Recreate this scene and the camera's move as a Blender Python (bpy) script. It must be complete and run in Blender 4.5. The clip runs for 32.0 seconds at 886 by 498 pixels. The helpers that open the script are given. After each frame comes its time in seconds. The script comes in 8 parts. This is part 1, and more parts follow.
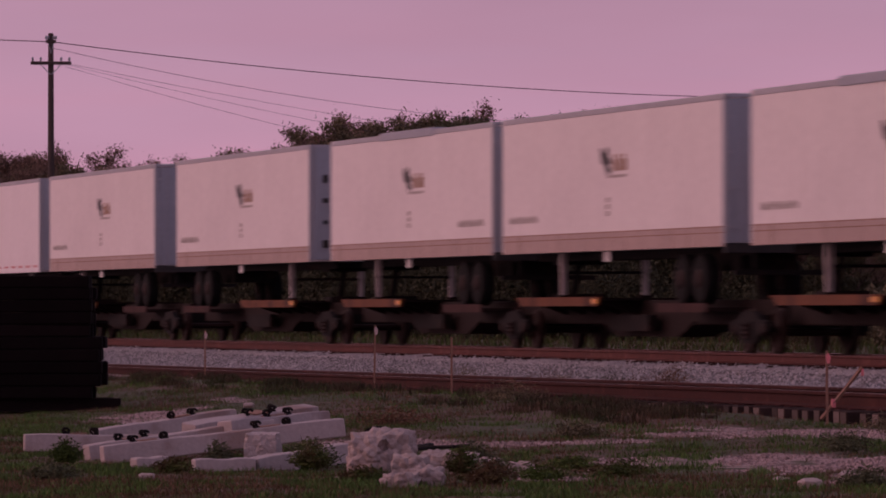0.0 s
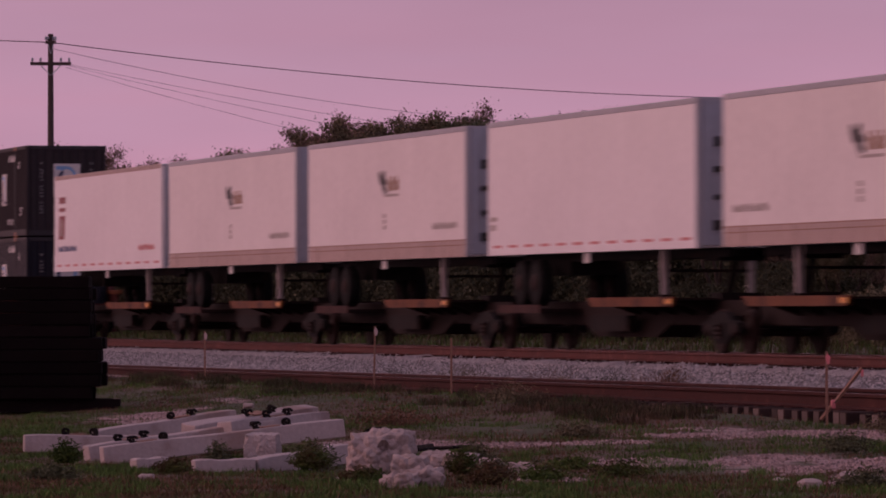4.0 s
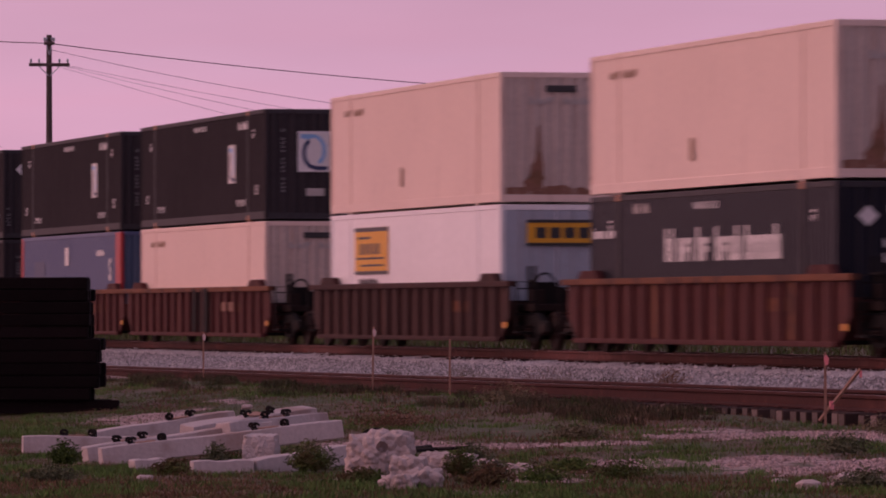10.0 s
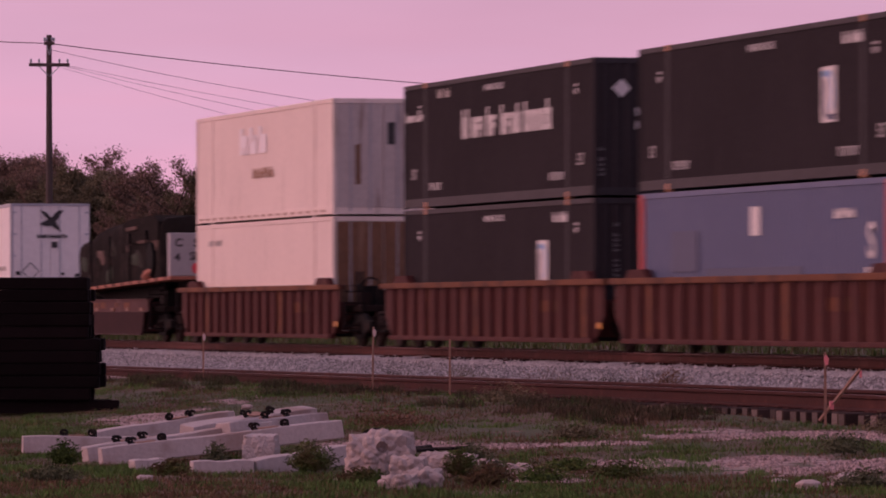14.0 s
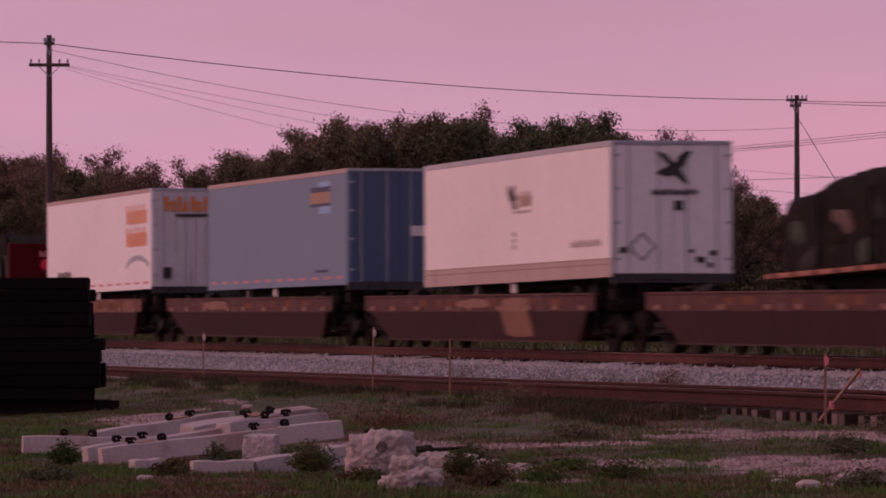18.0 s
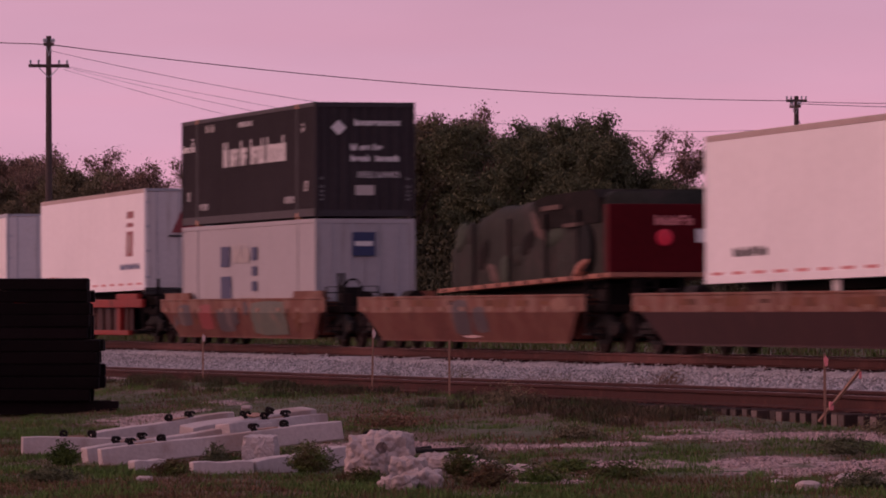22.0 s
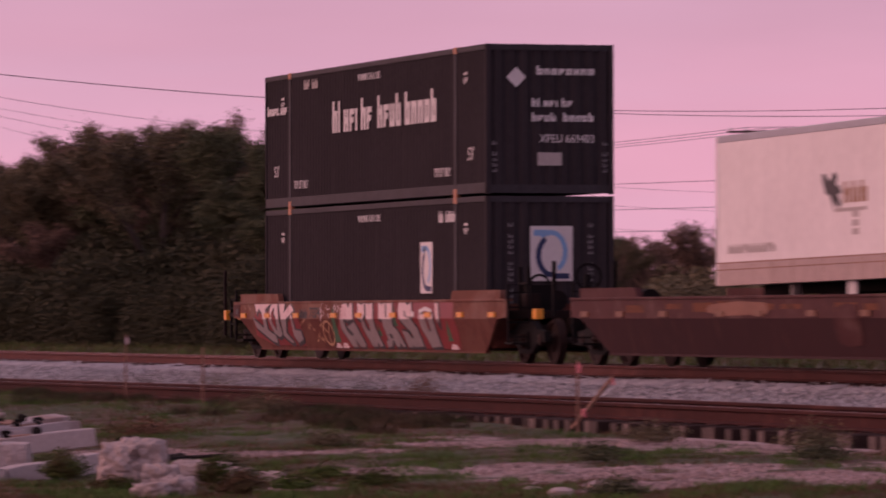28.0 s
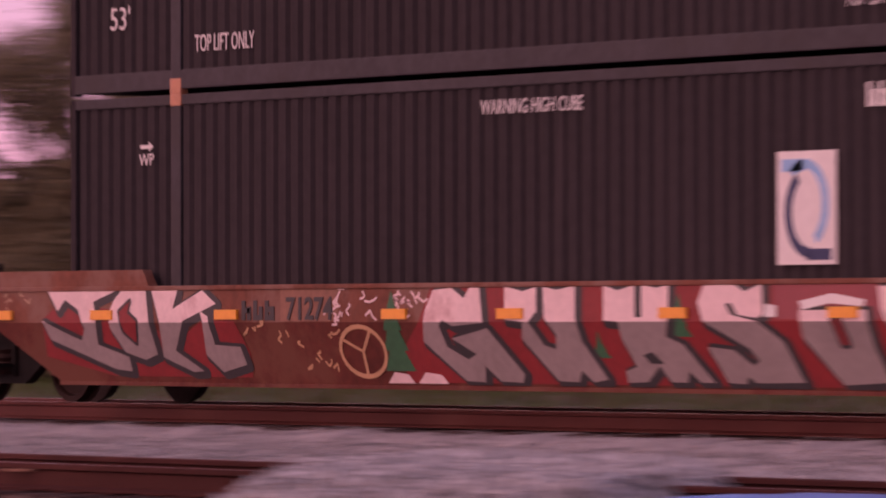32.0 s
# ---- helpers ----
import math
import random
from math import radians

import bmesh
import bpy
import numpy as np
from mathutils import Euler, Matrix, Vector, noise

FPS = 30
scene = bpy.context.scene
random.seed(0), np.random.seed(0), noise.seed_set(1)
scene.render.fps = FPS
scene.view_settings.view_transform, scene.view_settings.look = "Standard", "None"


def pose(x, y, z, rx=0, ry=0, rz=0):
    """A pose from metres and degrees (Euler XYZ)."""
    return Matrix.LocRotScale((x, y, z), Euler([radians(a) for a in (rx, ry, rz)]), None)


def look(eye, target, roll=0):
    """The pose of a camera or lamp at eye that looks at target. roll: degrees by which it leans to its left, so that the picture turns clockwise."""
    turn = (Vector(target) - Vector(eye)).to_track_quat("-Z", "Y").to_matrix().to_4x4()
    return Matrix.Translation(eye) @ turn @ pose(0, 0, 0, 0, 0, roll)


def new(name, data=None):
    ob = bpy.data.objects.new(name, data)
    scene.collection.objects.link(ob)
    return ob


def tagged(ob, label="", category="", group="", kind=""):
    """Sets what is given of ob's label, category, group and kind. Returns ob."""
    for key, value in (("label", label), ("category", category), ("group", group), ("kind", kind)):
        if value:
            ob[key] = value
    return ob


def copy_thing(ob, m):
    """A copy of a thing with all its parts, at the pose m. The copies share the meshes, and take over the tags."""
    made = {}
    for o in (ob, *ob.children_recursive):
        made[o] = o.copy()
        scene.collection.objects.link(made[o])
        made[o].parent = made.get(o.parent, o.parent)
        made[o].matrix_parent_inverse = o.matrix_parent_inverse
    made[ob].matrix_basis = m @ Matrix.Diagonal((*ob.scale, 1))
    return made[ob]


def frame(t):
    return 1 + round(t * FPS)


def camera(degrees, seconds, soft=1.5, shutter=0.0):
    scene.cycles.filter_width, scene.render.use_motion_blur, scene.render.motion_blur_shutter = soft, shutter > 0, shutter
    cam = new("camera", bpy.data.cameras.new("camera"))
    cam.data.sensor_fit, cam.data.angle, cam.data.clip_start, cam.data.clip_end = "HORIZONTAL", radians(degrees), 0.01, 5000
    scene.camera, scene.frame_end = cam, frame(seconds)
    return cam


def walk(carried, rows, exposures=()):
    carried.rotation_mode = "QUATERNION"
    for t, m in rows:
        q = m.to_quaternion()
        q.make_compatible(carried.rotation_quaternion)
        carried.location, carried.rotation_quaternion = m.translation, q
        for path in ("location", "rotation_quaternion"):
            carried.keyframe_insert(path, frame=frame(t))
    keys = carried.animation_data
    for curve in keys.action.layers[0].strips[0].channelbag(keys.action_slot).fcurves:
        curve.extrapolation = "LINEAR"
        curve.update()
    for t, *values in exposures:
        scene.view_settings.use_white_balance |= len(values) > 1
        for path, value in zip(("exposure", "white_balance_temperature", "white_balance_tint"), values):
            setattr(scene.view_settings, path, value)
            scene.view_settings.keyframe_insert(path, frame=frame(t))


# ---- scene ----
import collections

# ---------- camera ----------
cam = camera(8.84, 32.0, soft=1.85, shutter=0.9)
EYE_Z = 1.5


def aim(yaw, pitch, roll=0.1):
    return pose(0, 0, EYE_Z, 90 + pitch, roll, yaw)


walk(cam, [
    (0.0, aim(75.476, 0.611)), (6.0, aim(75.470, 0.622)), (10.0, aim(75.459, 0.628)), (18.0, aim(75.459, 0.630)),
    (21.0, aim(75.456, 0.637)), (25.0, aim(75.453, 0.639)), (25.5, aim(75.453, 0.639)), (26.0, aim(75.36, 0.642)),
    (26.5, aim(75.06, 0.650)), (27.0, aim(74.52, 0.665)), (27.5, aim(73.812, 0.682)), (28.0, aim(72.989, 0.703)),
    (28.5, aim(72.018, 0.722)), (29.0, aim(70.422, 0.723)), (29.5, aim(68.387, 0.724)), (30.0, aim(66.446, 0.727)),
    (30.5, aim(64.676, 0.737)), (31.0, aim(61.933, 0.730)), (31.5, aim(58.310, 0.733)), (32.0, aim(53.670, 0.738))],
     exposures=[(0.0, -0.46, 6430, 8), (3.5, -0.46, 6430, 8), (6.0, -0.36, 6430, 8), (7.5, -0.14, 6430, 8), (8.2, -0.02, 6450, 9), (9.0, 0.16, 6480, 9), (10.0, -0.05, 6500, 10), (11.0, -0.04, 6500, 10), (13.0, 0.14, 6500, 10), (15.0, -0.02, 6500, 10), (18.0, -0.24, 6760, 11), (20.0, -0.30, 6760, 11),
                (21.0, -0.26, 6760, 11), (22.0, -0.06, 6760, 11), (24.0, -0.24, 6760, 11), (25.5, -0.32, 6750, 11), (27.5, 0.03, 6800, 10), (28.2, 0.12, 6800, 10), (29.0, 0.66, 6800, 10), (30.0, 0.47, 6800, 12), (31.0, 0.46, 6700, 14), (32.0, 0.40, 6800, 18)])

# ---------- world and light ----------
world = bpy.data.worlds.new("dusk_sky")
scene.world = world
world.use_nodes = True
wn, wl = world.node_tree.nodes, world.node_tree.links
wn.clear()
w_out = wn.new("ShaderNodeOutputWorld")
w_bg = wn.new("ShaderNodeBackground")
w_tc = wn.new("ShaderNodeTexCoord")
w_sep = wn.new("ShaderNodeSeparateXYZ")
w_ramp = wn.new("ShaderNodeValToRGB")
wl.new(w_tc.outputs["Generated"], w_sep.inputs[0])
wl.new(w_sep.outputs["Z"], w_ramp.inputs["Fac"])
cr = w_ramp.color_ramp
cr.elements[0].position, cr.elements[0].color = 0.0, (0.82, 0.385, 0.53, 1)
cr.elements[1].position, cr.elements[1].color = 1.0, (0.22, 0.22, 0.36, 1)
for pos, col in ((0.03, (0.76, 0.370, 0.525, 1)), (0.065, (0.60, 0.345, 0.495, 1)), (0.25, (0.40, 0.285, 0.42, 1))):
    e = cr.elements.new(pos)
    e.color = col
# the western half of the sky, past the camera's left shoulder, still holds the afterglow
w_dot = wn.new("ShaderNodeVectorMath")
w_dot.operation = "DOT_PRODUCT"
w_dot.inputs[1].default_value = (-0.35, -0.93, 0.05)
wl.new(w_tc.outputs["Generated"], w_dot.inputs[0])
w_map = wn.new("ShaderNodeMapRange")
w_map.interpolation_type = "SMOOTHSTEP"
w_map.inputs["From Min"].default_value, w_map.inputs["From Max"].default_value = 0.2, 1.0
wl.new(w_dot.outputs["Value"], w_map.inputs["Value"])
w_mix = wn.new("ShaderNodeMix")
w_mix.data_type = "RGBA"
w_mix.inputs["B"].default_value = (1.50, 0.74, 0.78, 1)
wl.new(w_map.outputs["Result"], w_mix.inputs["Factor"])
wl.new(w_ramp.outputs["Color"], w_mix.inputs["A"])
# thin cloud streaks
w_noise = wn.new("ShaderNodeTexNoise")
w_noise.inputs["Scale"].default_value = 9.0
w_noise.inputs["Detail"].default_value = 4.0
w_mapn = wn.new("ShaderNodeMapping")
w_mapn.inputs["Scale"].default_value = (1.0, 1.0, 5.0)
wl.new(w_tc.outputs["Generated"], w_mapn.inputs["Vector"])
wl.new(w_mapn.outputs["Vector"], w_noise.inputs["Vector"])
w_mul = wn.new("ShaderNodeMapRange")
w_mul.inputs["To Min"].default_value, w_mul.inputs["To Max"].default_value = 0.86, 1.14
wl.new(w_noise.outputs["Fac"], w_mul.inputs["Value"])
w_sc = wn.new("ShaderNodeVectorMath")
w_sc.operation = "SCALE"
w_veil = wn.new("ShaderNodeTexNoise")
w_veil.inputs["Scale"].default_value, w_veil.inputs["Detail"].default_value = 5.0, 5.0
w_vmap = wn.new("ShaderNodeMapping")
w_vmap.inputs["Scale"].default_value, w_vmap.inputs["Location"].default_value = (1.0, 1.0, 7.0), (0.3, 0.1, 0.35)
wl.new(w_tc.outputs["Generated"], w_vmap.inputs["Vector"])
wl.new(w_vmap.outputs["Vector"], w_veil.inputs["Vector"])
w_vfac = wn.new("ShaderNodeMapRange")
w_vfac.interpolation_type = "SMOOTHSTEP"
w_vfac.inputs["From Min"].default_value, w_vfac.inputs["From Max"].default_value, w_vfac.inputs["To Max"].default_value = 0.46, 0.70, 0.30
wl.new(w_veil.outputs["Fac"], w_vfac.inputs["Value"])
w_vmix = wn.new("ShaderNodeMix")
w_vmix.data_type = "RGBA"
w_vmix.inputs["B"].default_value = (0.60, 0.40, 0.58, 1)
wl.new(w_vfac.outputs["Result"], w_vmix.inputs["Factor"])
wl.new(w_mix.outputs["Result"], w_vmix.inputs["A"])
wl.new(w_vmix.outputs["Result"], w_sc.inputs[0])
wl.new(w_mul.outputs["Result"], w_sc.inputs["Scale"])
wl.new(w_sc.outputs["Vector"], w_bg.inputs["Color"])
w_bg.inputs["Strength"].default_value = 1.0
wl.new(w_bg.outputs["Background"], w_out.inputs["Surface"])

sun = new("afterglow", bpy.data.lights.new("afterglow", "SUN"))
sun.data.energy, sun.data.angle, sun.data.color = 0.36, radians(40), (1.0, 0.64, 0.66)
sun.matrix_world = look((0, 0, 0), (0.50, 0.85, -0.50))


# ---------- materials ----------
def material(name, color, rough=0.6, metal=0.0, vary=0.25, grain=(0.6, 12.0), bump=0.1, second=None, amount=0.0,
             streak=False, spec=0.5, rand=0.0, island=0.0):
    """A surface with variation at two scales, an optional second colour in patches or upright streaks, and fine relief."""
    m = bpy.data.materials.new(name)
    m.use_nodes = True
    n, l = m.node_tree.nodes, m.node_tree.links
    b = n["Principled BSDF"]
    b.inputs["Roughness"].default_value, b.inputs["Metallic"].default_value = rough, metal
    b.inputs["Specular IOR Level"].default_value = spec
    tc = n.new("ShaderNodeTexCoord")
    big, small = n.new("ShaderNodeTexNoise"), n.new("ShaderNodeTexNoise")
    for t, s in ((big, grain[0]), (small, grain[1])):
        t.inputs["Scale"].default_value, t.inputs["Detail"].default_value = s, 5.0
        l.new(tc.outputs["Object"], t.inputs["Vector"])
    add = n.new("ShaderNodeMath")
    add.operation = "ADD"
    l.new(big.outputs["Fac"], add.inputs[0]), l.new(small.outputs["Fac"], add.inputs[1])
    mr = n.new("ShaderNodeMapRange")
    mr.inputs["From Min"].default_value, mr.inputs["From Max"].default_value = 0.6, 1.4
    mr.inputs["To Min"].default_value, mr.inputs["To Max"].default_value = 1 - vary, 1 + vary
    l.new(add.outputs[0], mr.inputs["Value"])
    factor = mr.outputs["Result"]
    if rand or island:
        info = n.new("ShaderNodeObjectInfo" if rand else "ShaderNodeNewGeometry")
        r2 = n.new("ShaderNodeMapRange")
        k = rand or island
        r2.inputs["To Min"].default_value, r2.inputs["To Max"].default_value = 1 - k, 1 + k
        l.new(info.outputs["Random" if rand else "Random Per Island"], r2.inputs["Value"])
        mm = n.new("ShaderNodeMath")
        mm.operation = "MULTIPLY"
        l.new(factor, mm.inputs[0]), l.new(r2.outputs["Result"], mm.inputs[1])
        factor = mm.outputs[0]
    sc = n.new("ShaderNodeVectorMath")
    sc.operation = "SCALE"
    sc.inputs[0].default_value = color
    l.new(factor, sc.inputs["Scale"])
    colour = sc.outputs["Vector"]
    if second:
        pat = n.new("ShaderNodeTexNoise")
        pat.inputs["Detail"].default_value, pat.inputs["Roughness"].default_value = 8.0, 0.65
        mp = n.new("ShaderNodeMapping")
        mp.inputs["Scale"].default_value = (3.0, 3.0, 0.25) if streak else (0.9, 0.9, 0.9)
        l.new(tc.outputs["Object"], mp.inputs["Vector"]), l.new(mp.outputs["Vector"], pat.inputs["Vector"])
        pat.inputs["Scale"].default_value = 1.3
        th = n.new("ShaderNodeMapRange")
        th.interpolation_type = "SMOOTHSTEP"
        c = 0.72 - 0.42 * amount
        th.inputs["From Min"].default_value, th.inputs["From Max"].default_value = c - 0.07, c + 0.1
        l.new(pat.outputs["Fac"], th.inputs["Value"])
        mix = n.new("ShaderNodeMix")
        mix.data_type = "RGBA"
        mix.inputs["B"].default_value = (*second, 1)
        l.new(th.outputs["Result"], mix.inputs["Factor"]), l.new(colour, mix.inputs["A"])
        colour = mix.outputs["Result"]
    l.new(colour, b.inputs["Base Color"])
    if bump:
        bp = n.new("ShaderNodeBump")
        bp.inputs["Strength"].default_value, bp.inputs["Distance"].default_value = bump, 0.02
        l.new(small.outputs["Fac"], bp.inputs["Height"]), l.new(bp.outputs["Normal"], b.inputs["Normal"])
    return m


M = {
    "white": material("white_trailer_paint", (0.84, 0.805, 0.785), 0.38, vary=0.09, grain=(0.35, 6), bump=0.03, second=(0.52, 0.47, 0.41), amount=0.12, streak=True),
    "white2": material("bright_white_trailer_paint", (0.86, 0.84, 0.84), 0.33, vary=0.07, grain=(0.35, 6), bump=0.03, second=(0.62, 0.58, 0.55), amount=0.08, streak=True),
    "skirt": material("dirty_lower_rail", (0.47, 0.365, 0.33), 0.6, vary=0.15, grain=(0.8, 8), bump=0.05, second=(0.3240, 0.2160, 0.1620), amount=0.35, streak=True),
    "alu": material("weathered_aluminium", (0.42, 0.44, 0.48), 0.5, 0.3, vary=0.12, grain=(1, 14), bump=0.04),
    "face": material("grey_front_panel", (0.38, 0.42, 0.48), 0.55, vary=0.1, grain=(0.5, 9), bump=0.03, second=(0.22, 0.23, 0.25), amount=0.2, streak=True),
    "pale_doors": material("greyish_white_door_paint", (0.62, 0.595, 0.60), 0.45, vary=0.1, grain=(0.5, 9), bump=0.03, second=(0.42, 0.38, 0.37), amount=0.22, streak=True),
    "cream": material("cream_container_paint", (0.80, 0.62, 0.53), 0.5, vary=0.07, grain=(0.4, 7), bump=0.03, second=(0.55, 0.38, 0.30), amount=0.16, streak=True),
    # cream of the end walls: darker base than the sides, with rust stains
    "cream_end": material("darker_rust_stained_cream", (0.55, 0.45, 0.39), 0.6, vary=0.15, grain=(0.6, 9), bump=0.05, second=(0.30, 0.17, 0.12), amount=0.16, streak=True),
    "rustwash": material("thin_rust_wash", (0.26, 0.135, 0.095), 0.8, vary=0.35, grain=(1.2, 14), bump=0.05, second=(0.42, 0.31, 0.26), amount=0.35, streak=True, spec=0.15),
    "pale": material("pale_container_paint", (0.84, 0.72, 0.65), 0.5, vary=0.08, grain=(0.4, 7), bump=0.03, second=(0.50, 0.42, 0.34), amount=0.22, streak=True),
    "rust_end": material("rusted_container_end", (0.20, 0.10, 0.055), 0.75, vary=0.3, grain=(0.7, 9), bump=0.1, second=(0.30, 0.19, 0.13), amount=0.22, streak=True),
    "pale_end": material("rust_streaked_pale_door_paint", (0.56, 0.49, 0.46), 0.55, vary=0.14, grain=(0.5, 9), bump=0.04, second=(0.22, 0.13, 0.10), amount=0.22, streak=True),
    "bluepatch": material("repainted_blue_patch", (0.062, 0.080, 0.150), 0.55, vary=0.1, grain=(0.5, 9), bump=0.03),
    "dimink": material("dim_grey_lettering", (0.17, 0.16, 0.165), 0.6, vary=0.2, grain=(2, 12), bump=0.0),
    "dark": material("charcoal_container_paint", (0.0450, 0.0390, 0.0420), 0.75, vary=0.18, grain=(0.4, 8), bump=0.05, second=(0.0570, 0.0480, 0.0510), amount=0.3, streak=True, spec=0.03),
    "dark_rail": material("worn_charcoal_rail", (0.0460, 0.0420, 0.0480), 0.6, vary=0.3, grain=(0.9, 9), bump=0.05, second=(0.0420, 0.0364, 0.0385), amount=0.4, spec=0.25),
    "navy": material("navy_container_paint", (0.0090, 0.0105, 0.0195), 0.45, vary=0.14, grain=(0.4, 8), bump=0.04, spec=0.25),
    "blue": material("blue_container_paint", (0.092, 0.122, 0.225), 0.5, vary=0.12, grain=(0.4, 8), bump=0.04, second=(0.13, 0.165, 0.26), amount=0.25),
    "blue_trailer": material("sky_blue_trailer_paint", (0.160, 0.245, 0.345), 0.6, vary=0.06, grain=(0.4, 8), bump=0.03, second=(0.21, 0.30, 0.40), amount=0.15, streak=True),
    "blue_doors": material("deep_blue_door_paint", (0.052, 0.095, 0.170), 0.4, vary=0.08, grain=(0.4, 8), bump=0.03),
    "grey": material("light_grey_container_paint", (0.375, 0.362, 0.375), 0.5, vary=0.1, grain=(0.4, 8), bump=0.03, second=(0.26, 0.24, 0.22), amount=0.2, streak=True),
    "red": material("red_container_frame", (0.40, 0.025, 0.03), 0.45, vary=0.12, grain=(0.6, 9), bump=0.03),
    "deep_red": material("dark_red_headboard_paint", (0.085, 0.005, 0.009), 0.7, vary=0.2, grain=(0.8, 9), bump=0.04, spec=0.08),
    "rustcar": material("rusty_brown_car_steel", (0.070, 0.0185, 0.0175), 0.75, vary=0.3, grain=(0.7, 9), bump=0.12, second=(0.120, 0.046, 0.038), amount=0.4, streak=True, spec=0.2),
    "rustcar2": material("dark_brown_car_steel", (0.0440, 0.0176, 0.0160), 0.75, vary=0.3, grain=(0.7, 9), bump=0.12, second=(0.0800, 0.0336, 0.0256), amount=0.35, streak=True, spec=0.2),
    "chord": material("orange_rust_top_chord", (0.1600, 0.0600, 0.0288), 0.7, vary=0.3, grain=(0.9, 10), bump=0.1, second=(0.0680, 0.0256, 0.0176), amount=0.4, spec=0.2),
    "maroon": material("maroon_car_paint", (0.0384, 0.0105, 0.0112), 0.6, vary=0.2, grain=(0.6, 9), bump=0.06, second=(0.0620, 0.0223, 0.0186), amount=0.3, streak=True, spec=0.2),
    "maroon_band": material("paler_maroon_band", (0.0748, 0.0247, 0.0234), 0.65, vary=0.25, grain=(0.6, 9), bump=0.06, second=(0.1300, 0.0683, 0.0585), amount=0.3, spec=0.2),
    "orange_band": material("paler_orange_band", (0.165, 0.060, 0.038), 0.65, vary=0.4, grain=(0.6, 9), bump=0.06, second=(0.22, 0.118, 0.090), amount=0.5, spec=0.2),
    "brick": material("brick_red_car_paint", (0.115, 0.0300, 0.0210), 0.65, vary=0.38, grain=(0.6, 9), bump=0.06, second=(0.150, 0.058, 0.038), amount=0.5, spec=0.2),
    "scarlet": material("scarlet_car_paint", (0.240, 0.022, 0.018), 0.6, vary=0.25, grain=(0.6, 9), bump=0.06, second=(0.0682, 0.0136, 0.0099), amount=0.3, spec=0.2),
    "black": material("grimy_black_steel", (0.010, 0.008, 0.008), 0.75, vary=0.3, grain=(1.5, 14), bump=0.1, second=(0.028, 0.015, 0.012), amount=0.3, spec=0.15),
    "spine": material("dark_spine_steel", (0.018, 0.010, 0.009), 0.75, vary=0.3, grain=(1.0, 12), bump=0.1, spec=0.15),
    "tyre": material("worn_rubber", (0.010, 0.010, 0.010), 0.85, vary=0.2, grain=(3, 25), bump=0.1, spec=0.15),
    "wheel": material("brown_wheel_steel", (0.028, 0.014, 0.012), 0.65, 0.3, vary=0.3, grain=(3, 20), bump=0.1, spec=0.2),
    "tread": material("polished_steel", (0.55, 0.52, 0.50), 0.25, 0.9, vary=0.1, grain=(2, 20), bump=0.02),
    "oldrail": material("dark_rusty_rail_steel", (0.052, 0.0150, 0.0130), 0.75, 0.0, vary=0.3, grain=(0.8, 15), bump=0.1, second=(0.088, 0.030, 0.025), amount=0.3, spec=0.15),
    "rail": material("rusty_rail_steel", (0.098, 0.026, 0.022), 0.7, 0.0, vary=0.25, grain=(0.8, 15), bump=0.08, second=(0.145, 0.052, 0.042), amount=0.3, spec=0.25),
    "railhead": material("dull_rail_head", (0.1200, 0.0480, 0.0440), 0.32, 0.6, vary=0.15, grain=(0.8, 15), bump=0.02),
    "tie": material("creosoted_timber", (0.035, 0.014, 0.012), 0.85, vary=0.35, grain=(1.5, 22), bump=0.3, rand=0.3, spec=0.15),
    "oldtie": material("weathered_tie_timber", (0.050, 0.030, 0.026), 0.9, vary=0.35, grain=(1.5, 22), bump=0.3, rand=0.5, spec=0.15),
    "stacktie": material("black_creosoted_timber", (0.0085, 0.0052, 0.0056), 0.9, vary=0.35, grain=(1.5, 22), bump=0.3, rand=0.4, spec=0.1),
    "ballast": material("grey_ballast_bed", (0.20, 0.185, 0.19), 0.9, vary=0.3, grain=(2.0, 26), bump=0.6, spec=0.2),
    "stone": material("crushed_ballast_stone", (0.36, 0.345, 0.35), 0.85, vary=0.25, grain=(3.0, 30), bump=0.2, island=0.6, spec=0.2),
    "crest": material("pale_ballast_crest", (0.40, 0.375, 0.38), 0.9, vary=0.45, grain=(9, 40), bump=0.6, spec=0.2),
    "concrete": material("pale_concrete", (0.47, 0.405, 0.395), 0.85, vary=0.16, grain=(1.5, 22), bump=0.35, second=(0.34, 0.25, 0.22), amount=0.30),
    "rubble": material("broken_concrete", (0.44, 0.36, 0.335), 0.9, vary=0.25, grain=(5, 30), bump=0.5, second=(0.26, 0.20, 0.175), amount=0.30),
    "bark": material("grey_bark", (0.085, 0.065, 0.055), 0.9, vary=0.3, grain=(1.5, 18), bump=0.4, spec=0.15),
    "leaf": material("dark_green_leaves", (0.102, 0.108, 0.058), 0.7, vary=0.2, grain=(0.3, 3), bump=0.0, island=0.5, rand=0.0, spec=0.15),
    "leaf2": material("olive_leaves", (0.148, 0.124, 0.073), 0.7, vary=0.2, grain=(0.3, 3), bump=0.0, island=0.5, spec=0.15),
    "leaf3": material("brown_autumn_leaves", (0.190, 0.125, 0.096), 0.7, vary=0.2, grain=(0.3, 3), bump=0.0, island=0.5, spec=0.15),
    "shrub": material("dark_shrub_leaves", (0.068, 0.066, 0.037), 0.7, vary=0.2, grain=(0.3, 3), bump=0.0, island=0.5, spec=0.15),
    "grass": material("green_grass", (0.080, 0.122, 0.030), 0.7, vary=0.45, grain=(0.45, 4), bump=0.0, second=(0.105, 0.064, 0.036), amount=0.52, island=0.45, spec=0.1),
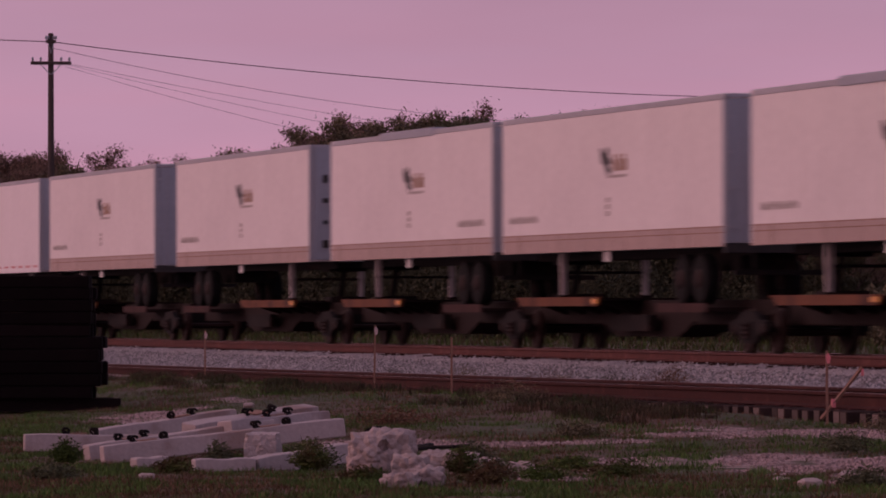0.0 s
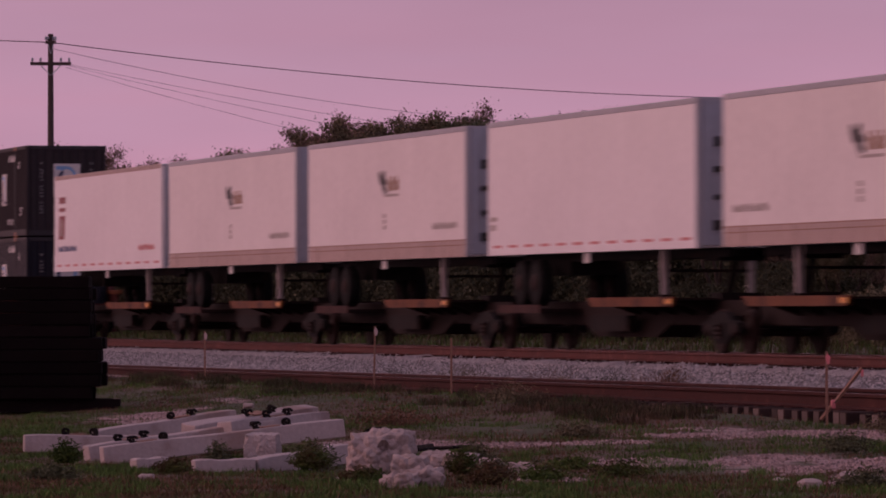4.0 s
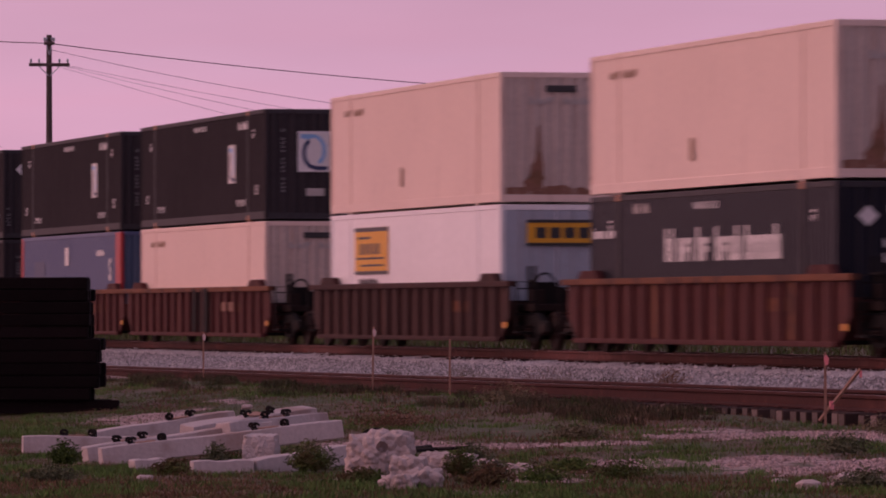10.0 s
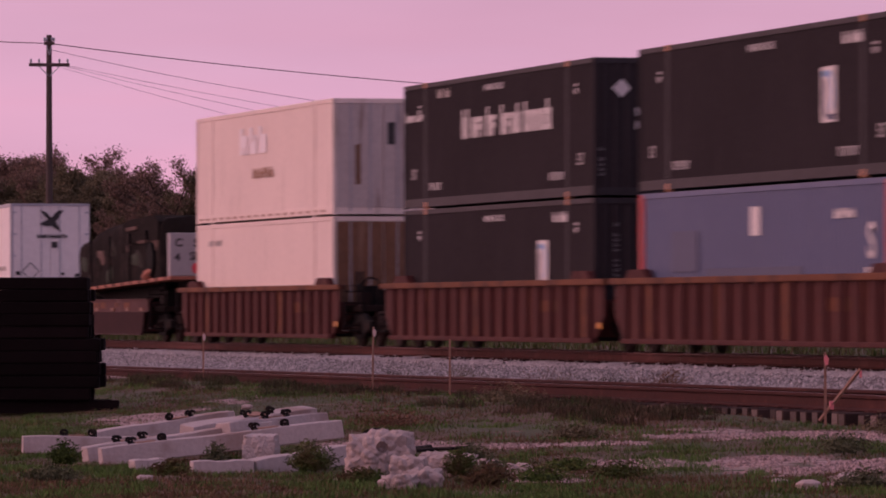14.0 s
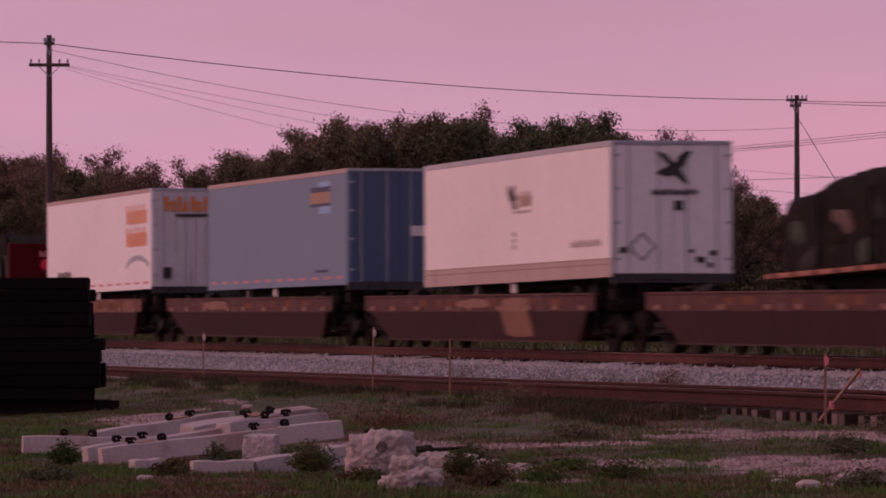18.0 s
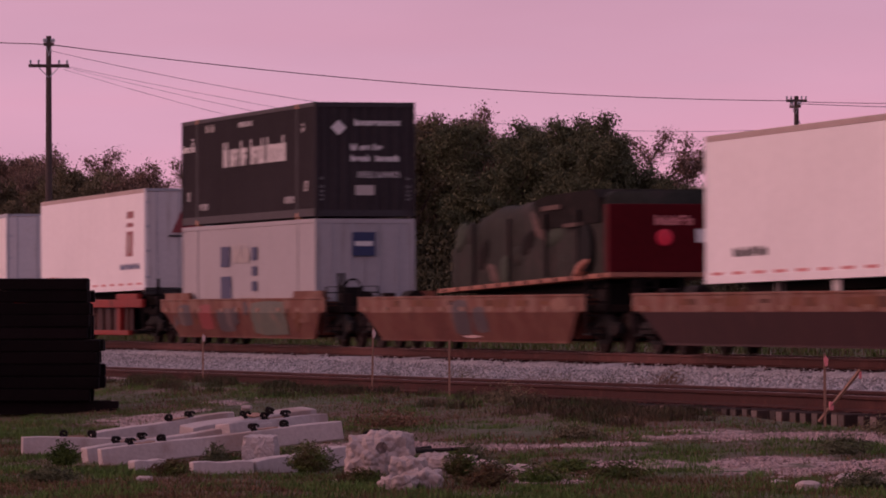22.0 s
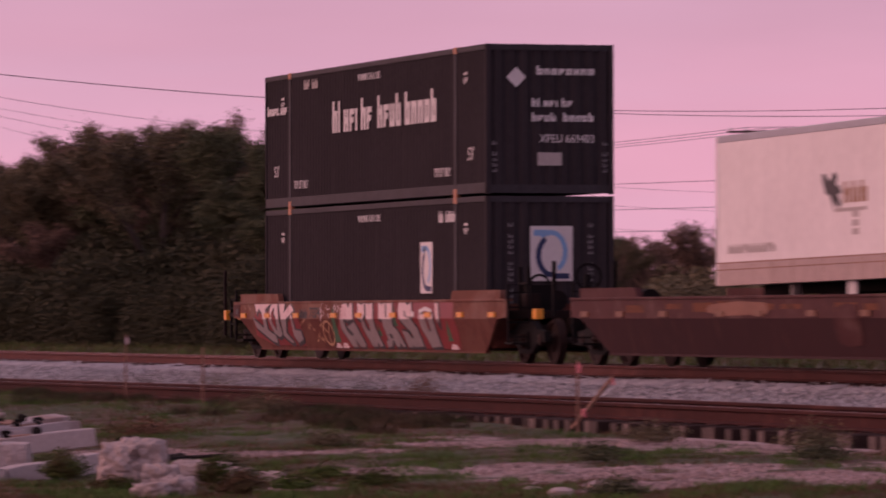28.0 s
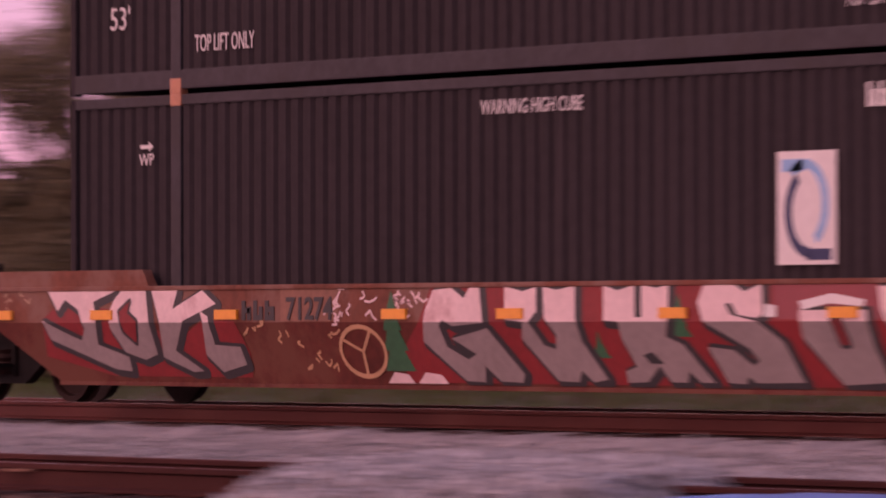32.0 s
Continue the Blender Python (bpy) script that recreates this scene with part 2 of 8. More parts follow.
    "tussock": material("lush_green_grass", (0.088, 0.152, 0.035), 0.7, vary=0.45, grain=(0.5, 4), bump=0.0, island=0.4, spec=0.15),
    "rank": material("rank_brownish_weeds", (0.085, 0.058, 0.036), 0.75, vary=0.5, grain=(0.5, 4), bump=0.0, second=(0.045, 0.055, 0.022), amount=0.5, island=0.4, spec=0.15),
    "lit_endgrain": material("weathered_tie_end_grain_lit", (0.150, 0.118, 0.110), 0.9, vary=0.4, grain=(2, 22), bump=0.2, rand=0.6, spec=0.1),
    "shaded_trackdirt": material("track_dirt_with_painted_shade", (0.026, 0.016, 0.014), 0.95, vary=0.4, grain=(2, 20), bump=0.5, spec=0.1),
    "straw": material("dry_grass", (0.16, 0.090, 0.055), 0.75, vary=0.25, grain=(0.25, 3), bump=0.0, island=0.4, spec=0.15),
    "pole": material("weathered_pole_wood", (0.085, 0.062, 0.055), 0.85, vary=0.25, grain=(1, 15), bump=0.2),
    "wire": material("dark_cable", (0.05, 0.042, 0.05), 0.6, vary=0.1, grain=(1, 5), bump=0.0),
    "lath": material("raw_wood_lath", (0.30, 0.165, 0.115), 0.75, vary=0.2, grain=(2, 22), bump=0.1),
    "tape": material("pink_survey_tape", (0.85, 0.26, 0.28), 0.5, vary=0.1, grain=(2, 12), bump=0.0),
    "flag": material("pale_survey_flag", (0.6400, 0.4960, 0.4800), 0.5, vary=0.1, grain=(2, 12), bump=0.0),
    "ink": material("black_sign_paint", (0.03, 0.028, 0.03), 0.5, vary=0.15, grain=(1, 9), bump=0.0),
    "lettering": material("white_lettering", (0.72, 0.70, 0.68), 0.5, vary=0.08, grain=(1, 9), bump=0.0),
    "faint": material("faded_lettering", (0.46, 0.42, 0.39), 0.6, vary=0.12, grain=(1, 9), bump=0.0),
    "brownink": material("faded_brown_lettering", (0.38, 0.24, 0.16), 0.6, vary=0.12, grain=(1, 9), bump=0.0),
    "orange": material("orange_lettering", (0.72, 0.25, 0.07), 0.5, vary=0.12, grain=(1, 9), bump=0.0),
    "skyblue": material("light_blue_emblem", (0.24, 0.46, 0.72), 0.5, vary=0.1, grain=(1, 9), bump=0.0),
    "darkblue": material("dark_blue_emblem", (0.024, 0.038, 0.11), 0.6, vary=0.1, grain=(1, 9), bump=0.0),
    "redink": material("dark_red_emblem", (0.26, 0.05, 0.06), 0.5, vary=0.1, grain=(1, 9), bump=0.0),
    "pinkink": material("faded_red_lettering", (0.62, 0.22, 0.22), 0.5, vary=0.1, grain=(1, 9), bump=0.0),
    "yellow": material("yellow_sign_paint", (0.72, 0.36, 0.02), 0.5, vary=0.1, grain=(1, 9), bump=0.0),
    "reflector": material("amber_reflector", (0.80, 0.34, 0.04), 0.35, vary=0.1, grain=(2, 12), bump=0.0),
    "dullreflector": material("dull_amber_reflector", (0.19, 0.085, 0.045), 0.5, vary=0.2, grain=(2, 12), bump=0.0),
    "casting": material("orange_corner_casting", (0.50, 0.24, 0.14), 0.6, vary=0.2, grain=(3, 18), bump=0.1),
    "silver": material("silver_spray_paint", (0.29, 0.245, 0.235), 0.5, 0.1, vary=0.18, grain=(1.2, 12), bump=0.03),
    "redspray": material("red_spray_paint", (0.22, 0.014, 0.016), 0.55, vary=0.2, grain=(1.2, 12), bump=0.03),
    "greenspray": material("green_spray_paint", (0.03, 0.13, 0.055), 0.55, vary=0.2, grain=(1.2, 12), bump=0.03),
    "tanspray": material("tan_spray_paint", (0.55, 0.33, 0.18), 0.55, vary=0.2, grain=(1.2, 12), bump=0.03),
    # pale pink spray; also paints the light on the silver letters above the fold
    "pale_and_lit_spray": material("pale_pink_and_lit_silver_spray", (0.74, 0.58, 0.57), 0.5, vary=0.14, grain=(1.2, 12), bump=0.03, second=(0.55, 0.36, 0.36), amount=0.18),
    "bluesheet": material("blue_plastic_sheet", (0.12, 0.24, 0.62), 0.4, vary=0.15, grain=(1.2, 12), bump=0.1),
    "primer": material("tan_primer_patch", (0.24, 0.115, 0.075), 0.7, vary=0.25, grain=(1.2, 12), bump=0.05),
    "tealdim": material("dull_teal_spray_paint", (0.095, 0.105, 0.075), 0.6, vary=0.35, grain=(1.2, 12), bump=0.03, second=(0.19, 0.12, 0.085), amount=0.3),
    "smoke": material("dark_smoky_spray_paint", (0.048, 0.034, 0.040), 0.6, vary=0.3, grain=(1.2, 12), bump=0.03, second=(0.13, 0.085, 0.075), amount=0.35),
    "tarp": material("dark_canvas_tarpaulin", (0.019, 0.016, 0.015), 0.95, vary=0.3, grain=(0.9, 8), bump=0.3, second=(0.045, 0.034, 0.030), amount=0.3, spec=0.06),
    "tarp3": material("faded_green_sheet", (0.060, 0.074, 0.056), 0.75, vary=0.35, grain=(1.5, 10), bump=0.3, spec=0.06),
    "tarp4": material("faded_brown_sheet_and_glint", (0.13, 0.088, 0.077), 0.75, vary=0.35, grain=(1.5, 10), bump=0.3, spec=0.06),
    "tarp2": material("grey_green_tarpaulin", (0.036, 0.037, 0.031), 0.75, vary=0.3, grain=(0.9, 8), bump=0.3, second=(0.060, 0.045, 0.042), amount=0.35, spec=0.06),
    "deck": material("worn_flatbed_deck", (0.34, 0.13, 0.085), 0.7, vary=0.25, grain=(0.9, 10), bump=0.1),
    "chrome": material("pale_landing_gear_paint", (0.46, 0.41, 0.39), 0.4, 0.2, vary=0.1, grain=(2, 12), bump=0.03),
    "marker": material("red_round_marker", (0.75, 0.02, 0.06), 0.4, vary=0.1, grain=(2, 12), bump=0.0),
    "leaf4": material("thin_yellow_green_leaves", (0.205, 0.176, 0.108), 0.7, vary=0.2, grain=(0.3, 3), bump=0.0, island=0.45, spec=0.15),
    "hazy_pole": material("pole_with_painted_haze", (0.30, 0.25, 0.26), 0.8, vary=0.15, grain=(1, 15), bump=0.1),
    "gravel": material("pinkish_dirt_gravel", (0.34, 0.255, 0.24), 0.9, vary=0.25, grain=(3, 26), bump=0.2, island=0.5, spec=0.2),
    "sheet": material("pale_debris_sheet", (0.26, 0.24, 0.245), 0.6, vary=0.12, grain=(2, 14), bump=0.1),
}


# ---------- building blocks ----------
JOINED = ("trade_name", "web_address", "box_number", "end_lettering", "end_note_column", "end_number", "sign_lines", "sign_border", "lower_lettering", "side_number", "brown_lettering",
          "blue_lettering", "red_lettering", "orange_word", "end_orange", "small_mark", "stencil", "faded_stencil", "scrawl", "dash_line", "raised_lettering", "block_lettering", "reporting_mark",
          "end_notices", "graffiti_outline", "letter_eye_outline", "headboard_lettering", "dark_patch", "steel_bars")

def part(name, bm, mat, parent=None, label="", smooth=False):
    """Links a bmesh as one mesh object under a thing or a part."""
    me = bpy.data.meshes.new(name)
    bm.normal_update()
    bm.to_mesh(me)
    bm.free()
    me.materials.append(mat)
    if smooth:
        for p in me.polygons:
            p.use_smooth = True
    ob = new(name, me)
    if parent:
        ob.parent = parent
    if label:
        ob["label"] = label
    if name in JOINED:
        ob["kind"] = "stuff"
    return ob


def share(name, me, m, parent):
    ob = new(name, me)
    ob.parent = parent
    ob.matrix_basis = m
    return ob


def thing(name, label, category, group=""):
    return tagged(new(name), label, category, group)


def setting(ob, label="", category=""):
    return tagged(ob, label, category, kind="structure")


def box(bm, x0, x1, y0, y1, z0, z1, turn=None):
    vs = [bm.verts.new(p) for p in ((x0, y0, z0), (x1, y0, z0), (x1, y1, z0), (x0, y1, z0), (x0, y0, z1), (x1, y0, z1), (x1, y1, z1), (x0, y1, z1))]
    for f in ((3, 2, 1, 0), (4, 5, 6, 7), (0, 1, 5, 4), (1, 2, 6, 5), (2, 3, 7, 6), (3, 0, 4, 7)):
        bm.faces.new([vs[i] for i in f])
    if turn:
        bmesh.ops.transform(bm, matrix=turn, verts=vs)
    return bm


def boxes(*rows):
    bm = bmesh.new()
    for r in rows:
        box(bm, *r)
    return bm


def soft_box(x0, x1, y0, y1, z0, z1, r=0.02):
    bm = boxes((x0, x1, y0, y1, z0, z1))
    bmesh.ops.bevel(bm, geom=bm.edges[:], offset=r, segments=2, affect="EDGES", profile=0.6)
    return bm


def plate(bm, pts, y0, y1):
    """A plate in the xz plane from y0 to y1, its outline given in order."""
    a = [bm.verts.new((x, y0, z)) for x, z in pts]
    b = [bm.verts.new((x, y1, z)) for x, z in pts]
    bm.faces.new(a)
    bm.faces.new(b[::-1])
    for i in range(len(pts)):
        j = (i + 1) % len(pts)
        bm.faces.new((a[j], a[i], b[i], b[j]))
    return bm


def rod(bm, p0, p1, r0, r1=None, n=10):
    p0, p1 = Vector(p0), Vector(p1)
    r1 = r0 if r1 is None else r1
    q = (p1 - p0).to_track_quat("Z", "Y")
    rings = []
    for p, r in ((p0, r0), (p1, r1)):
        rings.append([bm.verts.new(p + q @ Vector((r * math.cos(2 * math.pi * i / n), r * math.sin(2 * math.pi * i / n), 0))) for i in range(n)])
    for i in range(n):
        j = (i + 1) % n
        bm.faces.new((rings[0][i], rings[0][j], rings[1][j], rings[1][i]))
    bm.faces.new(rings[0][::-1])
    bm.faces.new(rings[1])
    return bm


def tube(bm, pts, r, n=6):
    """A bent round bar through the points, as one connected piece."""
    prev = None
    pts = [Vector(p) for p in pts]
    for i, p in enumerate(pts):
        d = (pts[min(i + 1, len(pts) - 1)] - pts[max(i - 1, 0)]).normalized()
        q = d.to_track_quat("Z", "Y")
        ring = [bm.verts.new(p + q @ Vector((r * math.cos(2 * math.pi * k / n), r * math.sin(2 * math.pi * k / n), 0))) for k in range(n)]
        if prev:
            off = min(range(n), key=lambda o: (ring[o].co - prev[0].co).length)
            ring = ring[off:] + ring[:off]
            for k in range(n):
                j = (k + 1) % n
                bm.faces.new((prev[k], prev[j], ring[j], ring[k]))
        else:
            bm.faces.new(ring[::-1])
        prev = ring
    bm.faces.new(prev)
    return bm


def lathe(bm, profile, n=20, y=0.0):
    """Turns a profile of (radius, y) about the y axis."""
    rings = [[bm.verts.new((r * math.cos(2 * math.pi * i / n), y + yy, r * math.sin(2 * math.pi * i / n))) for i in range(n)] for r, yy in profile]
    for a, b in zip(rings, rings[1:]):
        for i in range(n):
            j = (i + 1) % n
            bm.faces.new((a[i], a[j], b[j], b[i]))
    bm.faces.new(rings[0][::-1])
    bm.faces.new(rings[-1])
    return bm


def from_arrays(name, verts, faces, mat, parent=None):
    me = bpy.data.meshes.new(name)
    me.from_pydata(verts.tolist() if hasattr(verts, "tolist") else verts, [], faces.tolist() if hasattr(faces, "tolist") else faces)
    me.materials.append(mat)
    ob = new(name, me)
    if parent:
        ob.parent = parent
    return ob


def smooth01(a, b, v):
    t = min(1.0, max(0.0, (v - a) / (b - a)))
    return t * t * (3 - 2 * t)


# ---------- lettering ----------
WORDS = {}


def letters(body, size, mat, parent, m, bold=0.0, squeeze=1.0, name="lettering", thick=0.003):
    """Words in the built-in font, as one flat mesh at the pose m under its thing."""
    key = (body, size, mat.name, bold, squeeze, thick)
    if key in WORDS:
        return share(name, WORDS[key], m, parent)
    cu = bpy.data.curves.new(name, "FONT")
    cu.body, cu.size, cu.extrude, cu.offset = body, size, thick, bold
    cu.resolution_u = 3
    cu.align_x, cu.align_y = "CENTER", "CENTER"
    tmp = new(name, cu)
    me = bpy.data.meshes.new_from_object(tmp.evaluated_get(bpy.context.evaluated_depsgraph_get()))
    bpy.data.objects.remove(tmp)
    me.transform(Matrix.Diagonal((squeeze, 1, 1, 1)))
    me.materials.clear()
    me.materials.append(mat)
    WORDS[key] = me
    return share(name, me, m, parent)


def on_side(x, z, y):
    """Pose of lettering on a wall that faces the camera's side of the track."""
    return pose(x, y, z, 90, 0, 0)


def on_end(y, z, x):
    """Pose of lettering on an end wall that faces up the line."""
    return pose(x, y, z, 90, 0, 90)


def word_bars(word, x0, z0, h, w, y, depth=0.006, end=False):
    """A trade name as plain upright bars: tall ones for tall letters, low ones for the rest."""
    bm = bmesh.new()
    n = len(word)
    step = w / n
    for i, c in enumerate(word):
        if c == " ":
            continue
        tall = c.isupper() or c in "bdfhklt'0123456789"
        hh = h if tall else h * 0.70
        a, b = i * step + step * 0.08, i * step + step * (0.88 if c not in "il1." else 0.5)
        th = step * 0.32
        t2, kind = th * 0.85, (ord(c) * 7 + i * 3) % 5
        left, right = (a, a + th, z0, z0 + hh), (b - th, b, z0, z0 + min(hh, 0.70 * h))
        top, mid, low = (a + th, b, z0 + hh - t2, z0 + hh), (a + th, b - th * 0.3, z0 + hh * 0.5 - t2 / 2, z0 + hh * 0.5 + t2 / 2), (a + th, b, z0, z0 + t2)
        bend = (a + th, b - th, z0 + min(hh, 0.70 * h) - t2, z0 + min(hh, 0.70 * h))
        if c in "il1":
            r = [left]
        elif c == ".":
            r = [(a, a + th, z0, z0 + th)]
        else:
            r = ([left, right, bend], [left, right, (a + th, b - th, z0, z0 + t2)], [left, top, mid], [left, right, mid], [left, (a + th, b - th, z0, z0 + t2), right, bend])[kind]
        for p, q, s, t in r:
            if end:
                box(bm, y, y + depth, x0 + p, x0 + q, s, t)
            else:
                box(bm, x0 + p, x0 + q, y - depth, y, s, t)
    return bm
# ---------- the train ----------
RAIL_Z = 0.648
LINE_Y = 34.295
SPEED = 17.40
MOVING = []      # (thing, place along the train, height, nose-up tilt)


def ride(ob, u, z, tilt=0.0):
    MOVING.append((ob, u, z, tilt))
    ob.matrix_basis = pose(u, LINE_Y, z, 0, -tilt, 0)
    return ob


def corrugated(x0, x1, z0, z1, y, pitch=0.218, depth=0.036):
    """An upright corrugated sheet whose outer crests lie at y."""
    bm = bmesh.new()
    xs = []
    n = max(2, round((x1 - x0) / pitch))
    step = (x1 - x0) / n
    for i in range(n):
        a = x0 + i * step
        xs += [(a, depth), (a + step * 0.16, depth), (a + step * 0.34, 0), (a + step * 0.82, 0)]
    xs.append((x1, depth))
    lo = [bm.verts.new((x, y + d, z0)) for x, d in xs]
    hi = [bm.verts.new((x, y + d, z1)) for x, d in xs]
    for i in range(len(xs) - 1):
        bm.faces.new((lo[i], lo[i + 1], hi[i + 1], hi[i]))
    return bm


def corrugated_end(x, z0, z1, w, pitch=0.26, depth=0.04):
    bm = bmesh.new()
    ys = []
    n = round(2 * w / pitch)
    step = 2 * w / n
    for i in range(n):
        a = -w + i * step
        ys += [(a, depth), (a + step * 0.2, depth), (a + step * 0.38, 0), (a + step * 0.82, 0)]
    ys.append((w, depth))
    lo = [bm.verts.new((x - d, y, z0)) for y, d in ys]
    hi = [bm.verts.new((x - d, y, z1)) for y, d in ys]
    for i in range(len(ys) - 1):
        bm.faces.new((lo[i], lo[i + 1], hi[i + 1], hi[i]))
    return bm


def arc_band(bm, cx, cz, rx, rz, wide, a0, a1, put, n=12):
    """A curved band between two angles, drawn on a wall by put(across, up, out)."""
    prev = None
    for i in range(n + 1):
        a = radians(a0 + (a1 - a0) * i / n)
        o = [put(cx + math.cos(a) * (rx - k), cz + math.sin(a) * (rz - k), e) for k in (0, wide) for e in (0, 0.004)]
        v = [bm.verts.new(p) for p in o]
        if prev:
            bm.faces.new((prev[1], v[1], v[3], prev[3]))
            bm.faces.new((prev[0], prev[1], v[1], v[0]))
            bm.faces.new((prev[2], prev[3], v[3], v[2]))
        prev = v
    return bm


def emblem(parent, put, cx, cz, w, h):
    """A white panel with a round blue mark."""
    bm = bmesh.new()
    a = [bm.verts.new(put(cx + i * w / 2, cz + j * h / 2, e)) for e in (0, 0.005) for i, j in ((-1, -1), (1, -1), (1, 1), (-1, 1))]
    for f in ((4, 5, 6, 7), (0, 1, 5, 4), (1, 2, 6, 5), (2, 3, 7, 6), (3, 0, 4, 7)):
        bm.faces.new([a[i] for i in f])
    board = part("emblem_panel", bm, M["lettering"], parent, "white panel with a round blue mark")

    def lift(x, z, e):
        return put(x, z, 0.006 + e)
    bm = arc_band(bmesh.new(), cx - 0.02 * w, cz + 0.03 * h, 0.40 * w, 0.40 * h, 0.11 * w, -60, 130, lift)
    part("light_arc", bm, M["skyblue"], board)
    bm = arc_band(bmesh.new(), cx + 0.03 * w, cz - 0.04 * h, 0.40 * w, 0.40 * h, 0.12 * w, 120, 275, lift)
    part("dark_arc", bm, M["darkblue"], board)
    bm = bmesh.new()
    v = [bm.verts.new(lift(cx + i * w, cz + j * h, e)) for e in (0, 0.004) for i, j in ((0.0, -0.46), (0.42, -0.46), (0.42, -0.36), (0.05, -0.36))]
    for f in ((4, 5, 6, 7), (0, 1, 5, 4), (1, 2, 6, 5), (2, 3, 7, 6), (3, 0, 4, 7)):
        bm.faces.new([v[i] for i in f])
    part("dark_foot", bm, M["darkblue"], board)
    bm = bmesh.new()
    v = [bm.verts.new(lift(cx + i * w, cz + j * h, e)) for e in (0, 0.004) for i, j in ((-0.42, 0.32), (-0.05, 0.32), (-0.05, 0.43), (-0.42, 0.43))]
    for f in ((4, 5, 6, 7), (0, 1, 5, 4), (1, 2, 6, 5), (2, 3, 7, 6), (3, 0, 4, 7)):
        bm.faces.new([v[i] for i in f])
    part("light_bar", bm, M["skyblue"], board)


CL, CW, CH = 16.15, 1.295, 2.89


def side_put(x, z, e):
    return (x, -CW - 0.004 - e, z)


def end_put(y, z, e):
    return (CL / 2 + 0.004 + e, y, z)


def container(label, paint, rail=None, end=None, smooth=False, posts=True, frame_paint=None, doors=False, casting=None):
    """A fifty-three-foot box: corrugated walls between rails and posts, standing on its base."""
    ob = thing("shipping_container", label, "container", "containers on the train")
    rail, end, fp = rail or paint, end or paint, frame_paint or paint
    h, w = CL / 2, CW
    part("body", boxes((-h + 0.06, h - 0.07, -w + 0.07, w, 0.03, CH - 0.02)), paint, ob)
    part("side_wall", corrugated(-h + 0.1, h - 0.1, 0.2, CH - 0.1, -w + 0.018, 0.55 if smooth else 0.218, 0.014 if smooth else 0.036), paint, ob)
    part("bottom_rail", soft_box(-h + 0.08, h - 0.08, -w, -w + 0.09, 0.02, 0.22, 0.012), rail, ob)
    part("top_rail", soft_box(-h + 0.08, h - 0.08, -w + 0.004, -w + 0.07, CH - 0.11, CH, 0.012), rail, ob)
    part("roof_edge", boxes((h - 0.1, h - 0.008, -w + 0.1, w - 0.1, CH - 0.12, CH - 0.003)), rail, ob)
    part("end_sill", boxes((h - 0.1, h - 0.008, -w + 0.1, w - 0.1, 0.02, 0.18)), rail, ob)
    for s in (-1, 1):
        for yy in (-1, 1):
            bm = soft_box(s * h - (0.1 if s > 0 else 0), s * h + (0 if s > 0 else 0.1), yy * w - (0.1 if yy > 0 else 0), yy * w + (0 if yy > 0 else 0.1), 0, CH, 0.01)
            part("corner_post", bm, fp, ob)
        if posts:
            x = s * 6.05
            part("side_post", soft_box(x - 0.09, x + 0.09, -w - 0.003, -w + 0.08, 0.0, CH, 0.01), rail, ob)
            for z0, z1 in ((-0.026, 0.13), (CH - 0.12, CH + 0.012)):
                part("corner_casting", soft_box(x - 0.1, x + 0.1, -w - 0.010, -w + 0.09, z0, z1, 0.012), casting or rail, ob)
    if doors:
        for s in (-1, 1):
            bm = boxes((h - 0.06, h - 0.02, min(s * 0.02, s * (w - 0.11)), max(s * 0.02, s * (w - 0.11)), 0.19, CH - 0.13))
            d = part("door_leaf", bm, end, ob)
            for k in (0.35, 0.85):
                part("lock_rod", rod(bmesh.new(), (h + 0.01, s * k, 0.1), (h + 0.01, s * k, CH - 0.1), 0.018, n=6), M["alu"], d)
    else:
        part("end_wall", corrugated_end(h - 0.02, 0.18, CH - 0.12, w - 0.1), end, ob)
    return ob


def small_marks(ob, mat, y=-CW - 0.001):
    """The stencilled notes that every box carries."""
    letters("53'", 0.34, mat, ob, on_side(-7.1, 0.78, y), squeeze=1.0)
    letters("53'", 0.36, mat, ob, on_side(7.1, 0.78, y))
    letters("TOP LIFT ONLY", 0.25, mat, ob, on_side(-5.15, 0.47, y), squeeze=0.62)
    letters("TOP LIFT ONLY", 0.25, mat, ob, on_side(5.2, 0.47, y), squeeze=0.62)
    letters("WARNING HIGH CUBE", 0.20, mat, ob, on_side(0.05, 2.58, y), squeeze=0.78)
    for x in (-6.6, 6.75):
        letters("WP", 0.18, mat, ob, on_side(x, 2.22, y))
        part("arrow_mark", plate(bmesh.new(), [(x - 0.11, 2.34), (x + 0.05, 2.34), (x + 0.05, 2.31), (x + 0.13, 2.36), (x + 0.05, 2.41), (x + 0.05, 2.38), (x - 0.11, 2.38)][::-1], y - 0.004, y), mat, ob)


def note_rows(e, y, z, n):
    """An upright column of small lettering bars on an end wall."""
    bm = bmesh.new()
    for i in range(n):
        a = z + 0.105 * i
        if i % 5 == 4:
            continue
        box(bm, e, e + 0.005, y - 0.05, y + 0.05, a, a + 0.025)
        box(bm, e, e + 0.005, y - 0.05, y - 0.02, a + 0.025, a + (0.075 if i % 2 else 0.055))
        box(bm, e, e + 0.005, y + 0.02, y + 0.05, a + 0.025, a + (0.05 if i % 3 else 0.075))
    return bm


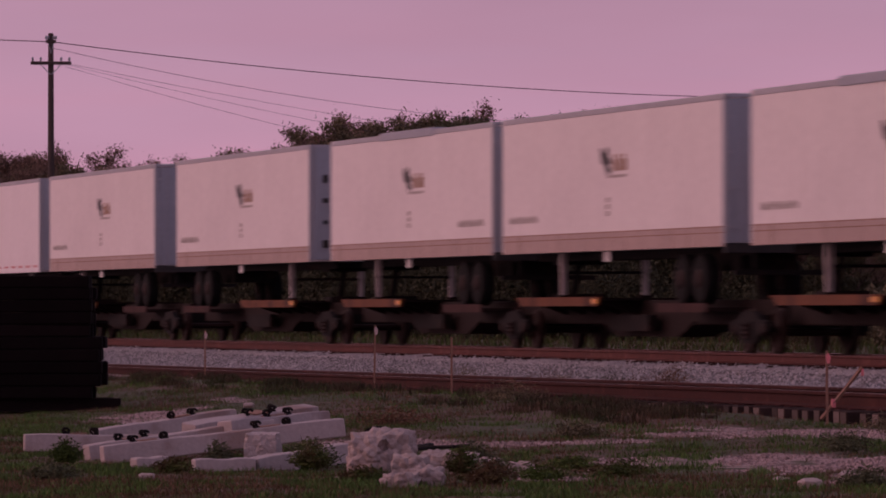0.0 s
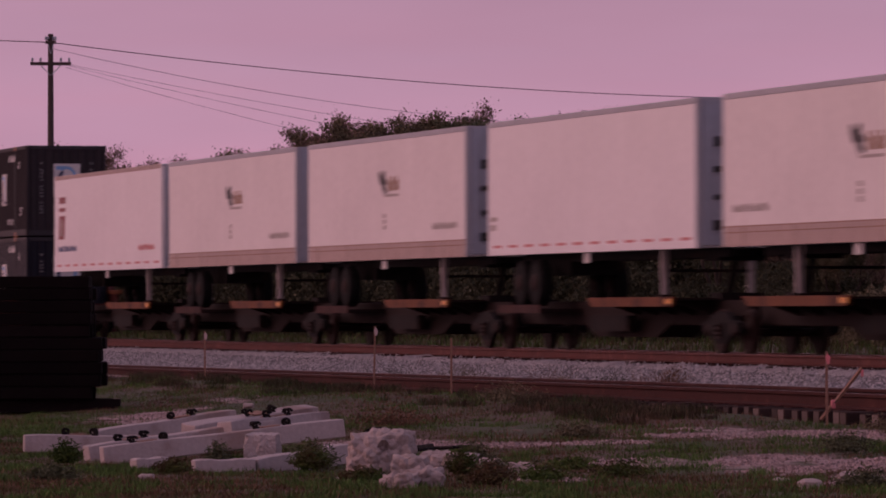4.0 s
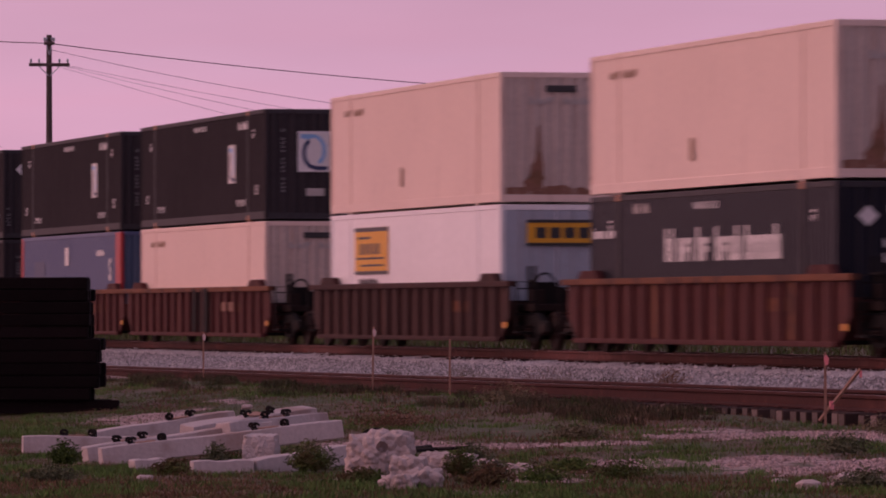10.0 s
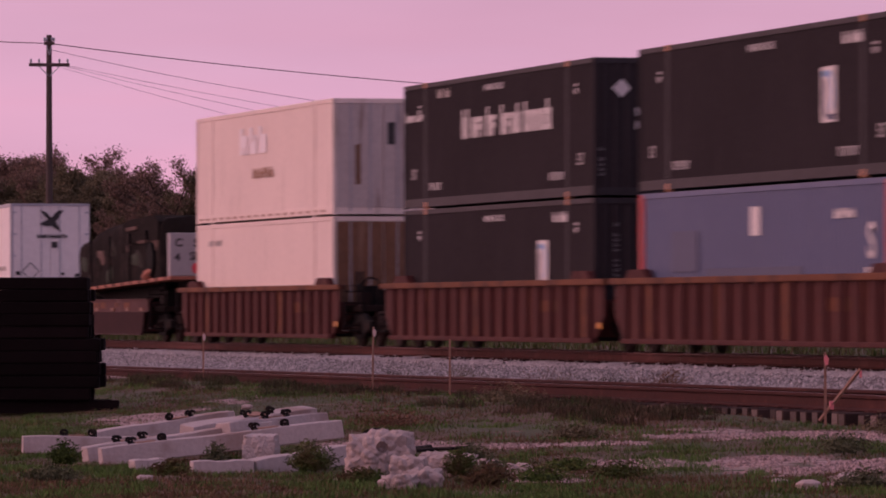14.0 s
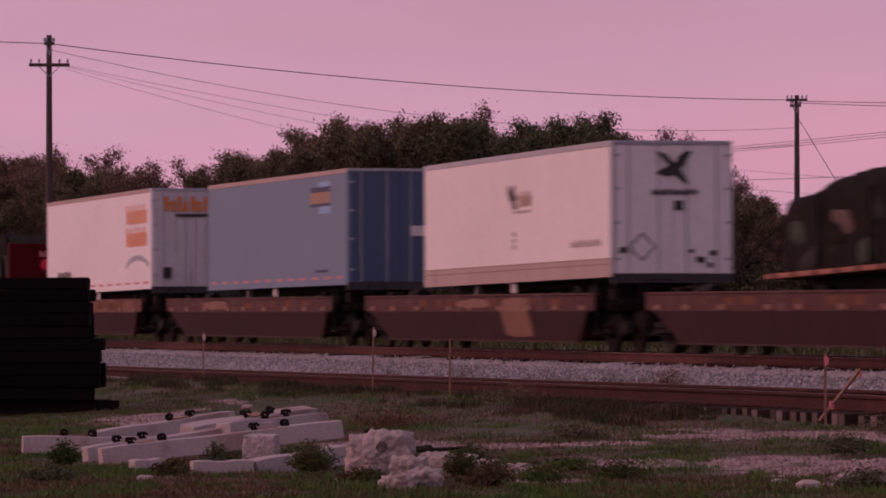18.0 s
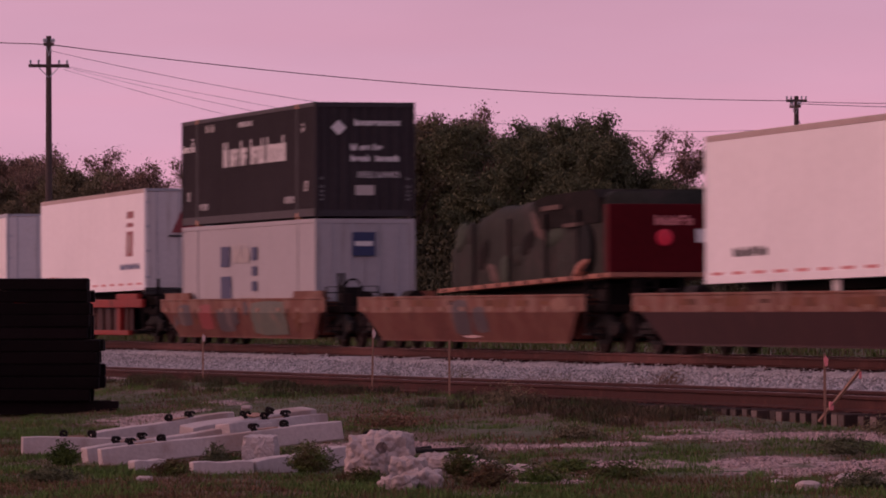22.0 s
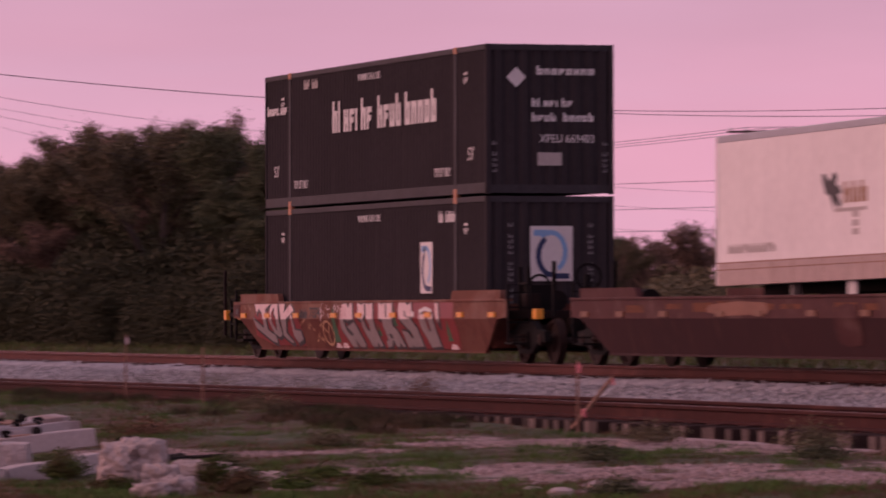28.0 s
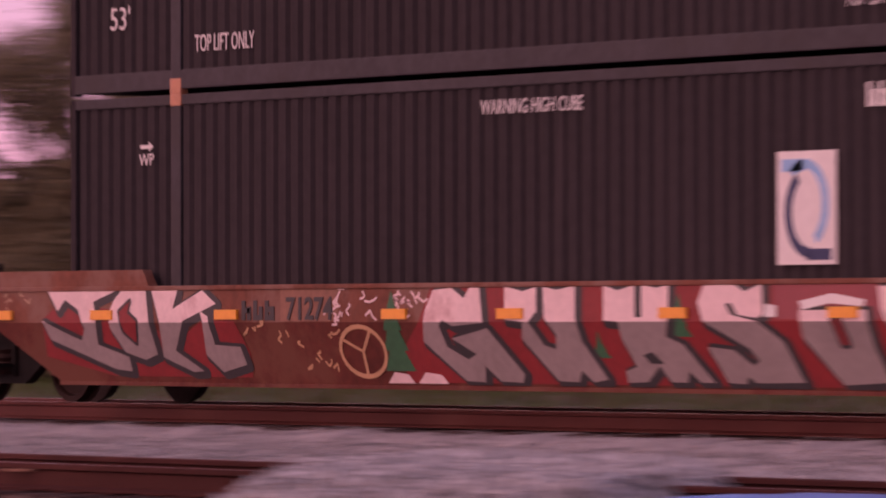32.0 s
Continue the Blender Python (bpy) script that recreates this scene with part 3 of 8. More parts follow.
def named_box(label, paint):
    """A dark box with a white trade name along its side and more on its end."""
    ob = container(label, paint, M["dark_rail"], casting=M["casting"])
    small_marks(ob, M["lettering"])
    y = -CW - 0.001
    for w, x, l in (("Florida", -2.70, 3.0), ("East", 0.65, 1.75), ("Coast", 2.60, 2.25)):
        part("trade_name", word_bars(w, x, 1.50, 0.66, l, y), M["lettering"], ob, "white bold lettering bars")
    part("web_address", word_bars("forwy.com", -7.85, 2.02, 0.22, 1.6, y), M["lettering"], ob)
    part("box_number", word_bars("000 000", -4.9, 2.5, 0.2, 1.1, y), M["faint"], ob)
    e = CL / 2 - 0.018
    part("diamond", plate(bmesh.new(), [(0, 0)] * 0 or [(-0.2, 0), (0, -0.2), (0.2, 0), (0, 0.2)], -0.003, 0.003), M["lettering"], ob, "white diamond").matrix_basis = pose(e, -0.68, 2.25, 0, 0, 90) @ pose(0, 0, 0)
    for w, yy, z, h, l in (("forwycom", -0.28, 2.30, 0.17, 1.2), ("Florida", -0.38, 1.68, 0.17, 0.85), ("East Coast", -0.38, 1.40, 0.17, 1.28)):
        part("end_lettering", word_bars(w, yy, z, h, l, e, end=True), M["lettering"], ob)
    letters("XFEU 669403", 0.23, M["lettering"], ob, on_end(0.35, 1.06, e + 0.002), squeeze=0.86)
    part("data_plate", boxes((e, e + 0.006, -0.25, 0.24, 0.55, 0.80)), M["faint"], ob, "pale data panel")
    for yy in (-1.12, 1.12):
        part("end_note_column", note_rows(e, yy, 0.42, 6), M["dimink"], ob)
    return ob


def emblem_box(label, paint, end_mark=True):
    """A dark box with a white and blue emblem on side and end."""
    ob = container(label, paint, M["dark_rail"], casting=M["casting"])
    small_marks(ob, M["lettering"])
    y = -CW - 0.001
    part("box_number", word_bars("00 0000", 4.95, 2.42, 0.22, 1.1, y), M["lettering"], ob)
    emblem(ob, side_put, 4.13, 1.54, 0.82, 1.02)
    e = CL / 2 - 0.018
    if end_mark:
        emblem(ob, end_put, 0.02, 1.78, 0.86, 1.06)
    for yy in (-0.80, 0.82):
        part("end_note_column", note_rows(e, yy, 0.72, 16), M["dimink"], ob)
    part("data_plate", boxes((e, e + 0.006, -0.18, 0.3, 0.62, 0.82)), M["faint"], ob)
    return ob


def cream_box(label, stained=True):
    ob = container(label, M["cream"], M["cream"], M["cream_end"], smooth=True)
    y = -CW - 0.001
    e = CL / 2 - 0.015
    part("box_number", word_bars("000 0000", -6.6, 2.36, 0.16, 1.9, y), M["brownink"], ob)
    part("side_mark", boxes((-1.0, -0.75, y - 0.004, y, 0.55, 1.0)), M["brownink"], ob)
    part("vent", soft_box(e, e + 0.03, -0.25, 0.45, 2.45, 2.6, 0.01), M["ink"], ob, "black end vent")
    part("end_number", word_bars("000 0000", -0.65, 2.18, 0.16, 1.6, e, end=True), M["faint"], ob)
    if stained:
        for yy, w, z0, z1 in ((-0.42, 0.11, 0.35, 1.75), (-0.52, 0.20, 0.25, 0.95), (0.95, 0.16, 0.3, 1.2)):
            part("rust_run", plate(bmesh.new(), [(-w, z0), (w, z0), (w * 1.1, z0 + 0.35 * (z1 - z0)), (w * 0.4, z0 + 0.6 * (z1 - z0)), (w * 0.3, z1), (-w * 0.25, z1 - 0.1), (-w * 0.5, z0 + 0.5 * (z1 - z0)), (-w * 1.2, z0 + 0.3 * (z1 - z0))], -0.002, 0.002), M["rustwash"], ob, "rust run down the end wall").matrix_basis = pose(e - 0.003 + 0.001 * w, yy, 0, 0, 0, 90)
        part("rusty_sill", plate(bmesh.new(), [(-1.18, 0.18)] + [(1.18, 0.18)] + [(1.18 - 0.2 * k, 0.34 + 0.22 * noise.noise(Vector((k * 0.7, 3.0, 0)))) for k in range(12)] + [(-1.18, 0.32)], -0.002, 0.002), M["rustwash"], ob, "rusty foot of the end wall").matrix_basis = pose(e - 0.004, 0, 0, 0, 0, 90)
        part("hazard_diamond", plate(bmesh.new(), [(-0.2, 0), (0, -0.2), (0.2, 0), (0, 0.2)], -0.003, 0.003), M["rust_end"], ob).matrix_basis = pose(e + 0.003, -0.45, 0.55, 0, 0, 90)
    return ob


def trailer(label, u0, u1, z_floor, height, paint, skirt=True, nose_right=True, end=None, tilt=0.0, logo="figure", clean=False, flap=0.0, logo_dx=0.0, logo_dz=0.0):
    """A box semi-trailer: riveted panel walls, lower rail, end frame with doors or nose, legs and tandem wheels."""
    L = u1 - u0
    ob = thing("semi_trailer", label, "trailer", "trailers on the train")
    h, w = L / 2, 1.295
    end = end or M["face"]
    part("body", boxes((-h + 0.03, h - 0.03, -w + 0.02, w, 0.02, height - 0.02)), paint, ob)
    n = round(L / 1.22)
    for i in range(n):
        a, b = -h + 0.12 + i * (L - 0.24) / n, -h + 0.12 + (i + 1) * (L - 0.24) / n
        me = boxes((a + 0.006, b - 0.006, -w, -w + 0.03, 0.40 if skirt else 0.16, height - 0.12))
        part("side_panel", me, paint, ob)
    part("bottom_rail", soft_box(-h + 0.01, h - 0.01, -w - 0.012, -w + 0.05, 0.0, 0.40 if skirt else 0.16, 0.01), M["skirt"] if skirt else paint, ob, "dirty tan lower rail" if skirt else "")
    # groove shade drawn as thin dark strips on the face of the rail
    for z in (0.27, 0.385) if skirt else ():
        part("groove_shade", boxes((-h + 0.02, h - 0.02, -w - 0.0145, -w - 0.011, z - 0.008, z + 0.008)), M["rustwash"], ob)
    part("top_rail", soft_box(-h + 0.01, h - 0.01, -w - 0.010, -w + 0.06, height - 0.12, height, 0.015), M["skirt"] if clean else M["alu"], ob)
    for s in (-1, 1):
        part("corner_post", soft_box(s * h - (0.12 if s > 0 else 0), s * h + (0 if s > 0 else 0.12), -w - 0.014, -w + 0.1, 0, height, 0.03), M["alu"] if s > 0 and not clean else paint, ob)
    # the end that faces up the line
    if nose_right:
        d = part("nose_panel", soft_box(h - 0.03, h + 0.03, -w + 0.1, w - 0.02, 0.05, height - 0.03, 0.02), end, ob, "grey nose panel with dark fittings")
        for k, (yy, z, a, b) in enumerate(((-0.9, 0.45, 0.16, 0.2), (-0.9, 1.0, 0.12, 0.10), (-0.9, 1.55, 0.16, 0.12), (-0.9, 2.1, 0.12, 0.2), (0.2, 0.35, 0.5, 0.12), (0.3, 1.2, 0.12, 0.1), (0.5, 2.3, 0.22, 0.22))):
            if not clean or k in (0, 4):
                part("nose_fitting", soft_box(h + 0.03, h + 0.09, yy - a / 2, yy + a / 2, z - b / 2, z + b / 2, 0.015), M["ink"], d)
    else:
        for s in (-1, 1):
            d = part("door_leaf", boxes((h - 0.03, h + 0.015, min(s * 0.012, s * (w - 0.08)), max(s * 0.012, s * (w - 0.08)), 0.08, height - 0.1)), end, ob)
            for k in (0.3, 0.95):
                part("lock_rod", rod(bmesh.new(), (h + 0.03, s * k, 0.06), (h + 0.03, s * k, height - 0.08), 0.016, n=6), M["alu"], d)
            for z in (0.35, 1.1, 1.8, 2.5):
                part("hinge", boxes((h + 0.012, h + 0.04, s * (w - 0.1) - 0.06, s * (w - 0.1) + 0.06, z, z + 0.05)), M["alu"], d)
        part("rear_sill", boxes((h - 0.06, h + 0.02, -w, w, -0.12, 0.07)), M["ink"], ob)
        part("bumper", boxes((h - 0.12, h - 0.02, -w + 0.2, w - 0.2, -0.55, -0.45), (h - 0.1, h - 0.04, -0.7, -0.6, -0.5, 0), (h - 0.1, h - 0.04, 0.6, 0.7, -0.5, 0)), M["black"], ob)
    if flap:
        part("loose_roof_sheet", soft_box(-h + flap * L, -h + (flap + 0.33) * L, -w - 0.03, -w + 0.3, height - 0.14, height + 0.05, 0.02), M["face"], ob, "loose grey roof sheet")
    part("roof_cap", boxes((h - 0.02, h + 0.04, -w, w - 0.01, height - 0.07, height - 0.002)), M["alu"], ob)
    # running gear
    s = 1 if nose_right else -1
    part("frame_rail", boxes((-h + 0.3, h - 0.3, -0.55, -0.45, -0.16, 0.02), (-h + 0.3, h - 0.3, 0.45, 0.55, -0.16, 0.02)), M["black"], ob)
    part("slider", boxes((-s * 0.33 * L - 1.6, -s * 0.33 * L + 1.6, -0.6, 0.6, -0.45, -0.14)), M["black"], ob)
    for dx in (-0.62, 0.62):
        for yy in (-1.0, 0.7):
            t = part("wheel", lathe(bmesh.new(), [(0.2, 0), (0.47, 0.01), (0.51, 0.06), (0.51, 0.25), (0.47, 0.3), (0.2, 0.31)], 18), M["tyre"], ob)
            t.matrix_basis = pose(-s * 0.33 * L + dx, yy - 0.15, -0.62)
            part("hub", lathe(bmesh.new(), [(0.12, -0.05), (0.2, 0.0), (0.26, 0.02)], 14), M["wheel"], t)
    for yy in (-0.98, 0.85):
        g = part("landing_leg", boxes((s * 0.28 * L - 0.05, s * 0.28 * L + 0.05, yy, yy + 0.11, -0.92, -0.4), (s * 0.28 * L - 0.065, s * 0.28 * L + 0.065, yy - 0.01, yy + 0.12, -0.4, 0.0)), M["chrome"], ob, "pale landing leg")
        part("sand_shoe", soft_box(s * 0.28 * L - 0.15, s * 0.28 * L + 0.15, yy - 0.06, yy + 0.19, -0.96, -0.90, 0.01), M["spine"], g)
    part("leg_brace", boxes((s * 0.28 * L - 0.03, s * 0.28 * L + 0.03, -0.9, 0.9, -0.45, -0.39)), M["black"], ob)
    part("placard_holder", boxes((-0.5, -0.12, -1.2, -1.17, -0.22, 0.0)), M["lettering"], ob, "white hanging plate")
    # markings on the side
    y = -w - 0.003
    if logo == "figure":
        fig = [(-0.42, 1.98), (-0.30, 1.80), (-0.12, 1.78), (0.0, 1.62), (0.10, 1.54), (0.08, 1.68), (0.30, 1.56), (0.40, 1.62), (0.22, 1.78), (0.42, 1.80), (0.30, 1.92), (0.16, 1.94), (0.22, 2.08), (0.06, 2.16), (-0.02, 2.06), (-0.16, 2.0), (-0.30, 2.12), (-0.46, 2.14)]
        part("dark_emblem", plate(bmesh.new(), [(a + logo_dx, b + logo_dz) for a, b in fig][::-1], y - 0.004, y), M["ink"], ob, "dark winged emblem")
        part("brown_lettering", word_bars("OOO", 0.48 + logo_dx, 1.64 + logo_dz, 0.34, 1.1, y), M["brownink"], ob)
        part("small_lettering", boxes((0.1 + logo_dx, 1.5 + logo_dx, y - 0.004, y, 1.50 + logo_dz, 1.56 + logo_dz)), M["faint"], ob)
        part("side_number", boxes(*[(0.0, 0.25, y - 0.004, y, 0.72 + 0.14 * i, 0.82 + 0.14 * i) for i in range(3)]), M["faint"], ob)
        x = -h + 0.6 if L > 15.9 or L < 14 else h - 3.1
        part("lower_lettering", word_bars("OOOOOOOOOO", x, 0.66 + 0.3 * logo_dz, 0.15, 2.3, y), M["faint"], ob)
    elif logo == "column":
        for z0, z1, m2 in ((2.10, 2.30, "redink"), (1.85, 1.97, "redink"), (1.0, 1.72, "redink")):
            part("emblem_block", plate(bmesh.new(), [(x + (z - 1.0) * 0.12, z) for x, z in ((column_x(h, L), z0), (column_x(h, L) + 0.95, z0), (column_x(h, L) + 0.95, z1), (column_x(h, L), z1))], y - 0.004, y), M[m2], ob, "dark red slanted emblem block")
        part("white_stripe", boxes((column_x(h, L) + 0.35, column_x(h, L) + 0.6, y - 0.008, y - 0.004, 1.1, 1.6)), M["faint"], ob)
        part("blue_lettering", word_bars("OOOOOOOOOOOO", column_x(h, L) - 0.9 if column_x(h, L) > 0 else column_x(h, L), 0.62, 0.17, 2.9, y), M["blue"], ob)
        part("red_lettering", word_bars("OOOOOOOO", h - 3.3 if column_x(h, L) < 0 else -h + 1.0, 0.55 if column_x(h, L) < 0 else 0.38, 0.16, 2.2, y), M["pinkink"], ob)
    elif logo == "orange":
        for z0, z1 in ((1.90, 2.45), (1.25, 1.80)):
            part("orange_word", word_bars("OEOAO", h - 3.6, z0, z1 - z0, 3.0, y, 0.006), M["orange"], ob, "large orange lettering bars")
        part("grey_swoosh", arc_band(bmesh.new(), h - 2.0, 0.45, 1.9, 0.55, 0.16, 25, 155, lambda a, b, e: (a, y - e, b)), M["face"], ob)
        part("lower_lettering", word_bars("OOOOOO", -h + 1.8, 0.5, 0.18, 2.2, y), M["ink"], ob)
    elif logo == "blue":
        for z0, z1, m2 in ((2.34, 2.47, "darkblue"), (2.06, 2.34, "brownink"), (1.98, 2.06, "darkblue")):
            part("emblem_bar", boxes((h - 3.9, h - 1.8, y - 0.005, y, z0, z1)), M[m2], ob)
        for z0, z1 in ((2.47, 2.60), (1.80, 1.98)):
            part("emblem_bar", boxes((h - 3.0, h - 1.8, y - 0.005, y, z0, z1)), M["skyblue"], ob)
        part("lower_lettering", boxes((h - 3.4, h - 2.0, y - 0.004, y, 0.33, 0.40)), M["darkblue"], ob)
    elif logo == "plain":
        part("small_mark", boxes((-h + 0.2, -h + 0.75, y - 0.004, y, 0.75, 0.85), (-h + 0.2, -h + 0.65, y - 0.004, y, 0.55, 0.68)), M["faint"], ob)
    if not skirt:
        for i in range(12):
            x = -h + 0.8 + i * (L - 1.6) / 11
            part("reflective_strip", boxes((x - 0.34, x + 0.34, y - 0.006, y, 0.16, 0.22)), M["pinkink"], ob)
    ride(ob, (u0 + u1) / 2, z_floor, tilt)
    return ob


def column_x(h, L):
    return h - 2.7 if COLUMN_FRONT else -h + 0.7


COLUMN_FRONT = False

# ---- running gear shared by all cars ----
_w = lathe(bmesh.new(), [(0.10, -0.05), (0.16, 0.0), (0.20, 0.03), (0.34, 0.035), (0.36, 0.0), (0.42, 0.0), (0.425, 0.10), (0.46, 0.105), (0.45, 0.135), (0.10, 0.14)], 26)
WHEEL = bpy.data.meshes.new("wheel")
_w.to_mesh(WHEEL)
WHEEL.materials.append(M["wheel"])
_f = plate(bmesh.new(), [(-1.15, 0.42), (-1.15, 0.62), (-0.72, 0.66), (-0.38, 0.82), (0.38, 0.82), (0.72, 0.66), (1.15, 0.62), (1.15, 0.42), (0.72, 0.42), (0.36, 0.20), (-0.36, 0.20), (-0.72, 0.42)][::-1], 0, 0.12)
box(_f, -0.22, 0.22, -0.04, 0.0, 0.28, 0.62)
FRAME = bpy.data.meshes.new("side_frame")
_f.to_mesh(FRAME)
FRAME.materials.append(M["black"])
_b = lathe(bmesh.new(), [(0.05, -0.02), (0.11, 0.0), (0.12, 0.12)], 12)
CAP = bpy.data.meshes.new("bearing_cap")
_b.to_mesh(CAP)
CAP.materials.append(M["wheel"])
_s = bmesh.new()
lathe(_s, [(0.16 - 0.03 * (i % 2), 0.045 * i) for i in range(7)], 12)
bmesh.ops.rotate(_s, matrix=Matrix.Rotation(radians(90), 3, "X"), verts=_s.verts)
bmesh.ops.translate(_s, vec=(0, 0, 0.30), verts=_s.verts)
SPRING = bpy.data.meshes.new("spring_nest")
_s.to_mesh(SPRING)
SPRING.materials.append(M["wheel"])


ROLLING = []


def truck(car, x):
    t = part("truck", boxes((-0.18, 0.18, -0.9, 0.9, 0.45, 0.75)), M["black"], car, "grimy two-axle truck")
    t.matrix_basis = pose(x, 0, 0)
    for s in (-1, 1):
        share("side_frame", FRAME, pose(0, s * 0.98 - 0.06, 0), t)
        share("spring_nest", SPRING, pose(0, s * 1.0 - 0.02, 0), t)
        for dx in (-0.89, 0.89):
            ROLLING.append((share("wheel", WHEEL, pose(dx, s * 0.79, 0.425, 0, 0, 0 if s < 0 else 180), t), dx, s))
            share("bearing_cap", CAP, pose(dx, s * 1.06, 0.47, 0, 0, 0 if s < 0 else 180), t)
    for dx in (-0.89, 0.89):
        part("axle", rod(bmesh.new(), (dx, -0.8, 0.425), (dx, 0.8, 0.425), 0.08, n=8), M["wheel"], t)
    return t


def car_ends(ob, half, paint, ends):
    """Draft gear, platform and hand gear at the given ends of a car."""
    for s in ends:
        a, b = sorted((s * (half - 2.3), s * (half - 0.35)))
        part("end_platform", soft_box(a, b, -1.05, 1.05, 0.86, 1.02, 0.02), M["spine"], ob)
        a, b = sorted((s * (half - 2.4), s * (half + 0.1)))
        part("draft_sill", boxes((a, b, -0.3, 0.3, 0.58, 0.88)), M["black"], ob)
        bm = boxes((min(s * half, s * (half + 0.75)), max(s * half, s * (half + 0.75)), -0.09, 0.09, 0.66, 0.86))
        box(bm, min(s * (half + 0.6), s * (half + 0.95)), max(s * (half + 0.6), s * (half + 0.95)), -0.2, 0.14, 0.62, 0.92)
        part("coupler", bm, M["black"], ob)
        part("brake_hose", tube(bmesh.new(), [(s * (half + 0.1), -0.35, 0.75), (s * (half + 0.3), -0.33, 0.48), (s * (half + 0.45), -0.3, 0.36), (s * (half + 0.65), -0.28, 0.34), (s * (half + 0.9), -0.25, 0.42)], 0.03), M["tyre"], ob)
        x = s * (half - 1.1)
        if s > 0:
            stand = part("brake_stand", boxes((x - 0.3, x + 0.3, -0.85, -0.4, 1.0, 1.5), (x - 0.2, x - 0.14, -0.95, -0.88, 1.0, 1.85), (x + 0.3, x + 0.36, -0.95, -0.88, 1.0, 1.85), (x - 0.2, x + 0.36, -0.94, -0.9, 1.5, 1.55)), M["black"], ob, "dark hand brake stand and rails")
            part("hand_wheel", arc_band(bmesh.new(), 0.0, 0.0, 0.22, 0.22, 0.05, 0, 360, lambda a, b, e: (x + 0.1 + e, -0.62 + a, 1.50 + b), 18), M["black"], stand)
        part("air_reservoir", rod(bmesh.new(), (x - 0.55, -0.3, 1.2), (x + 0.25, -0.3, 1.2), 0.2, n=14), M["black"], ob, "dark air tank")
        part("valve_box", soft_box(x + 0.3 * s - 0.18, x + 0.3 * s + 0.18, -1.0, -0.72, 1.02, 1.34, 0.02), M["spine"], ob)
        part("step_plate", boxes((s * (half - 0.5) - 0.25, s * (half - 0.5) + 0.25, -1.4, -1.1, 0.38, 0.42)), M["black"], ob)
        x = s * (half - 0.35)
        ladder = part("ladder", tube(bmesh.new(), [(x, -1.45, 0.4), (x, -1.45, 1.5), (x, -1.0, 1.5), (x, -1.0, 0.4)], 0.025), M["black"], ob)
        me = None
        for i in range(4):
            if me is None:
                p = part("rung", boxes((-0.02, 0.02, -1.45, -1.0, 0.0, 0.03)), M["black"], ladder)
                p.matrix_basis, me = pose(x, 0, 0.5), p.data
            else:
                share("rung", me, pose(x, 0, 0.5 + 0.28 * i), ladder)


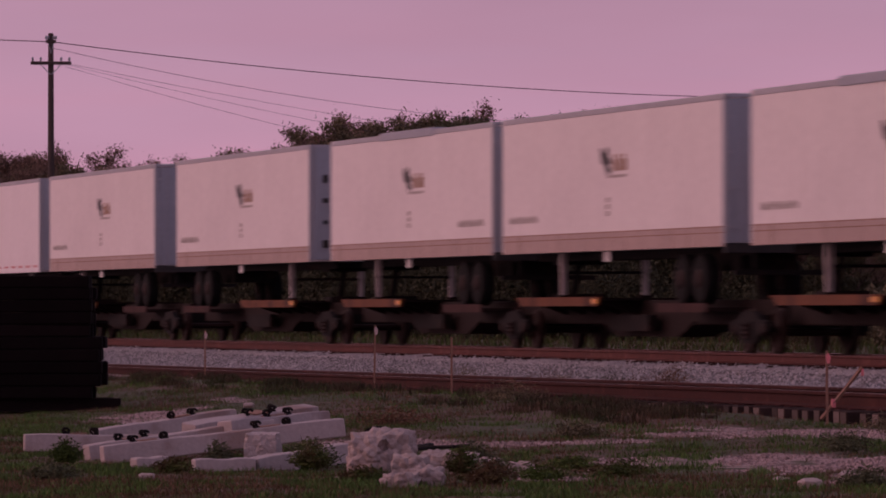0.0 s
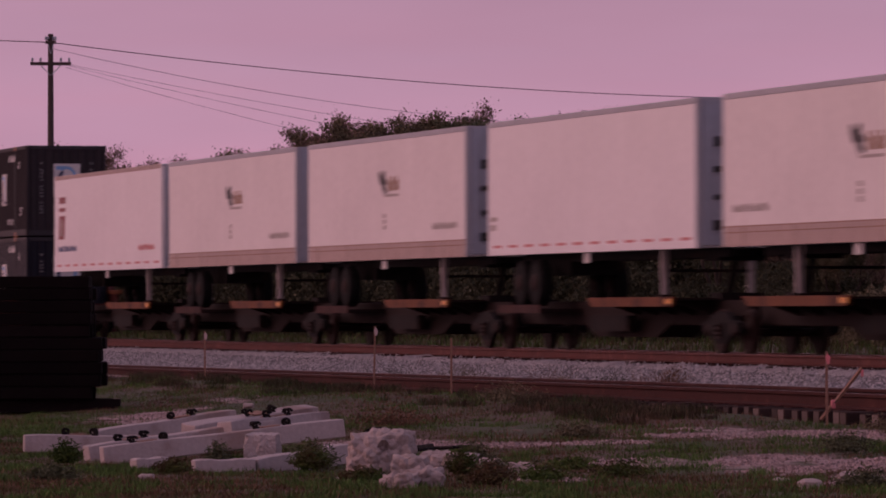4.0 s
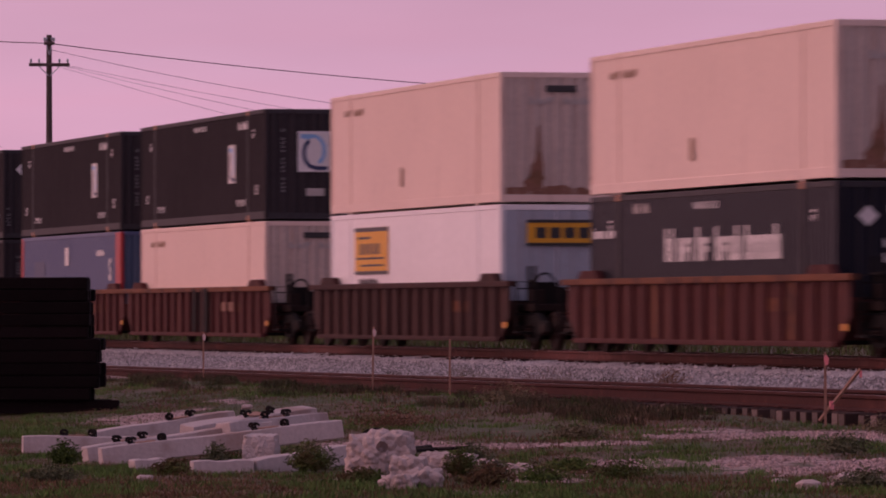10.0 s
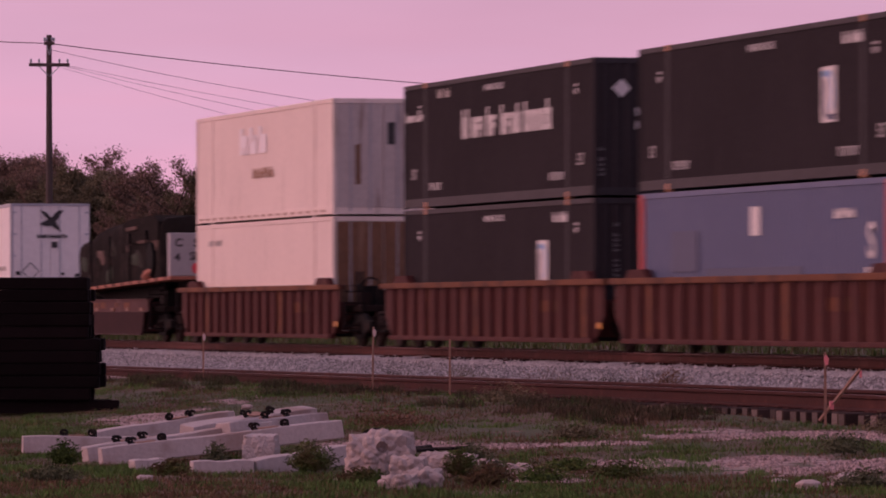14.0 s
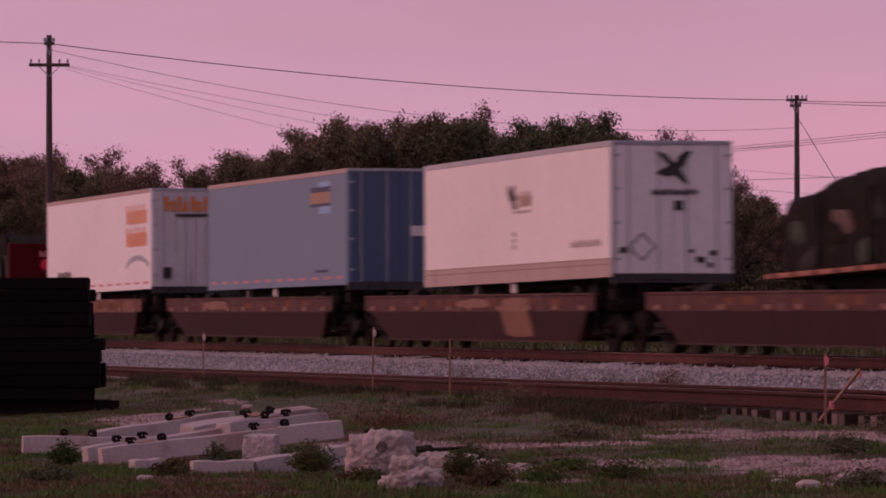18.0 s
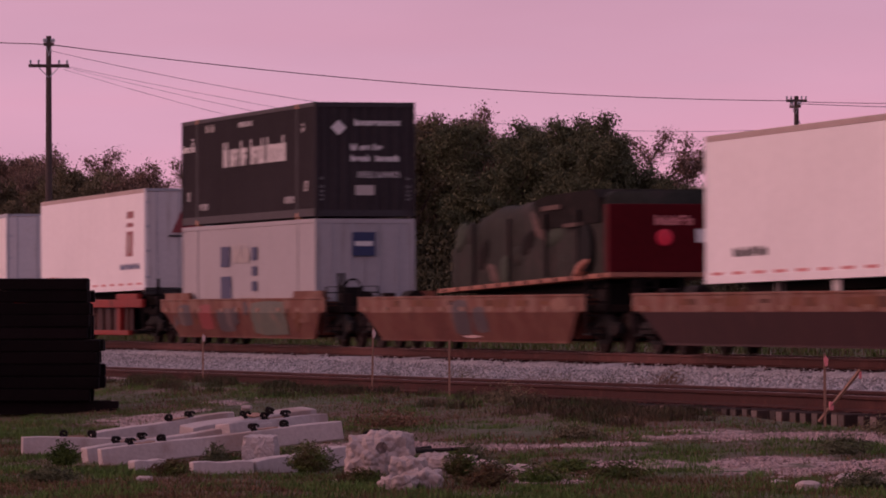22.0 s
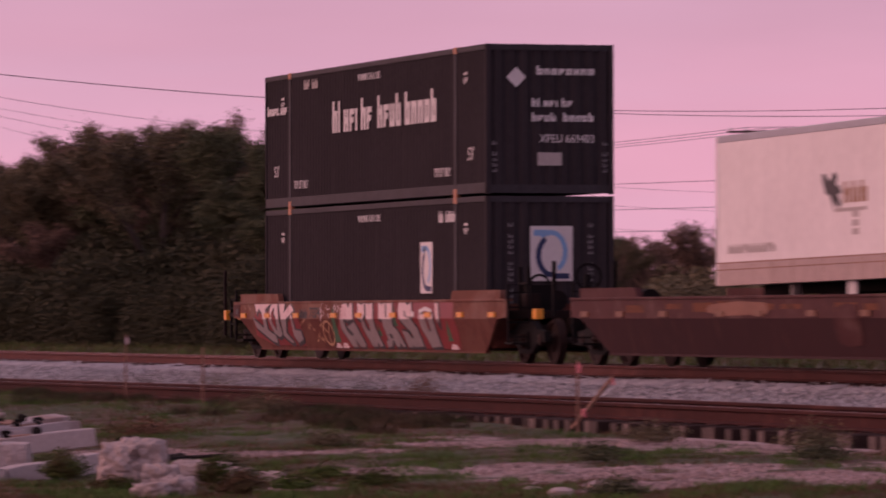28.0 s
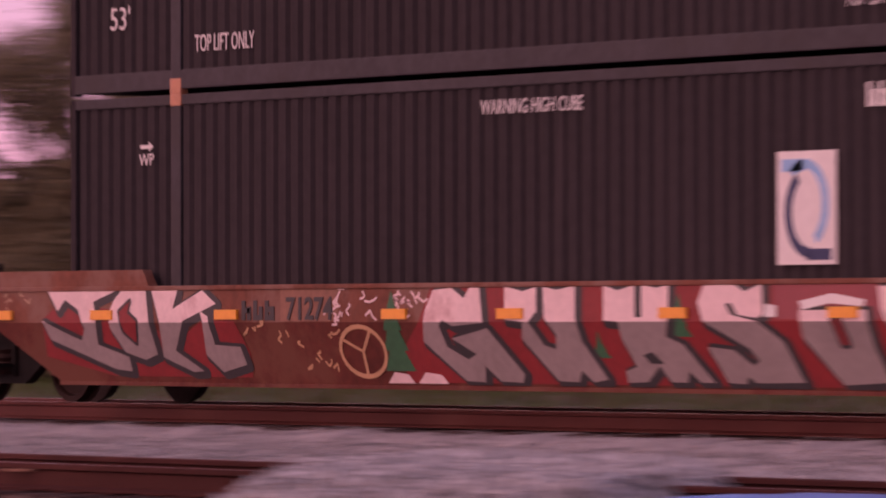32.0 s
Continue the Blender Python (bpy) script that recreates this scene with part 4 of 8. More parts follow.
def ribbed_car(u, wear, left_end=True, right_end=True, shared_right=None):
    """A deep well car with plate sides stiffened by upright posts under a heavy top chord."""
    ob = thing("well_car", "rust-brown ribbed well car carrying stacked containers", "rail car", "rail cars of the train")
    side = M["rustcar"] if wear else M["rustcar2"]
    chord = M["chord"] if wear else M["rustcar2"]
    for s in (-1, 1):
        y0, y1 = sorted((s * 1.40, s * 1.44))
        part("side_plate", plate(bmesh.new(), [(-8.6, 0.24), (8.6, 0.24), (9.3, 0.75), (9.3, 1.42), (-9.3, 1.42), (-9.3, 0.75)], y0, y1), side, ob)
        y0, y1 = sorted((s * 1.36, s * 1.53))
        part("top_chord", soft_box(-9.55, 9.55, y0, y1, 1.40, 1.53, 0.02), chord, ob, "orange-brown top chord")
        part("bottom_sill", soft_box(-8.65, 8.65, y0, y1 + (0 if s > 0 else 0.0), 0.20, 0.30, 0.02), side, ob)
        if s < 0:
            me = None
            for i in range(18):
                x = -8.35 + i * 16.7 / 17
                if me is None:
                    p = part("post", boxes((-0.09, 0.09, -1.52, -1.44, 0.30, 1.40)), side, ob)
                    p.matrix_basis = pose(x, 0, 0)
                    me = p.data
                else:
                    share("post", me, pose(x, 0, 0), ob)
        for e in (-1, 1):
            a, b = sorted((e * 6.9, e * 8.4))
            part("guide_cap", plate(bmesh.new(), [(a, 1.53), (b, 1.53), (b - 0.2, 1.70), (a + 0.3, 1.70)], *sorted((s * 1.34, s * 1.5))), side, ob)
    part("floor_pan", boxes((-8.5, 8.5, -1.38, 1.38, 0.24, 0.32)), M["black"], ob)
    for e in (-1, 1):
        a, b = sorted((e * 8.3, e * 8.45))
        part("bulkhead", boxes((a, b, -1.38, 1.38, 0.3, 1.1)), side, ob)
    stencil = boxes(*[(4.3 + 0.42 * i, 4.6 + 0.42 * i, -1.447, -1.441, 0.85, 1.1) for i in range(4)])
    part("stencil", stencil, M["chord"], ob)
    if u == -49.5:
        for x, w in ((0.35, 0.30), (1.15, 0.12), (1.75, 0.34)):
            part("black_spray", plate(bmesh.new(), [(x - w, 0.34), (x + w * 0.8, 0.30), (x + w, 1.5), (x - w * 0.7, 1.48)], -1.537, -1.531), M["black"], ob, "black sprayed stroke")
        for x in (4.1, 5.0):
            part("pale_panel", boxes((x - 0.25, x + 0.25, -1.53, -1.524, 0.88, 1.12)), M["primer"], ob, "pale stencil panel")
    elif wear:
        for k in range(4):
            x = -7.5 + 4.4 * k + (u * 1.7) % 2.3
            part("rust_streak", plate(bmesh.new(), [(x - 0.16, 0.34), (x + 0.14, 0.32), (x + 0.2, 1.38), (x - 0.18, 1.39)], -1.446, -1.4405), M["chord"], ob)
    part("reflector", boxes((8.85, 9.1, -1.452, -1.442, 0.5, 0.62)), M["reflector"], ob)
    ends = ([-1] if left_end else []) + ([1] if right_end else [])
    car_ends(ob, 10.3, side, ends)
    if left_end:
        truck(ob, -9.75)
    if right_end:
        truck(ob, 9.75)
    if shared_right:
        truck(ob, shared_right)
        part("end_platform", soft_box(8.4, shared_right + 0.6, -1.05, 1.05, 0.86, 1.05, 0.02), side, ob)
    return ride(ob, u, RAIL_Z)


def trough_car(u, band, lower, label, graffiti=0, trailer_hitch=False, caps=True):
    """A well car with smooth folded sides whose ends sweep up over the trucks."""
    ob = thing("well_car", label, "rail car", "rail cars of the train")
    for s in (-1, 1):
        y0, y1 = sorted((s * 1.47, s * 1.50))
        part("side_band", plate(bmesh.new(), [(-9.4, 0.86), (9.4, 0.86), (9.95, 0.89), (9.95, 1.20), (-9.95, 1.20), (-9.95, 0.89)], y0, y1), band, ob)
        bm = bmesh.new()
        top = [bm.verts.new((x, s * 1.498, 0.86)) for x in (-9.4, 9.4)]
        low = [bm.verts.new((x, s * 1.33, 0.24)) for x in (-8.2, 8.2)]
        tin = [bm.verts.new((x, s * 1.46, 0.86)) for x in (-9.4, 9.4)]
        lin = [bm.verts.new((x, s * 1.29, 0.24)) for x in (-8.2, 8.2)]
        bm.faces.new((low[0], low[1], top[1], top[0]))
        bm.faces.new((lin[1], lin[0], tin[0], tin[1]))
        bm.faces.new((low[1], low[0], lin[0], lin[1]))
        for k in (0, 1):
            bm.faces.new((low[k], top[k], tin[k], lin[k]))
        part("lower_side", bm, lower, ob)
        part("side_flange", soft_box(-9.95, 9.95, *sorted((s * 1.36, s * 1.52)), 1.19, 1.24, 0.012), band, ob)
        part("bottom_flange", boxes((-8.2, 8.2, *sorted((s * 1.24, s * 1.35)), 0.20, 0.24)), lower, ob)
        for e in (-1, 1) if caps else ():
            a, b = sorted((e * 6.3, e * 9.5))
            part("guide_cap", plate(bmesh.new(), [(a, 1.24), (b, 1.24), (b, 1.41), (a + 0.12, 1.41)] if e > 0 else [(a, 1.24), (b, 1.24), (b - 0.12, 1.41), (a, 1.41)], *sorted((s * 1.36, s * 1.47))), band, ob)
    me = None
    for x in (-9.1, -7.13, -4.8, -1.88, 0.0, 2.48, 4.88, 7.05, 9.1):
        if me is None:
            p = part("reflector", boxes((-0.2, 0.2, -1.532, -1.499, 0.89, 0.99)), M["reflector" if label.startswith("rust-red") else "dullreflector"], ob, "amber reflector")
            p.matrix_basis, me = pose(x, 0, 0), p.data
        else:
            share("reflector", me, pose(x, 0, 0), ob)
    part("floor_pan", boxes((-8.3, 8.3, -1.25, 1.25, 0.26, 0.33)), M["black"], ob)
    for e in (-1, 1):
        a, b = sorted((e * 8.35, e * 8.5))
        part("bulkhead", boxes((a, b, -1.28, 1.28, 0.3, 1.15)), lower, ob)
    car_ends(ob, 10.3, band, (-1, 1))
    truck(ob, -9.75)
    truck(ob, 9.75)
    if trailer_hitch:
        bm = boxes((7.6, 9.0, -0.5, 0.5, 1.0, 1.2))
        box(bm, 8.3, 8.6, -0.35, 0.35, 1.2, 1.45)
        part("hitch_stand", bm, M["black"], ob)
        bm = boxes((8.75, 9.15, -0.75, -0.45, 1.0, 1.75))
        rod(bm, (9.0, -0.85, 1.72), (9.0, -0.35, 1.72), 0.30, n=18)
        part("hitch_gear", bm, M["black"], ob, "dark raised hitch gear")
        part("gear_cover", soft_box(9.3, 9.9, -0.95, -0.3, 1.0, 1.45, 0.05), M["black"], ob)
    y = -1.5
    if graffiti == 1:
        bm = bmesh.new()
        rng = random.Random(int(abs(u)))
        for i in range(9):
            x = -7 + i * 1.6 + rng.random()
            box(bm, x, x + 0.5 + rng.random() * 0.7, y - 0.004, y - 0.001, 0.95 + rng.random() * 0.08, 1.08 + rng.random() * 0.08)
        part("faded_stencil", bm, M["chord"], ob)
    elif graffiti == 2:
        rng = random.Random(7)
        for i in range(20):
            x = -8.0 + i * 0.8 + rng.uniform(-0.4, 0.4)
            zc, zr = rng.uniform(0.55, 1.0), rng.uniform(0.10, 0.24)
            k = rng.uniform(-0.25, 0.25)
            pts = [(x + k - rng.uniform(0.1, 0.45), zc - zr), (x + rng.uniform(0.1, 0.3), zc - zr * rng.uniform(0.4, 1)), (x + rng.uniform(0.3, 0.6), zc + rng.uniform(-0.05, 0.05)), (x + k + rng.uniform(0.05, 0.3), min(1.18, zc + zr)), (x - rng.uniform(0.1, 0.3), min(1.18, zc + zr * rng.uniform(0.3, 1)))]
            bm = plate(bmesh.new(), pts, y - 0.006 - 0.0006 * i, y - 0.001)
            bm.normal_update()
            bmesh.ops.triangulate(bm, faces=bm.faces[:])
            bmesh.ops.bisect_plane(bm, geom=bm.faces[:] + bm.edges[:] + bm.verts[:], plane_co=(0, 0, 0.86), plane_no=(0, 0, 1))
            for v in bm.verts:
                v.co.y += max(0.0, 0.86 - v.co.z) * 0.168 / 0.62
            part("graffiti_patch", bm, M[("tealdim", "smoke", "primer", "smoke", "chord", "redspray", "maroon_band")[rng.randrange(7)]], ob)
    for x0, x1, z0, z1, nm, lab in WEAR.get(u, ()):
        k = 0.5 * (x0 + x1)
        pts = [(x0, z0 + 0.06), (x0 + 0.3 * (x1 - x0), z0), (x1 - 0.1, z0 + 0.03), (x1, z0 + 0.4 * (z1 - z0)), (x1 - 0.15, z1 - 0.03), (k, z1), (x0 + 0.1, z1 - 0.06), (x0 - 0.06, 0.5 * (z0 + z1))]
        bm = plate(bmesh.new(), pts, y - 0.016, y - 0.0155)
        bm.normal_update()
        bmesh.ops.triangulate(bm, faces=bm.faces[:])
        bmesh.ops.bisect_plane(bm, geom=bm.faces[:] + bm.edges[:] + bm.verts[:], plane_co=(0, 0, 0.86), plane_no=(0, 0, 1))
        for v in bm.verts:
            v.co.y += max(0.0, 0.86 - v.co.z) * 0.168 / 0.62
        part("spray_patch", bm, M[nm], ob, lab)
    return ride(ob, u, RAIL_Z), ob


# spray and primer patches by car: from, to, lower and upper edge, paint
WEAR = {-158.7: ((2.6, 4.9, 0.30, 1.17, "primer", "pale primer patch"), (-6.5, -4.6, 0.9, 1.16, "maroon_band", ""), (-1.2, 1.6, 0.93, 1.15, "primer", "")),
        -229.0: ((-1.0, 0.5, 0.35, 1.15, "smoke", "dark sprayed mark"), (0.8, 2.0, 0.40, 1.0, "smoke", "dark sprayed mark"), (7.4, 8.6, 0.9, 1.18, "primer", "pale primer patch"), (-0.4, 1.2, 0.28, 0.36, "pale_and_lit_spray", "")),
        -252.4: ((1.6, 5.6, 0.28, 1.17, "tealdim", "large dull teal sprayed shape"), (-7.6, -5.9, 0.5, 1.1, "smoke", "dark sprayed mark"), (-4.9, -3.2, 0.4, 1.1, "redspray", ""), (-2.6, -0.6, 0.35, 1.0, "smoke", ""), (6.3, 8.2, 0.6, 1.15, "orange_band", "")),
        -182.05: ((-5.0, -2.0, 0.92, 1.16, "primer", "pale primer patch"),), -298.1: ((-2.5, 0.5, 0.9, 1.15, "primer", "pale primer patch"), (3.5, 4.6, 0.4, 1.1, "maroon_band", "")), -205.6: ((3.6, 6.6, 0.92, 1.15, "chord", ""),)}


def spine_car(u0, u1, left_legs):
    """One platform of a spine car: a box spine, a wheel tray, a side platform and a hitch."""
    L = u1 - u0
    ob = thing("spine_car", "dark spine car platform with rust-orange side tray", "rail car", "rail cars of the train")
    h = L / 2
    part("spine", soft_box(-h - 0.5, h + 0.5, -0.38, 0.38, 0.55, 1.05, 0.03), M["spine"], ob)
    s = -1 if left_legs else 1
    a, b = sorted((s * 0.30, s * (h - 1.4)))
    part("side_tray", plate(bmesh.new(), [(a + 0.4, 0.93), (b - 0.2, 0.93), (b, 1.12), (a, 1.12)], -1.38, -1.30), M["chord"], ob, "rust-orange side tray")
    part("tray_deck", boxes((a, b, -1.30, 1.30, 1.06, 1.10)), M["spine"], ob)
    for k in range(5):
        x = a + 0.5 + k * (b - a - 1) / 4
        part("outrigger", plate(bmesh.new(), [(-1.3, 1.05), (1.3, 1.05), (0.4, 0.75), (-0.4, 0.75)], -0.05, 0.05), M["spine"], ob).matrix_basis = pose(x, 0, 0, 0, 0, 90)
    part("reflector", boxes((b - 0.5, b - 0.1, -1.39, -1.381, 0.98, 1.08)), M["reflector"], ob)
    c = -s * 0.33 * L
    part("wheel_tray", soft_box(c - 1.7, c + 1.7, -1.3, 1.3, 0.80, 0.90, 0.02), M["spine"], ob)
    part("tray_lip", boxes((c - 1.7, c + 1.7, -1.34, -1.30, 0.80, 0.98)), M["rustcar2"], ob)
    bm = boxes((s * 0.40 * L - 0.35, s * 0.40 * L + 0.35, -0.45, 0.45, 1.05, 1.2))
    rod(bm, (s * 0.40 * L - 0.5, 0, 1.1), (s * 0.40 * L, 0, 1.9), 0.08)
    box(bm, s * 0.40 * L - 0.4, s * 0.40 * L + 0.4, -0.5, 0.5, 1.84, 1.94)
    part("hitch_stand", bm, M["black"], ob)
    part("brake_rigging", boxes((-1.5, 1.2, -0.75, -0.55, 0.42, 0.75), (1.6, 2.4, 0.4, 0.8, 0.4, 0.8)), M["black"], ob)
    part("belly_fairing", plate(bmesh.new(), [(-3.4, 0.62), (3.4, 0.62), (2.2, 0.30), (-2.2, 0.30)], -0.42, 0.42), M["spine"], ob)
    truck(ob, h + 0.7)
    return ride(ob, (u0 + u1) / 2, RAIL_Z)


# ---- trailers on spine cars at the head of the view ----
WT = "white box trailer with dirty tan lower rail on a spine car"
for u0, u1, nose, kind in ((175.8, 192.0, False, "figure"), (157.7, 174.1, False, "figure"), (141.35, 156.9, False, "figure"), (122.75, 139.05, True, "figure"),
                           (103.5, 119.75, False, "figure"), (85.95, 101.8, True, "plain"), (68.4, 84.05, True, "figure"), (51.2, 67.05, True, "figure"), (33.8, 50.2, True, "column")):
    bright = kind != "figure"
    lab = WT if not bright else ("plain bright white box trailer on a spine car" if kind == "plain" else "bright white trailer with dark red emblem blocks on a spine car")
    trailer(lab, u0, u1, 2.72, 2.96, M["white2" if bright else "white"], skirt=not bright, nose_right=nose, logo=kind, clean=kind == "column",
            end=M["face"], flap=0.33 if u0 in (175.8, 141.35) else 0.0)
    spine_car(u0, u1, not nose)

# ---- ribbed well cars with double stacks ----
LOW, HIGH = 0.985, 3.912


def stack(u, low, high):
    ride(low, u, LOW)
    ride(high, u, HIGH)


stack(20.85, emblem_box("navy container with white and blue emblem, bottom of a stack", M["navy"]), emblem_box("charcoal container with white and blue emblem, top of a stack", M["dark"]))
stack(-2.6, named_box("navy container with white name lettering, bottom of a stack", M["navy"]), cream_box("cream container with rust-stained end, top of a stack"))
y_low = container("white container with a square yellow sign, bottom of a stack", M["white2"], M["white2"], M["face"], smooth=True, doors=True)
sg = part("yellow_sign", boxes((-5.5, -2.2, -CW - 0.008, -CW - 0.002, 1.42, 2.55)), M["yellow"], y_low, "square yellow sign with dark border")
part("sign_border", boxes((-5.5, -2.2, -CW - 0.013, -CW - 0.009, 2.45, 2.55), (-5.5, -2.2, -CW - 0.013, -CW - 0.009, 1.42, 1.50)), M["ink"], sg)
part("sign_lines", boxes((-5.2, -3.9, -CW - 0.013, -CW - 0.009, 2.27, 2.33), (-5.35, -2.55, -CW - 0.013, -CW - 0.009, 1.78, 1.83), (-4.9, -2.6, -CW - 0.013, -CW - 0.009, 1.61, 1.66), *[(-4.95 + 0.42 * i, -4.68 + 0.42 * i, -CW - 0.013, -CW - 0.009, 1.90, 2.16) for i in range(5)]), M["ink"], sg)
part("lower_lettering", word_bars("OOOOOO", -5.1, 1.16, 0.16, 1.9, -CW - 0.002), M["ink"], y_low)
e2 = part("end_sign", boxes((CL / 2 + 0.04, CL / 2 + 0.048, -0.70, 1.22, 1.98, 2.55)), M["yellow"], y_low, "yellow end sign with dark border")
part("sign_lines", boxes((CL / 2 + 0.049, CL / 2 + 0.053, -0.70, 1.22, 1.98, 2.04), (CL / 2 + 0.049, CL / 2 + 0.053, -0.70, 1.22, 2.48, 2.55), *[(CL / 2 + 0.049, CL / 2 + 0.053, -0.5 + 0.33 * i, -0.26 + 0.33 * i, 2.14, 2.38) for i in range(5)]), M["ink"], e2)
stack(-25.95, y_low, cream_box("cream container with rust-stained end, top of a stack"))
stack(-49.5, cream_box("cream container with grey end, bottom of a stack", False), emblem_box("charcoal container with white and blue emblem, top of a stack", M["dark"]))
blue = container("blue container with red end posts, bottom of a stack", M["blue"], M["blue"], M["blue_doors"], frame_paint=M["red"], posts=False)
part("red_end_band", boxes((7.3, 8.0, -CW - 0.002, -CW + 0.05, 0.1, CH - 0.03)), M["red"], blue, "red end band")
part("red_end_band", boxes((-8.02, -7.75, -CW - 0.002, -CW + 0.05, 0.1, CH - 0.03)), M["red"], blue, "red end band")
part("white_panel", boxes((-0.6, 0.0, -CW - 0.008, -CW - 0.002, 1.95, 2.5)), M["lettering"], blue)
part("dark_patch", boxes((-3.5, 2.6, -CW - 0.006, -CW - 0.002, 0.65, 1.35), (-5.8, -4.0, -CW - 0.006, -CW - 0.002, 1.3, 2.1)), M["bluepatch"], blue, "darker repainted patch")
letters("S", 0.9, M["lettering"], blue, on_side(6.5, 1.75, -CW - 0.003), 0.02)
part("white_panel", boxes((6.2, 6.9, -CW - 0.008, -CW - 0.002, 0.75, 1.3)), M["lettering"], blue)
part("box_number", word_bars("000000", 4.4, 2.2, 0.18, 1.2, -CW - 0.002), M["lettering"], blue)
stack(-68.6, blue, emblem_box("charcoal container with white and blue emblem, top of a stack", M["dark"], False))
stack(-88.05, emblem_box("charcoal container with white and blue emblem, bottom of a stack", M["dark"], False), named_box("charcoal container with white name lettering, top of a stack", M["dark"]))
p_low = container("pale container with rusted brown end, bottom of a stack", M["pale"], M["pale"], M["rust_end"], smooth=True, doors=True)
part("box_number", word_bars("000 0000", -6.4, 2.3, 0.16, 1.6, -CW - 0.002), M["faint"], p_low)
p_high = container("pale container with grey rust-streaked doors, top of a stack", M["pale"], M["pale"], M["pale_end"], smooth=True, doors=True)
part("raised_lettering", word_bars("OOO", -2.6, 1.75, 0.7, 3.4, -CW - 0.002), M["white2"], p_high, "faint white lettering bars")
part("lower_lettering", word_bars("OOOOOO", -1.0, 1.1, 0.26, 2.4, -CW - 0.002), M["brownink"], p_high)
part("dash_line", boxes(*[(-7.6 + i * 0.85, -7.2 + i * 0.85, -CW - 0.006, -CW - 0.001, 0.08, 0.14) for i in range(18)]), M["brownink"], p_high)
part("end_mark", boxes((CL / 2 - 0.02, CL / 2 - 0.012, 0.1, 0.3, 1.75, 2.3)), M["ink"], p_high)
part("rust_run", boxes((CL / 2 - 0.02, CL / 2 - 0.014, -0.72, -0.58, 0.75, 1.75)), M["rust_end"], p_high)
stack(-111.4, p_low, p_high)
ribbed_car(20.85, True)
ribbed_car(-2.6, True)
ribbed_car(-25.95, False)
ribbed_car(-49.5, True, left_end=False)
ribbed_car(-68.6, True, left_end=False, right_end=False, shared_right=9.5)
ribbed_car(-88.05, True, right_end=False, shared_right=9.7)
ribbed_car(-111.4, True)


# ---- tarped flatbeds and trailers in trough-sided cars ----
def flatbed(u0, u1, red):
    L = u1 - u0
    ob = thing("flatbed_trailer", "flatbed trailer with a %s headboard in a well car" % ("dark red" if red else "pale grey"), "trailer", "trailers on the train")
    h = L / 2
    part("deck", soft_box(-h, h, -1.28, 1.28, -0.10, 0.0, 0.02), M["deck"], ob, "worn red deck edge")
    part("frame_rail", boxes((-h + 0.4, h - 0.4, -0.5, -0.35, -0.45, -0.1), (-h + 0.4, h - 0.4, 0.35, 0.5, -0.45, -0.1)), M["black"], ob)
    hb = part("headboard", soft_box(h - 0.35, h, -1.28, 1.28, 0.0, 1.22 if not red else 1.42, 0.03), M["grey"] if not red else M["deep_red"], ob, "pale headboard box" if not red else "dark red headboard")
    if red:
        part("round_marker", lathe(bmesh.new(), [(0.05, -0.03), (0.16, -0.02), (0.18, 0.0)], 18), M["marker"], hb, "bright red round marker").matrix_basis = pose(h + 0.005, -0.08, 0.72, 0, 0, 90)
        part("headboard_lettering", word_bars("OOOOO", -0.3, 0.98, 0.2, 0.85, h + 0.001, end=True), M["pinkink"], hb)
        part("white_label", boxes((h + 0.001, h + 0.006, 0.6, 1.05, 0.62, 0.9)), M["lettering"], hb)
    else:
        for t, yy, z in (("C", -1.02, 0.93), ("S", -0.52, 0.93), ("4", -1.06, 0.52), ("SL", -0.56, 0.55)):
            letters(t, 0.32, M["ink"], hb, on_end(yy, z, h + 0.002), 0.01)
        part("round_marker", lathe(bmesh.new(), [(0.05, -0.03), (0.16, -0.02), (0.18, 0.0)], 18), M["marker"], hb, "bright red round marker").matrix_basis = pose(h + 0.005, -0.46, 0.22, 0, 0, 90)
    for dx in (-0.62, 0.62):
        for yy in (-1.0, 0.7):
            part("wheel", lathe(bmesh.new(), [(0.2, 0), (0.47, 0.01), (0.51, 0.06), (0.51, 0.25), (0.47, 0.3), (0.2, 0.31)], 18), M["tyre"], ob).matrix_basis = pose(-h + 2.2 + dx, yy - 0.15, -0.75)
    for i in range(12):
        part("stake_pocket", boxes((-h + 0.6 + i * (L - 1.2) / 11 - 0.06, -h + 0.6 + i * (L - 1.2) / 11 + 0.06, -1.31, -1.28, -0.09, -0.01)), M["black"], ob)
    return ob


